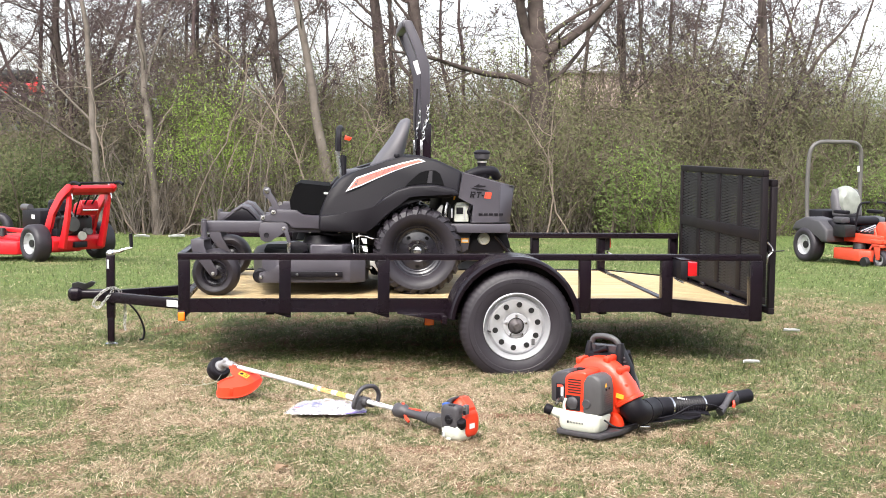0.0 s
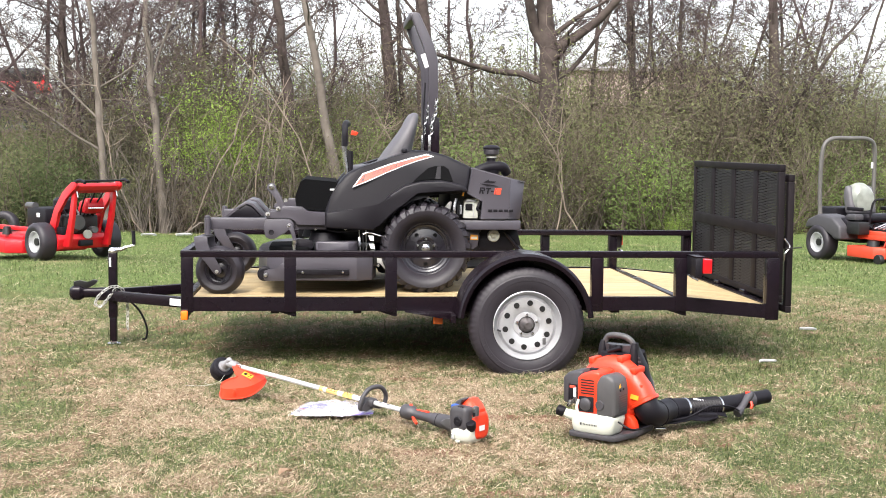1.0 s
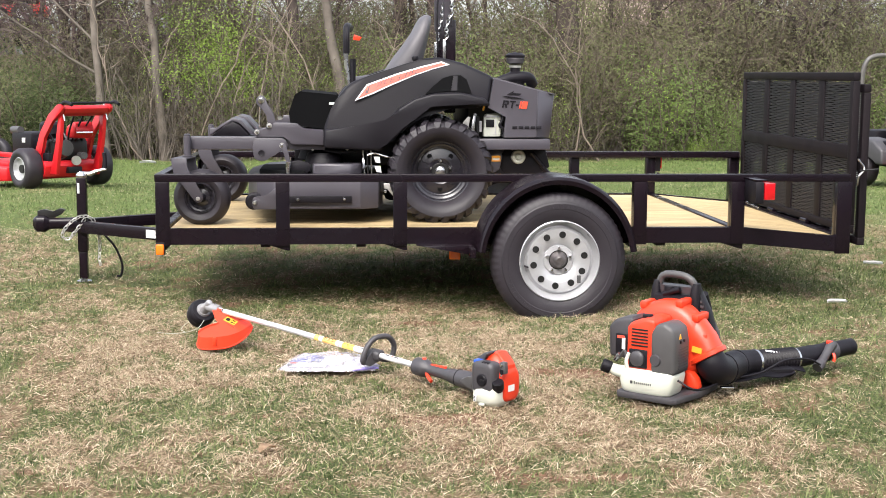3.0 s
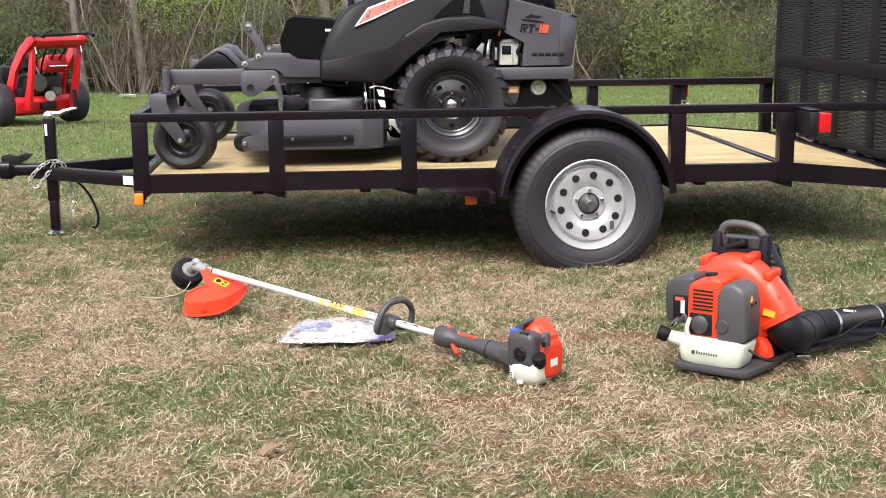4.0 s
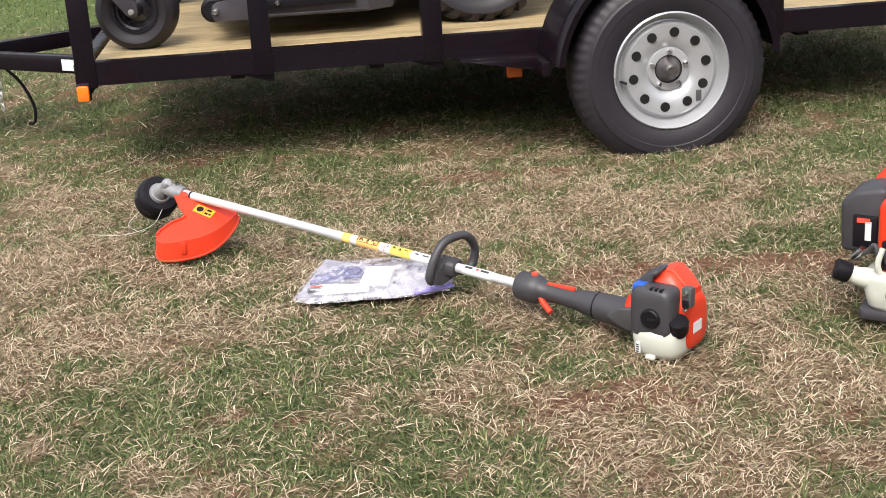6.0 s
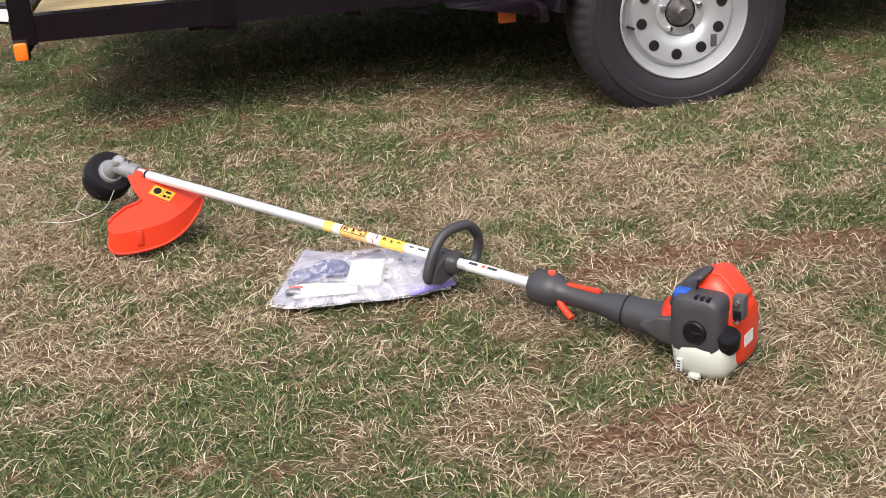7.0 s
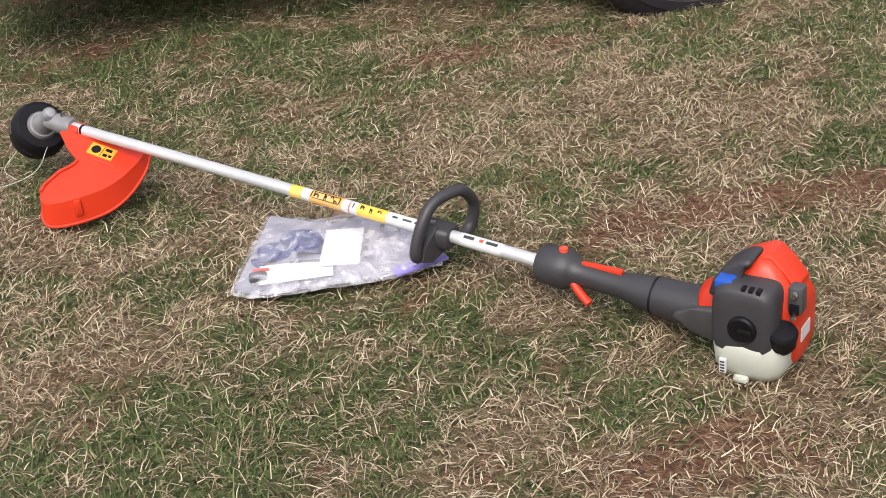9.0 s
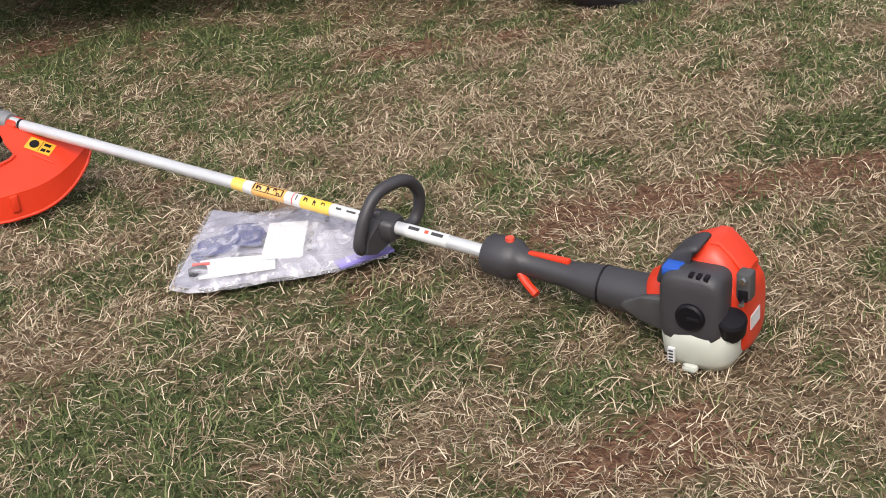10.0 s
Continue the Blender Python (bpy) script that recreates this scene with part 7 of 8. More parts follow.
def leaf_scrap(x, y, size, turn, name, label, category, mat, curl=0.4):
    gz = max(0.0, float(ground_z(x, y)) + 0.012) if y < 4 else float(ground_z(x, y)) + 0.02
    th = thing(name, (x, y, gz), label, category)
    bm = fresh()
    rows = []
    for i in range(7):
        s = i / 6
        w = size * 0.32 * math.sin(math.pi * (0.06 + 0.88 * s)) ** 0.7
        z = 0.012 + size * curl * 0.3 * math.sin(math.pi * s) + 0.006 * noise.noise(Vector((x * 5 + s * 3, y * 5, 2)))
        rows.append([bm.verts.new((size * (s - 0.5), w * k, z + abs(k) * size * 0.12)) for k in (-1, 0, 1)])
    for a, b in zip(rows, rows[1:]):
        for k in range(2):
            bm.faces.new((a[k], b[k], b[k + 1], a[k + 1]))
    bmesh.ops.solidify(bm, geom=bm.faces[:], thickness=0.0012)
    turned(bm, Matrix.Translation((x, y, gz)) @ Matrix.Rotation(radians(turn), 4, "Z"))
    part("blade", bm, mat, th)
    return th


DEAD_LEAF = material("dead_leaf", (0.44, 0.32, 0.21), 0.8, color2=(0.3, 0.19, 0.12), scale=40)
leaf_scrap(-1.339, -2.406, 0.07, 50, "fallen_leaf", "curled tan dead leaf on the grass", "leaf", DEAD_LEAF)
leaf_scrap(-0.80, -1.325, 0.05, -20, "fallen_leaf", "small tan dead leaf beside the trimmer grip", "leaf", DEAD_LEAF)
leaf_scrap(-1.12, -0.99, 0.06, 20, "fallen_leaf", "tan dead leaf beside the plastic bag", "leaf", DEAD_LEAF)
leaf_scrap(2.33, 1.64, 0.12, -25, "paper_scrap", "white paper scrap lying on the lawn", "litter", WHITE, 0.05)
leaf_scrap(1.556, 0.238, 0.11, 5, "paper_scrap", "small white paper strip lying on the lawn", "litter", WHITE, 0.03)
leaf_scrap(-4.75, 18.3, 0.3, 0, "paper_scrap", "white scrap lying at the wood's edge", "litter", WHITE, 0.15)
leaf_scrap(-4.1, 18.6, 0.34, 30, "paper_scrap", "pale scrap lying at the wood's edge", "litter", WHITE, 0.05)

# ---------- machines standing behind ----------
def flat_rot(x, y, deg):
    return Matrix.Translation((x, y, float(ground_z(x, y)))) @ Matrix.Rotation(radians(deg), 4, "Z")


def small_wheel(parent, c, r, w, rim_mat, m, name="wheel", axis="y"):
    wh = part(name, turned(lathe([(0, -w * 0.3), (r * 0.2, -w * 0.3), (r * 0.2, w * 0.3), (0, w * 0.3)], c, axis, 16), m), DARK_STEEL, parent)
    part("tyre", turned(lathe(tyre_profile(r, w, r * 0.55), c, axis, 36, closed=True), m), RUBBER, wh)
    for s in (-1, 1):
        part("rim", turned(lathe([(r * 0.58, s * w * 0.4), (r * 0.54, s * w * 0.42), (r * 0.48, s * w * 0.25), (r * 0.2, s * w * 0.2), (0, s * w * 0.25)], c, axis, 28), m), rim_mat, wh)
    return wh


def build_walk_behind():
    """Front along -x, wheels on its flanks, handles at +x."""
    m = flat_rot(-4.55, 10.0, -48) @ Matrix.Scale(0.96, 4)
    t = thing("walk_behind_mower", (-4.55, 10.0, float(ground_z(-4.55, 10.0))), "bright red walk-behind mower parked on the lawn", "mower")

    def P(name, bm, mat, parent=t, label=""):
        return part(name, turned(bm, m), mat, parent, label)

    for s in (-1, 1):
        small_wheel(t, (-0.05, 0.50 * s, 0.262), 0.262, 0.25, SILVER, m, "drive_wheel")
        small_wheel(t, (-1.55, 0.4 * s, 0.13), 0.13, 0.1, SILVER, m, "front_caster")
        P("frame_rail", box((-1.6, 0.3 * s - 0.03, 0.36), (0.05, 0.3 * s + 0.03, 0.42), 0.008), RED_PAINT, label="red frame rail")
        hb = P("handle_upright", prism([(-0.16, 0.22), (0.06, 0.22), (0.06, 0.42), (0.16, 0.66), (0.36, 0.87), (0.58, 0.98), (0.62, 1.03), (0.60, 1.09), (0.50, 1.08), (0.28, 0.95), (0.06, 0.72), (-0.09, 0.45)], 0.34 * s - 0.022, 0.34 * s + 0.022, "y", 0.01), RED_PAINT, label="red angled handle upright")
        P("handle_grip", tube(bend([(0.56, 0.34 * s, 1.08), (0.68, 0.34 * s, 1.11), (0.80, 0.33 * s, 1.08)]), 0.022, 10), BLACK_PLASTIC, hb)
        P("brake_lever", tube(bend([(0.50, 0.30 * s, 1.08), (0.53, 0.30 * s, 1.0), (0.57, 0.30 * s, 0.88)]), 0.009, 8), CHROME, hb)
        P("rear_leg", prism([(0.46, 0.95), (0.54, 0.97), (0.47, 0.62), (0.36, 0.20), (0.20, 0.20), (0.37, 0.55)], 0.30 * s - 0.025, 0.30 * s + 0.025, "y", 0.008), RED_PAINT, hb)
    P("deck", prism([(-1.75, -0.62), (-0.75, -0.66), (-0.55, -0.5), (-0.55, 0.5), (-0.75, 0.66), (-1.75, 0.62), (-1.85, 0.0)], 0.07, 0.25, "z", 0.02), RED_PAINT, label="red mowing deck")
    P("deck_tunnel", box((-1.5, -0.4, 0.24), (-0.7, 0.4, 0.31), 0.02), RED_PAINT)
    for k in range(3):
        P("spindle", lathe([(0, 0.12), (0.05, 0.11), (0.07, 0)], (-1.15, -0.4 + 0.4 * k, 0.3), "z", 14), DARK_STEEL)
    e = P("engine", box((-0.78, -0.30, 0.42), (-0.28, 0.26, 0.70), 0.03), BLACK_PLASTIC, label="black engine with air cleaner")
    P("air_cleaner", lathe([(0, 0.16), (0.13, 0.155), (0.16, 0.12), (0.16, 0.0)], (-0.35, 0.05, 0.68), "z", 24), BLACK_PLASTIC, e)
    P("muffler", cyl((-0.82, -0.25, 0.72), (-0.62, -0.25, 0.72), 0.05), MID_PLASTIC, e)
    P("engine_label", box((-0.50, -0.3045, 0.57), (-0.42, -0.3015, 0.63), 0), WHITE, e)
    P("console", prism([(0.36, 0.955), (0.40, 1.0), (0.55, 1.07), (0.61, 1.03), (0.58, 0.97), (0.50, 0.93)], -0.31, 0.31, "y", 0.012), RED_PAINT, label="red control console")
    P("rear_panel", prism([(0.02, 0.16), (0.20, 0.16), (0.24, 0.30), (0.20, 0.36), (0.02, 0.36)], -0.40, 0.40, "y", 0.012), RED_PAINT)
    P("rear_bracket", box((0.20, -0.1, 0.20), (0.28, 0.1, 0.28), 0.01), BLACK_PLASTIC)
    P("transmission", box((-0.15, -0.26, 0.36), (0.16, 0.26, 0.62), 0.03), DARK_STEEL)
    P("pump", lathe([(0, 0.08), (0.10, 0.07), (0.12, 0.0), (0.12, -0.05)], (0.18, -0.10, 0.52), "x", 20), MID_PLASTIC)
    tank = P("fuel_tank", prism([(0.06, 0.64), (0.30, 0.64), (0.36, 0.74), (0.30, 0.86), (0.12, 0.80)], -0.02, 0.25, "y", 0.03, seg=3), RED_PAINT)
    P("tank_cap", lathe([(0, 0.03), (0.035, 0.028), (0.038, 0.0)], (0.24, 0.12, 0.85), "z", 14), BLACK_PLASTIC, tank)
    P("blower_shroud", lathe([(0, -0.05), (0.08, -0.05), (0.13, -0.02), (0.14, 0.04), (0.12, 0.06)], (0.10, -0.13, 0.50), (0.8, -0.5, 0.1), 22), MID_PLASTIC)
    P("pulley", lathe([(0, -0.02), (0.06, -0.02), (0.045, 0.0), (0.06, 0.02), (0, 0.02)], (0.27, 0.02, 0.36), (0.9, -0.3, 0), 18), ZINC)
    P("starter", cyl((0.05, -0.24, 0.38), (0.2, -0.2, 0.38), 0.045), BLACK_PLASTIC)
    for k in range(4):
        P("cable", tube(bend([(0.40, -0.2 + 0.13 * k, 0.93), (0.30, -0.18 + 0.1 * k, 0.75), (0.2, -0.1 + 0.05 * k, 0.6)]), 0.012, 6), BLACK_PLASTIC)
    P("belt_cover", box((-0.16, -0.33, 0.30), (0.2, -0.27, 0.46), 0.01), BLACK_PLASTIC)
    for k in range(3):
        P("hydro_line", tube(bend([(0.0, -0.22 + 0.2 * k, 0.62), (0.1, -0.26 + 0.2 * k, 0.7), (0.2, -0.24 + 0.2 * k, 0.6)]), 0.016, 6), MID_PLASTIC if k % 2 else BLACK_PLASTIC)
    P("oil_filter", cyl((0.22, 0.1, 0.42), (0.34, 0.1, 0.42), 0.045), MID_PLASTIC)
    P("warning_label", box((0.385, -0.25, 0.985), (0.40, -0.17, 1.0), 0), YELLOW)
    P("linkage", tube([(0.36, -0.02, 0.72), (0.42, 0.18, 0.72)], 0.012, 6), CHROME)
    P("cross_handle", tube([(0.70, -0.33, 1.10), (0.70, 0.33, 1.10)], 0.014), BLACK_PLASTIC)
    return t


def build_orange_rider():
    """Front along +x after the turn, seen three-quarter."""
    m = flat_rot(6.40, 10.26, -73) @ Matrix.Scale(0.86, 4)
    t = thing("riding_mower", (6.40, 10.26, float(ground_z(6.40, 10.26))), "orange zero-turn riding mower with roll bar, parked on the lawn", "mower")

    def P(name, bm, mat, parent=t, label=""):
        return part(name, turned(bm, m), mat, parent, label)

    for s in (-1, 1):
        small_wheel(t, (-0.35, 0.66 * s, 0.29), 0.295, 0.26, SILVER, m, "drive_wheel")
        small_wheel(t, (1.15, 0.42 * s, 0.15), 0.15, 0.13, SILVER, m, "front_caster")
        P("fork", prism([(1.05, 0.38), (1.2, 0.38), (1.19, 0.15), (1.12, 0.15)], 0.42 * s - 0.09, 0.42 * s - 0.075, "y", 0.004), ORANGE_PAINT)
        P("fork_top", box((1.02, 0.42 * s - 0.09, 0.34), (1.22, 0.42 * s + 0.09, 0.39), 0.008), ORANGE_PAINT)
        P("fender", prism([(-0.72, 0.52), (-0.62, 0.66), (-0.35, 0.76), (0.0, 0.72), (0.2, 0.58), (0.22, 0.36), (0.05, 0.36), (-0.05, 0.5), (-0.35, 0.60), (-0.6, 0.5)], 0.36 * s if s > 0 else -0.76, 0.76 if s > 0 else -0.36, "y", 0.04, seg=3), DARK_PLASTIC, label="dark grey moulded fender")
        P("frame_rail", box((0.1, 0.36 * s - 0.04, 0.38), (1.12, 0.36 * s + 0.04, 0.47), 0.01), ORANGE_PAINT, label="orange frame rail")
        P("lever", tube(bend([(0.35, 0.3 * s, 0.5), (0.4, 0.3 * s, 0.85), (0.42, 0.25 * s, 1.0), (0.42, 0.08 * s, 1.02)]), 0.018, 8), BLACK_PLASTIC)
        P("armrest", box((-0.1, 0.34 * s - 0.05, 0.82), (0.22, 0.34 * s + 0.05, 0.88), 0.02), BLACK_PLASTIC)
        P("anti_scalp_wheel", lathe([(0, -0.04), (0.08, -0.04), (0.09, -0.02), (0.09, 0.03), (0, 0.04)], (1.0, 0.62 * s, 0.1), "y", 18), DARK_STEEL)
    P("deck", prism([(0.2, -0.6), (0.85, -0.62), (1.0, -0.5), (1.0, 0.55), (0.85, 0.72), (0.2, 0.7)], 0.1, 0.28, "z", 0.02), ORANGE_PAINT, label="orange mowing deck")
    P("floor", box((0.15, -0.4, 0.44), (1.1, 0.4, 0.52), 0.02), ORANGE_PAINT)
    P("front_shield", prism([(0.82, 0.47), (1.15, 0.47), (1.1, 0.70), (0.95, 0.74), (0.86, 0.62)], -0.34, 0.34, "y", 0.02), ORANGE_PAINT)
    P("chassis", box((-0.65, -0.34, 0.3), (0.2, 0.34, 0.62), 0.03), DARK_STEEL)
    P("engine", box((-0.95, -0.3, 0.42), (-0.5, 0.3, 0.85), 0.05), BLACK_PLASTIC)
    st = P("seat", prism([(-0.25, 0.64), (0.28, 0.64), (0.3, 0.74), (0.2, 0.78), (-0.05, 0.76), (-0.25, 0.76)], -0.27, 0.27, "y", 0.04, seg=3), BLACK_PLASTIC, label="black seat with a pale cover over its back")
    P("seat_back", prism([(-0.30, 0.74), (-0.12, 0.76), (-0.20, 1.10), (-0.26, 1.22), (-0.34, 1.22), (-0.38, 1.05)], -0.26, 0.26, "y", 0.05, seg=3), SEAT_VINYL, st)
    P("seat_cover", loft([[(x, a, z + b) for a, b in rounded(0, 0, hy, hz, 24, 2.4)] for x, z, hy, hz in ((-0.40, 1.04, 0.10, 0.12), (-0.38, 1.04, 0.2, 0.2), (-0.28, 1.03, 0.225, 0.24), (-0.16, 1.0, 0.2, 0.22), (-0.11, 0.98, 0.18, 0.17), (-0.10, 0.97, 0.06, 0.06))]), material("pale_cover", (0.24, 0.25, 0.225), 0.35, color2=(0.15, 0.16, 0.14), scale=9), st, "pale plastic seat cover")
    hoop = bend([(-0.55, -0.55, 0.6), (-0.58, -0.55, 1.0), (-0.58, -0.55, 1.5), (-0.56, -0.52, 1.86), (-0.54, -0.36, 1.99), (-0.54, 0.0, 2.0), (-0.54, 0.36, 1.99), (-0.56, 0.52, 1.86), (-0.58, 0.55, 1.5), (-0.58, 0.55, 1.0), (-0.55, 0.55, 0.6)], 5)
    rb = P("roll_bar", tube(hoop, 0.036, 12), material("grey_brown_tube", (0.085, 0.08, 0.075), 0.5, color2=(0.065, 0.06, 0.057), scale=5), label="tall grey tube roll bar")
    P("roll_bar_tag", box((-0.55, 0.455, 1.5), (-0.535, 0.49, 1.6), 0), WHITE, rb)
    P("caster_arm", box((0.95, -0.5, 0.40), (1.2, -0.34, 0.46), 0.01), ORANGE_PAINT)
    P("caster_arm", box((0.95, 0.34, 0.40), (1.2, 0.5, 0.46), 0.01), ORANGE_PAINT)
    P("foot_well", box((0.3, -0.3, 0.30), (0.85, 0.3, 0.56), 0.02), DARK_STEEL)
    for k in range(3):
        P("spindle_cover", lathe([(0, 0.10), (0.09, 0.09), (0.11, 0.0)], (0.6, -0.4 + 0.42 * k, 0.28), "z", 16), DARK_STEEL)
    P("deck_lift", tube(bend([(0.9, -0.36, 0.62), (0.95, -0.38, 0.48), (0.92, -0.46, 0.3)]), 0.018, 8), ORANGE_PAINT)
    P("side_tank", prism([(-0.25, 0.42), (0.2, 0.42), (0.26, 0.62), (0.1, 0.72), (-0.22, 0.70)], -0.60, -0.36, "y", 0.04, seg=3), BLACK_PLASTIC, label="black moulded fuel tank")
    P("front_bumper", box((1.2, -0.46, 0.40), (1.25, 0.46, 0.46), 0.012), ORANGE_PAINT)
    P("console", box((0.12, -0.58, 0.68), (0.36, -0.40, 0.78), 0.03), DARK_PLASTIC)
    P("battery_box", box((0.2, -0.62, 0.46), (0.5, -0.4, 0.66), 0.02), DARK_STEEL)
    for k in range(3):
        P("pedal_rod", tube([(0.55 + 0.1 * k, -0.35, 0.56), (0.6 + 0.1 * k, -0.1, 0.66)], 0.012, 6), CHROME)
    for k in range(4):
        P("hose", tube(bend([(0.2, -0.3 + 0.18 * k, 0.5), (0.3, -0.32 + 0.2 * k, 0.62), (0.45, -0.3 + 0.2 * k, 0.55)]), 0.014, 6), BLACK_PLASTIC)
    return t


walk_behind_mower = build_walk_behind()
riding_mower = build_orange_rider()


def build_far_loader():
    """A red machine on a dark carrier, half hidden on the bank."""
    x, y = -10.25, 33.0
    z = float(ground_z(x, y)) - 0.1
    t = thing("parked_tractor", (x, y, z), "dark red tractor on a black carrier behind the trees", "tractor")
    m = Matrix.Translation((x, y, z)) @ Matrix.Rotation(radians(8), 4, "Z")
    part("carrier", turned(box((-1.3, -0.6, 0.35), (0.62, 0.6, 1.0), 0.06), m), RUBBER_MAT, t, "black carrier deck")
    part("body", turned(box((-1.0, -0.5, 1.2), (0.6, 0.5, 1.55), 0.1), m), RED_PAINT, t)
    part("hood", turned(box((-1.1, -0.4, 1.5), (0.35, 0.4, 1.95), 0.12), m), DARK_STEEL, t)
    part("seat", turned(box((0.3, -0.3, 1.5), (0.5, 0.3, 1.75), 0.08), m), RED_PAINT, t)
    for wx, r in ((-0.75, 0.24), (-0.1, 0.3)):
        small_wheel(t, (wx, -0.56, 1.0 + r), r, 0.2, SILVER, m)
    for wx in (-0.7, 0.2):
        small_wheel(t, (wx, -0.62, 0.36), 0.38, 0.2, DARK_STEEL, m, "carrier_wheel")
    return t


parked_tractor = build_far_loader()


def stand_tyre():
    x, y = -7.3, 17.5
    z = float(ground_z(x, y))
    t = thing("loose_tyre", (x, y, z), "black tyre standing at the edge of the lawn", "tyre")
    part("tyre", lathe(tyre_profile(0.28, 0.2, 0.14), (x, y, z + 0.27), (0.3, 1, 0), 36, closed=True), RUBBER, t)
    return t


loose_tyre = stand_tyre()


def build_far_building():
    """Long low building glimpsed through the wood."""
    t = thing("far_building", (12.0, 52.0, 1.3), "low pinkish building with dull roof beyond the wood", "building")
    wallm = material("pinkish_cladding", (0.42, 0.32, 0.28), 0.8, color2=(0.34, 0.26, 0.23), scale=1.5)
    roofm = material("dull_metal_roof", (0.2, 0.18, 0.17), 0.6, color2=(0.15, 0.14, 0.13), scale=1.0)
    part("wall", box((9.4, 52, 0.5), (16.6, 58, 4.75), 0.05), wallm, t)
    part("roof", prism([(51.6, 4.85), (55, 5.3), (58.4, 4.85), (58.4, 4.75), (51.6, 4.75)], 9.1, 16.9, "x"), roofm, t)
    return t


far_building = build_far_building()


# ---------- wood ----------
class Sticks:
    """Collects tapered bars as raw vertices and faces."""

    def __init__(self):
        self.v, self.f = [], []

    def bar(self, pts, radii, seg):
        ref, prev = None, None
        n = len(pts)
        for i, p in enumerate(pts):
            d = (pts[min(i + 1, n - 1)] - pts[max(i - 1, 0)]).normalized()
            if ref is None:
                ref = d.cross(Vector((0.1, 1, 0.1))).normalized() if seg == 2 else d.orthogonal().normalized()
            ref = (ref - d * ref.dot(d)).normalized()
            s = d.cross(ref)
            b = len(self.v)
            for k in range(seg):
                a = 2 * math.pi * k / seg
                q = p + (ref * math.cos(a) + s * math.sin(a)) * radii[i]
                self.v.append((q.x, q.y, q.z))
            if prev is not None:
                for k in range(1 if seg == 2 else seg):
                    self.f.append((prev + k, prev + (k + 1) % seg, b + (k + 1) % seg, b + k))
            prev = b

    def mesh(self, name, mat):
        me = bpy.data.meshes.new(name)
        me.from_pydata(self.v, [], self.f)
        me.polygons.foreach_set("use_smooth", [True] * len(me.polygons))
        me.materials.append(mat)
        return me


def grow(st, tips, r, p, d, length, rad, level, wander, rise, low, count):
    """One limb and, from it, its smaller ones."""
    n = (8, 6, 4, 3, 2)[min(level, 4)]
    pts, rr = [p.copy()], [rad]
    for i in range(n):
        d = (d + Vector((r.gauss(0, wander), r.gauss(0, wander), r.gauss(0, wander * 0.6) + rise))).normalized()
        p = p + d * (length / n)
        pts.append(p.copy())
        rr.append(max(0.0055, rad * (1 - (0.7 if level == 0 else 0.75) * (i + 1) / n)))
    st[(0, 1, 1, 2, 2)[min(level, 4)]].bar(pts, rr, (9, 6, 4, 2, 2)[min(level, 4)])
    if level >= 4:
        tips.append((p, d))
        return
    kids = count[level]
    for k in range(kids):
        f = r.uniform(low if level == 0 else 0.2, 1.0)
        i = min(n - 1, int(f * n))
        q = pts[i].lerp(pts[i + 1], f * n - i)
        along_d = (pts[i + 1] - pts[i]).normalized()
        out = Matrix.Rotation(r.uniform(0, 2 * math.pi), 3, along_d) @ along_d.orthogonal().normalized()
        spread = r.uniform(0.4, 1.15)
        nd = (along_d * math.cos(spread) + out * math.sin(spread)).normalized()
        grow(st, tips, r, q, nd, length * r.uniform(0.25, 0.5), rr[i] * r.uniform(0.24, 0.45), level + 1, wander * 1.3, rise * 0.6, low, count)


def leaves_mesh(name, centres, spread, per, size, mat, r):
    """Loose leaves round the given points, most of them turned outward and up to the light."""
    n = len(centres) * per
    c = np.repeat(np.array(centres, float), per, 0) + r.normal(0, 1, (n, 3)) * spread
    face = c * (0.8, 0.8, 0.0)
    face /= np.linalg.norm(face, axis=1)[:, None] + 0.25
    face = face + (0, 0, 0.65) + r.normal(0, 0.36, (n, 3))
    face /= np.linalg.norm(face, axis=1)[:, None]
    a = np.cross(face, r.normal(0, 1, (n, 3)))
    a /= np.linalg.norm(a, axis=1)[:, None]
    b = np.cross(face, a)
    s = size * r.uniform(0.5, 1.4, n)[:, None]
    v = np.stack([c - a * s, c + b * s * 0.6, c + a * s], 1).astype(np.float32)
    me = bpy.data.meshes.new(name)
    me.vertices.add(n * 3)
    me.vertices.foreach_set("co", v.reshape(-1))
    me.loops.add(n * 3)
    me.loops.foreach_set("vertex_index", np.arange(n * 3, dtype=np.int32))
    me.polygons.add(n)
    me.polygons.foreach_set("loop_start", np.arange(0, n * 3, 3, dtype=np.int32))
    me.update(calc_edges=True)
    me.materials.append(mat)
    return me


def make_tree(seed, height, rad, lean_x, bark, label, wander=0.09, rise=0.05, low=0.2, kids=(15, 7, 5, 4)):
    r = random.Random(seed)
    t = thing("tree", (0, 0, 0), label, "tree", "trees of the wood")
    levels, tips = [Sticks(), Sticks(), Sticks()], []
    grow(levels, tips, r, Vector((0, 0, -0.3)), Vector((lean_x, r.uniform(-0.05, 0.05), 1)).normalized(), height, rad, 0, wander, rise, low, kids)
    for name, st, mat in zip(("trunk", "branchwork", "crown"), levels, (bark, bark, TWIG)):
        o = new(name, st.mesh(name, mat))
        o.parent = t
    return t


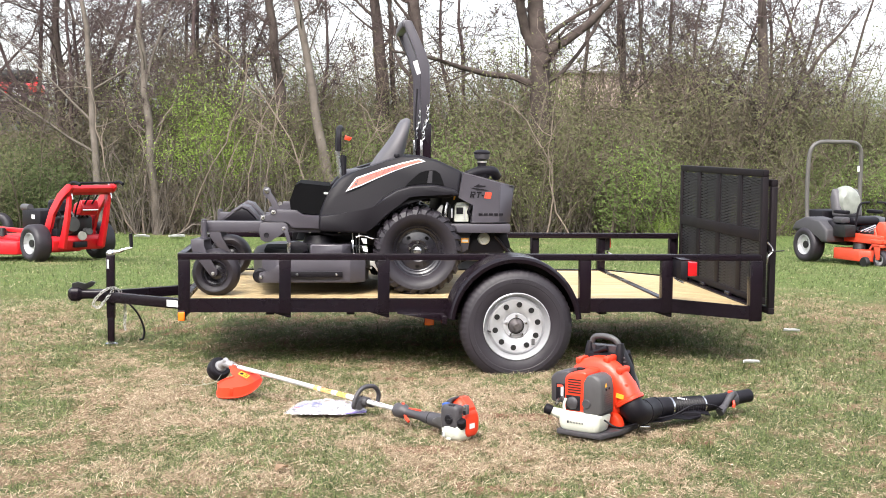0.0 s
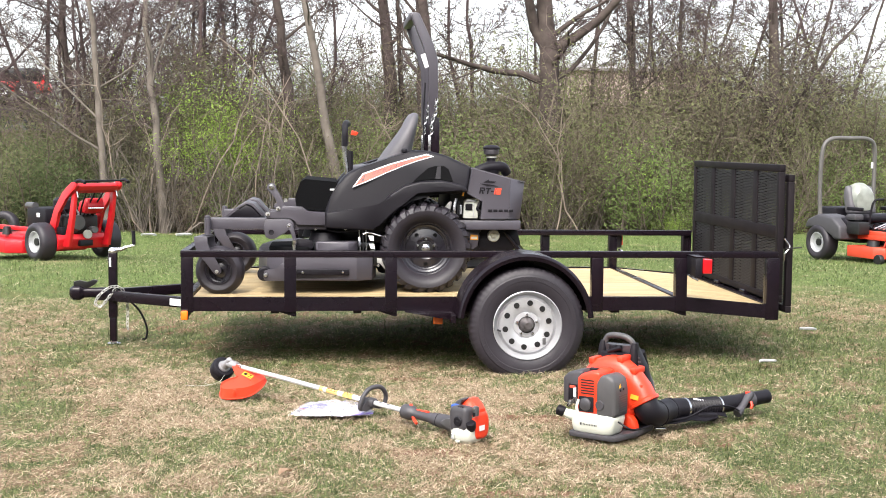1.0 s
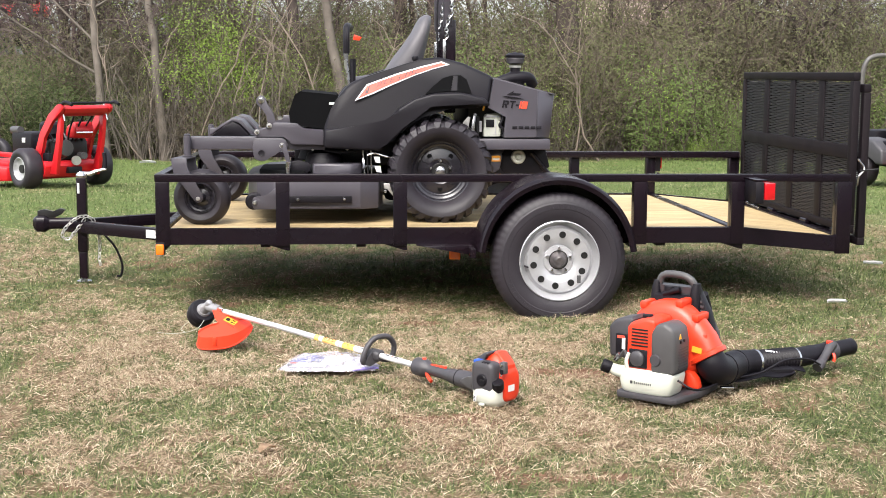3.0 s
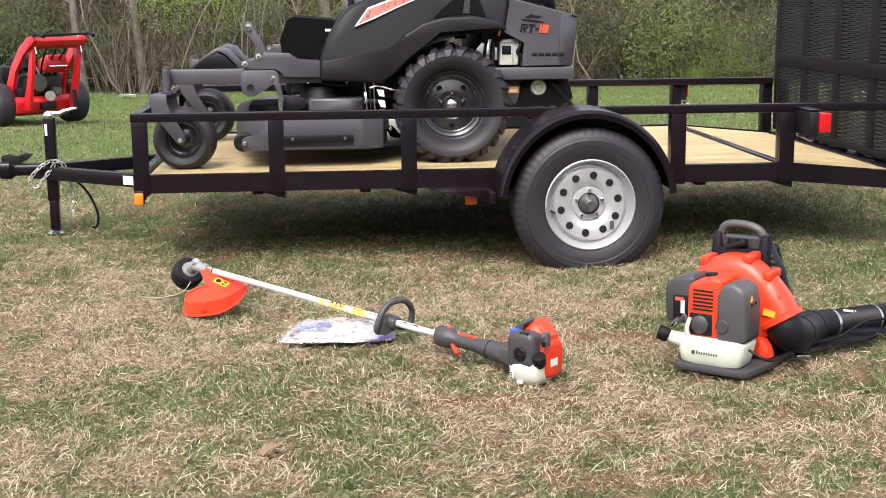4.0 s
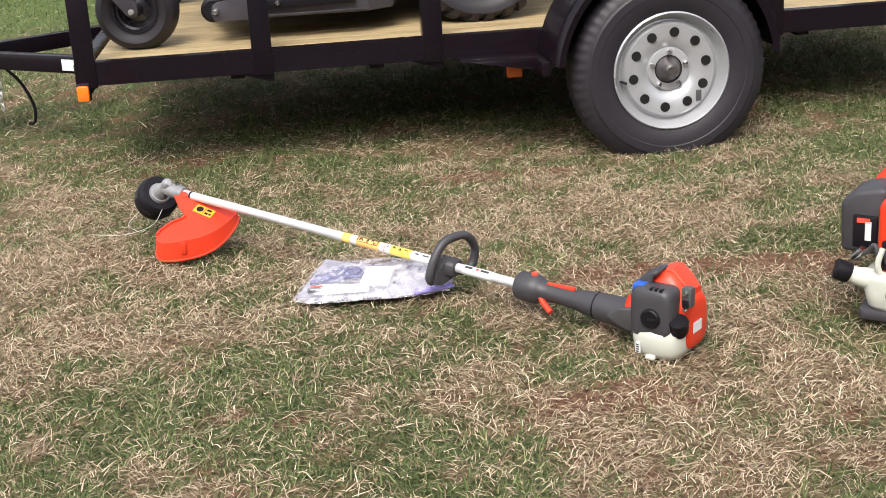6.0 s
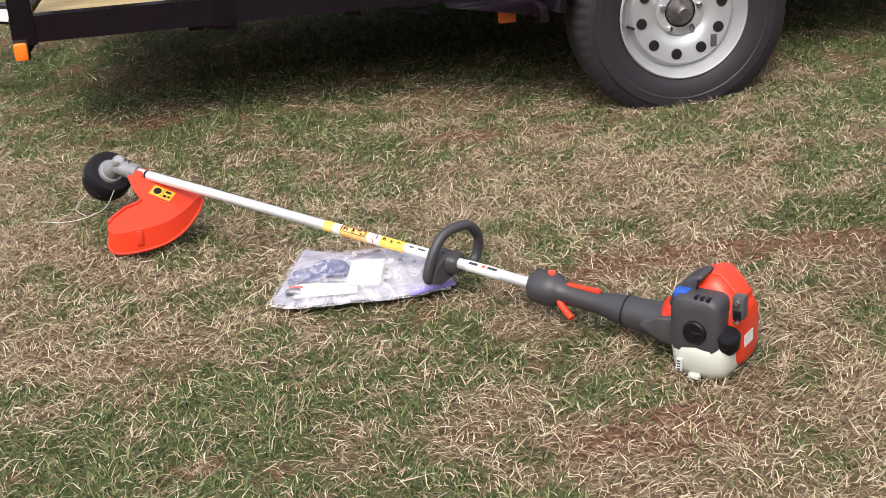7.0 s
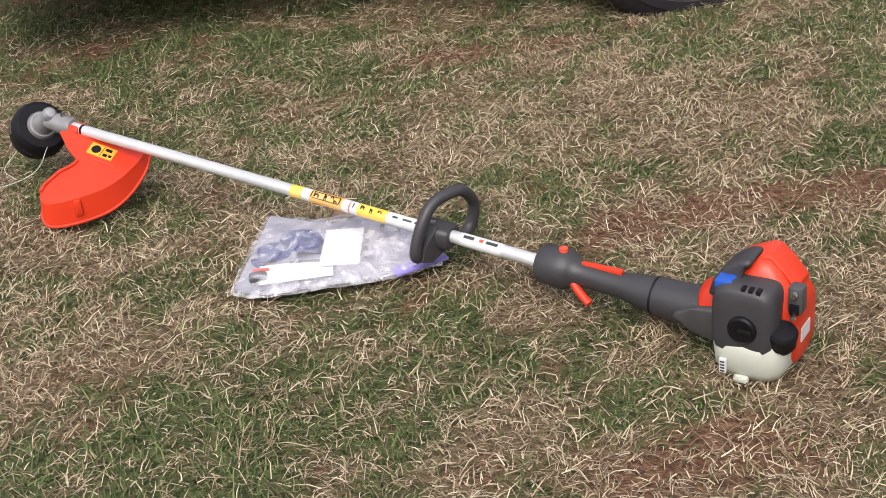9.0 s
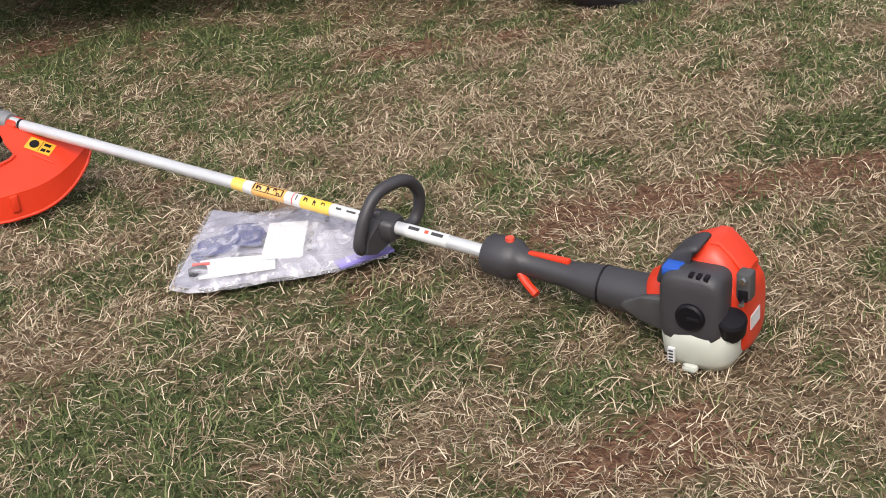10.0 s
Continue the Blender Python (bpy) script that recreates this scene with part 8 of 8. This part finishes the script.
def stand_tree(seed, base, top, rad, bark, label, limbs=12, low=0.22, reach=0.33, wander=0.13, kids=(0, 7, 6, 4), forks=(), arm=0.36):
    """One tree by itself: a trunk through base and top that goes on above it, crooked rising limbs and twigs."""
    r = random.Random(seed)
    x, y, z = base
    t = thing("tree", (x, y, z), label, "tree", "trees of the wood")
    levels, tips = [Sticks(), Sticks(), Sticks()], []
    axis = Vector(top) - Vector(base)
    full, n = axis * 1.55, 12
    pts, rr = [], []
    for i in range(n + 1):
        f = i / n
        sway = Vector((r.gauss(0, 0.02), r.gauss(0, 0.02), 0)) * (0.5 + 2 * f) * min(1.0, 3 * f)
        pts.append(Vector((0, 0, -0.25)) * (1 - f) + full * f + sway)
        rr.append(rad * (1.25 - 0.25 * min(1, 8 * f)) * (1 - 0.72 * f))
    levels[0].bar(pts, rr, 10)
    for f, dx, dz, k in forks:
        i = min(n - 1, int(f * n))
        grow(levels, tips, r, pts[i].copy(), Vector((dx, r.uniform(-0.2, 0.2), dz)).normalized(), full.length * 0.5, rr[i] * k, 1, 0.16, 0.05, low, kids)
    for k in range(limbs):
        f = low + (0.97 - low) * (k + r.random()) / limbs
        i = min(n - 1, int(f * n))
        q = pts[i].lerp(pts[i + 1], f * n - i)
        a = r.uniform(0, 2 * math.pi)
        up = r.uniform(0.25, 1.1)
        d = Vector((math.cos(a), 0.7 * math.sin(a), up)).normalized()
        grow(levels, tips, r, q, d, full.length * reach * r.uniform(0.6, 1.15) * (1.15 - 0.5 * f), rr[i] * arm * r.uniform(0.6, 1.2), 1, wander, 0.05, low, kids)
    for name, st, mat in zip(("trunk", "branchwork", "crown"), levels, (bark, bark, TWIG)):
        o = new(name, st.mesh(name, mat))
        o.parent = t
    return t


def make_bush(seed, height, width, stems, leaf_mat, per, label, leaf=0.034, loose=0.2, leaf_from=0.0, stem_mat=None):
    r = random.Random(seed)
    t = thing("bush", (0, 0, 0), label, "bush", "undergrowth of the wood")
    st, spots = Sticks(), []
    for k in range(stems):
        a, q = r.uniform(0, 6.283), r.uniform(0, 1) ** 0.6
        p = Vector((math.cos(a) * q * width * 0.55, math.sin(a) * q * width * 0.4, -0.1))
        d = Vector((math.cos(a) * 0.35 * q + r.gauss(0, 0.15), math.sin(a) * 0.3 * q + r.gauss(0, 0.15), 1)).normalized()
        h = height * r.uniform(0.45, 1.05)
        pts, n = [p.copy()], 6
        for i in range(n):
            d = (d + Vector((r.gauss(0, 0.13), r.gauss(0, 0.13), -0.03))).normalized()
            p = p + d * (h / n)
            pts.append(p.copy())
            for j in range(2):
                e = (d + Vector((r.gauss(0, 0.7), r.gauss(0, 0.7), r.gauss(0.1, 0.4)))).normalized()
                ln = h * r.uniform(0.12, 0.3)
                q1 = p + e * ln * 0.5
                q2 = q1 + (e + Vector((r.gauss(0, 0.3), r.gauss(0, 0.3), r.gauss(0, 0.3)))).normalized() * ln * 0.5
                st.bar([p, q1, q2], [0.005, 0.004, 0.0025], 2)
                spots += [tuple(q1), tuple(q2)]
            spots.append(tuple(p))
        st.bar(pts, [0.014 * (1 - 0.7 * i / n) + 0.003 for i in range(n + 1)], 4)
    o = new("stem_tangle", st.mesh("stem_tangle", stem_mat or STEM))
    o.parent = t
    if per:
        spots = [q for q in spots if q[2] > leaf_from * height]
        o = new("foliage", leaves_mesh("foliage", spots, loose, per, leaf, leaf_mat, np.random.RandomState(seed)))
        o.parent = t
    return t


def sapling(seed, x, y, tip_x, tip_z, bow, rad=0.02):
    """A thin pale stem that arches from the ground to its tip, with a few side shoots."""
    r = random.Random(seed)
    z = float(ground_z(x, y))
    t = thing("sapling", (x, y, z), "thin pale bare sapling arching out of the thicket", "sapling", "saplings of the thicket")
    a, b = Vector((0, 0, -0.1)), Vector((tip_x - x, r.uniform(-0.3, 0.1), tip_z - z))
    side = Vector((-(b - a).z, 0, (b - a).x)).normalized()
    n = 9
    line = []
    for k in range(n + 1):
        f = k / n
        line.append(a.lerp(b, f) + side * bow * 4 * f * (1 - f) * b.length + Vector((r.gauss(0, 0.04), r.gauss(0, 0.03), r.gauss(0, 0.035))))
    stem, shoots = Sticks(), []
    stem.bar(line, [rad * (1 - 0.62 * k / n) for k in range(n + 1)], 6)
    for k in range(7):
        i = r.randrange(3, n)
        d = (line[i + 1] - line[i]).normalized()
        e = (d + Vector((r.gauss(0, 0.6), r.gauss(0, 0.4), r.gauss(0.15, 0.4)))).normalized()
        ln = r.uniform(0.3, 0.8)
        p = [line[i]]
        for j in range(3):
            e = (e + Vector((r.gauss(0, 0.2), r.gauss(0, 0.2), r.gauss(0, 0.2)))).normalized()
            p.append(p[-1] + e * ln / 3)
        shoot = Sticks()
        shoot.bar(p, [rad * 0.5, rad * 0.4, rad * 0.3, rad * 0.2], 4)
        shoots.append(shoot)
    for name, st in [("stem", stem)] + [("side_shoot", shoot) for shoot in shoots]:
        o = new(name, st.mesh(name, SAPLING_BARK))
        o.parent = t
    return t


def plant(proto, x, y, turn, size=1.0, tilt=0.0):
    o = copy_thing(proto, pose(x, y, float(ground_z(x, y)), 0, tilt, turn))
    o.scale = (size, size, size)
    return o


def plant_wood():
    r = random.Random(77)
    # trees that stand out along the edge: seed, foot x, y, a second point of the trunk x, z, thickness, bark, limbs, lowest limb, reach, forks
    pale, grey, many = "bare tree with a slim pale trunk", "bare grey-brown tree with crooked limbs", "thin bare tree with many fine twigs"
    for seed, x, y, tx, tz, rad, bark, label, limbs, low, reach, forks in (
            (101, -5.78, 20.0, -6.15, 4.28, 0.092, PALE_BARK, pale, 11, 0.3, 0.24, ((0.3, -1, 0.75, 0.42), (0.36, -0.7, 1.1, 0.4), (0.45, 0.8, 0.5, 0.35))),
            (102, -4.62, 20.0, -5.04, 4.30, 0.1, PALE_BARK, pale, 14, 0.24, 0.26, ((0.42, 0.35, 1, 0.5),)),
            (103, -0.82, 21.0, -1.78, 4.48, 0.135, PALE_BARK, pale, 11, 0.34, 0.26, ()),
            (104, -1.85, 22.3, -2.42, 4.60, 0.17, BARK, grey, 12, 0.36, 0.28, ()),
            (105, 0.36, 23.0, 0.04, 4.73, 0.22, BARK, grey, 8, 0.45, 0.22, ()),
            (106, 0.62, 23.2, 0.34, 4.76, 0.085, BARK, many, 9, 0.4, 0.22, ()),
            (107, 1.03, 22.0, 0.86, 4.64, 0.26, BARK, grey, 12, 0.42, 0.3, ()),
            (108, 4.02, 22.0, 3.56, 4.70, 0.35, BARK, "old bare tree with a thick forking trunk", 10, 0.42, 0.36, ((0.53, -0.95, 0.7, 0.62), (0.52, 0.9, 0.75, 0.6), (0.49, -1.6, 0.22, 0.36), (0.44, 1.5, 0.8, 0.26))),
            (109, 6.33, 24.0, 6.01, 4.96, 0.12, BARK, grey, 13, 0.36, 0.3, ((0.4, 0.5, 1, 0.6),)),
            (110, 9.12, 22.5, 9.10, 4.86, 0.19, BARK, "bare brown tree wrapped in dry vines", 16, 0.2, 0.2, ((0.3, 0.3, 1, 0.5),)),
            (111, 7.20, 24.5, 6.58, 5.03, 0.06, BARK, many, 12, 0.38, 0.26, ()), (112, 7.55, 24.6, 7.44, 5.04, 0.07, BARK, many, 12, 0.36, 0.26, ()),
            (113, 7.5, 24.3, 8.16, 5.06, 0.055, BARK, many, 12, 0.36, 0.24, ()), (114, 7.6, 24.7, 8.81, 5.07, 0.05, BARK, many, 12, 0.36, 0.24, ()),
            (115, 9.9, 24.0, 11.01, 5.06, 0.06, BARK, many, 12, 0.34, 0.24, ()), (116, 10.9, 24.0, 12.39, 5.09, 0.055, BARK, many, 12, 0.34, 0.26, ()),
            (117, -7.25, 24.0, -7.5, 4.68, 0.14, BARK, grey, 16, 0.22, 0.32, ((0.3, 0.4, 1, 0.6),)),
            (119, -6.8, 23.0, -7.04, 4.59, 0.06, TWIG, many, 16, 0.22, 0.26, ()), (120, -4.6, 24.0, -4.25, 4.76, 0.08, TWIG, many, 10, 0.3, 0.26, ()),
            (124, -9.7, 27.0, -9.9, 5.0, 0.09, TWIG, many, 17, 0.34, 0.3, ((0.4, 0.5, 1, 0.6),)), (125, -8.75, 27.4, -8.5, 5.0, 0.08, TWIG, many, 17, 0.36, 0.3, ()),
            (121, -3.6, 25.0, -3.87, 4.87, 0.08, TWIG, many, 9, 0.3, 0.24, ()), (122, 2.5, 25.5, 2.2, 5.0, 0.07, TWIG, many, 8, 0.34, 0.24, ()), (123, 5.1, 25.0, 5.5, 5.0, 0.075, BARK, many, 9, 0.36, 0.24, ())):
        z = float(ground_z(x, y))
        stand_tree(seed, (x, y, z), (tx, y, tz), rad, bark, label, limbs, low, reach, forks=forks, arm=0.2 if bark == PALE_BARK else 0.34)
    kinds = [make_tree(14, 6.5, 0.06, 0.1, TWIG, many, 0.09, 0.05, 0.15), make_tree(15, 5.5, 0.045, -0.12, TWIG, "small leaning bare sapling with twigs", 0.1, 0.04, 0.15),
             make_tree(17, 6.2, 0.07, 0.05, TWIG, "bare tree with a haze of fine twigs", 0.09, 0.03, 0.12, (14, 7, 5, 4))]
    for k in range(14):
        x = -13.0 + 27.0 * (k + r.random()) / 10 if k < 10 else r.uniform(-6, -1)
        plant(kinds[r.choice((0, 2, 1, 2))], x, r.uniform(25.0, 32), r.uniform(0, 360), r.uniform(0.85, 1.15), r.uniform(-7, 7))
    for x, y, k, s, tilt in ((-6.3, 25.0, 2, 1.0, 3), (-6.8, 25.4, 2, 1.0, -4), (-7.5, 26.4, 2, 1.1, 2), (-4.9, 26.2, 0, 1.1, 5), (8.5, 25.2, 2, 1.0, 2), (9.6, 25.6, 2, 0.95, -2)):
        plant(kinds[k], x, y, r.uniform(0, 360), s, tilt)
    bushes = [make_bush(31, 2.7, 1.8, 22, OLIVE_LEAVES, 9, "olive green tangled leafy bush"), make_bush(32, 3.0, 1.9, 26, BROWN_LEAVES, 7, "brown twiggy undergrowth bush"), make_bush(33, 1.5, 1.7, 20, FRESH_LEAVES, 8, "low bush with light green leaves"),
              make_bush(34, 3.6, 1.0, 16, FRESH_LEAVES, 20, "tall sapling with fresh light green leaves", 0.03, 0.17, 0.36), make_bush(35, 2.6, 1.2, 26, TWIG, 0, "bare tangle of thin tan stems", stem_mat=PALE_BARK), make_bush(36, 4.0, 1.7, 36, CEDAR_LEAVES, 10, "dense dull brown-green cedar bush", 0.044),
              make_bush(37, 1.9, 2.0, 26, DEEP_LEAVES, 12, "dense dark green low bush", 0.036), make_bush(38, 2.3, 2.0, 16, FRESH_LEAVES, 3, "thin bush with scattered yellow-green leaves", 0.034, 0.14, 0.3),
              make_bush(39, 2.2, 1.9, 16, SOFT_LEAVES, 10, "leafy bush with soft mid-green leaves", 0.042)]
    # which bushes grow along the edge of the wood, from x on
    stretches = ((-12.5, (6, 6, 0)), (-6.4, (1, 0, 6)), (-4.6, (1, 0, 1)), (-2.4, (0, 0, 1)), (0.5, (0, 0, 1)), (3.2, (0, 1, 0)), (5.0, (0, 7, 0, 1)), (8.5, (1, 0, 0)), (11.0, (0, 0, 6)))
    for row, (y, n, s0, s1) in enumerate(((20.9, 19, 0.65, 1.0), (22.2, 19, 0.95, 1.25), (23.8, 17, 1.05, 1.4), (26.5, 9, 1.0, 1.3))):
        for k in range(n):
            x = -12.0 + 27.0 * (k + r.uniform(0.1, 0.9)) / n
            pick = [c for x0, c in stretches if x > x0 - 0.6][-1]
            if row > 1 and -9.6 < x < -7.4:
                continue
            plant(bushes[r.choice(pick)], x, y + r.uniform(-0.5, 0.5), r.uniform(0, 360), r.uniform(s0, s1) * (0.8 if x < -7.2 and row else 1.16 if x > 2 and row else 1.0))
    for x, y, k, s in ((-5.7, 22.6, 5, 0.95), (-5.1, 22.8, 5, 1.0), (-4.6, 22.9, 5, 0.9), (-6.4, 23.4, 1, 1.1), (-3.9, 22.9, 1, 1.15), (-1.5, 23.0, 0, 1.2), (-0.2, 23.4, 0, 1.15), (1.6, 24.0, 0, 1.25), (3.2, 24.0, 1, 1.25), (4.9, 23.0, 0, 1.2), (10.3, 22.8, 0, 1.15), (11.4, 23.0, 0, 1.2), (-6.9, 21.0, 6, 1.0), (-8.6, 22.6, 6, 1.0), (-9.4, 22.9, 6, 1.05), (-7.9, 23.4, 6, 0.95), (6.2, 23.0, 0, 1.25), (7.4, 23.2, 1, 1.25), (5.2, 24.4, 1, 1.3), (-7.9, 21.2, 6, 0.95), (-3.4, 24.3, 5, 0.85), (-2.2, 23.2, 5, 0.75), (8.3, 23.5, 5, 1.0), (8.9, 23.3, 5, 1.1), (9.6, 23.6, 5, 0.95), (3.6, 21.2, 0, 1.05), (4.4, 21.3, 0, 1.0), (3.9, 21.5, 1, 1.1), (12.5, 23.0, 0, 1.0), (2.9, 23.6, 5, 0.6), (4.8, 24.2, 5, 0.6), (5.9, 24.0, 1, 0.9), (6.9, 24.4, 5, 0.6),
                       (7.8, 26.2, 5, 0.8), (11.2, 25.5, 5, 0.6), (12.4, 26.3, 5, 0.65)):
        plant(bushes[k], x, y, r.uniform(0, 360), s)
    for x, y, s in ((-3.95, 20.9, 0.95), (-3.5, 21.2, 1.0), (-3.1, 21.3, 0.9), (-0.8, 22.5, 0.75), (1.9, 22.8, 0.78), (2.5, 23.1, 0.76)):
        plant(bushes[3], x, y, r.uniform(0, 360), s)
    for x, y, s in ((5.0, 20.7, 0.95), (5.7, 21.0, 1.0), (1.5, 21.4, 1.05), (2.1, 21.6, 1.15), (1.0, 21.2, 0.9), (6.9, 20.4, 0.62), (7.5, 20.3, 0.6), (10.4, 20.6, 0.85), (11.4, 20.8, 0.9), (12.4, 20.6, 0.9), (-0.3, 21.5, 1.0), (-3.4, 20.8, 0.75)):
        plant(bushes[8], x, y, r.uniform(0, 360), s)
    for x, y, s in ((2.8, 21.9, 0.68), (6.6, 22.0, 0.66), (7.3, 22.0, 0.7)):
        plant(bushes[5], x, y, r.uniform(0, 360), s)
    for x, y, s in ((6.0, 20.0, 0.35), (6.3, 20.1, 0.3), (8.6, 20.2, 0.5)):
        plant(bushes[2], x, y, r.uniform(0, 360), s)
    for x, y, s in ((5.4, 20.5, 0.85), (6.4, 20.6, 0.9), (7.2, 20.5, 0.8), (3.0, 20.6, 0.7), (-1.4, 20.7, 0.7), (10.6, 20.6, 0.75)):
        plant(bushes[7], x, y, r.uniform(0, 360), s)
    for x, y, s in ((-5.2, 20.3, 0.95), (-4.9, 20.0, 0.8), (-2.3, 20.1, 0.85), (-2.0, 20.3, 0.7), (-4.1, 20.2, 0.7), (3.4, 20.3, 0.55), (4.3, 20.5, 0.6), (0.9, 20.2, 0.6), (7.9, 20.2, 0.7), (-3.3, 20.0, 0.8)):
        plant(bushes[4], x, y, r.uniform(0, 360), s)
    for seed, x, tip_x, tip_z, bow in ((201, -4.3, -2.68, 3.1, -0.04), (202, -2.75, -1.75, 3.15, 0.1), (203, -1.2, -3.5, 3.55, -0.08), (204, -2.9, -2.2, 2.5, -0.06), (205, -2.1, -2.45, 2.3, 0.05), (206, -5.0, -5.9, 2.9, 0.07), (207, -4.55, -5.5, 2.5, -0.05),
                                      (208, 3.55, 2.35, 2.45, -0.2), (209, 4.05, 3.7, 2.3, 0.1), (211, 6.4, 6.1, 1.9, 0.08), (212, 0.55, -0.55, 2.35, -0.09), (214, -0.75, 0.15, 1.9, 0.12), (217, -1.9, -2.7, 2.1, -0.1), (218, -3.3, -2.6, 1.9, 0.12), (219, -4.9, -4.3, 2.2, 0.1)):
        sapling(seed, x, 19.75 + 0.4 * r.random(), tip_x, tip_z, bow, r.uniform(0.013, 0.021))
    for proto in kinds + bushes:
        # the first of each kind stands deeper in the wood
        x, y = r.uniform(-10, 12), r.uniform(27, 31)
        proto.location = (x, y, float(ground_z(x, y)))


plant_wood()


def lay_branch(x, y, turn, size):
    z = float(ground_z(x, y))
    t = thing("fallen_branch", (x, y, z), "thin pale fallen branch at the wood's edge", "branch")
    r = random.Random(5)
    line = [Vector((x, y, z)) + Vector((math.cos(turn) * size * k / 6, math.sin(turn) * size * k / 6, 0.06 + 0.09 * k + r.gauss(0, 0.03))) for k in range(7)]
    part("stick", tube(line, [0.022, 0.02, 0.018, 0.016, 0.013, 0.01, 0.006], 6), PALE_BARK, t)
    part("side_stick", tube([line[3], line[3] + Vector((0.15, 0, 0.2)), line[3] + Vector((0.2, 0, 0.4))], [0.01, 0.008, 0.004], 5), PALE_BARK, t)
    return t


lay_branch(-4.2, 19.0, 0.1, 1.1)
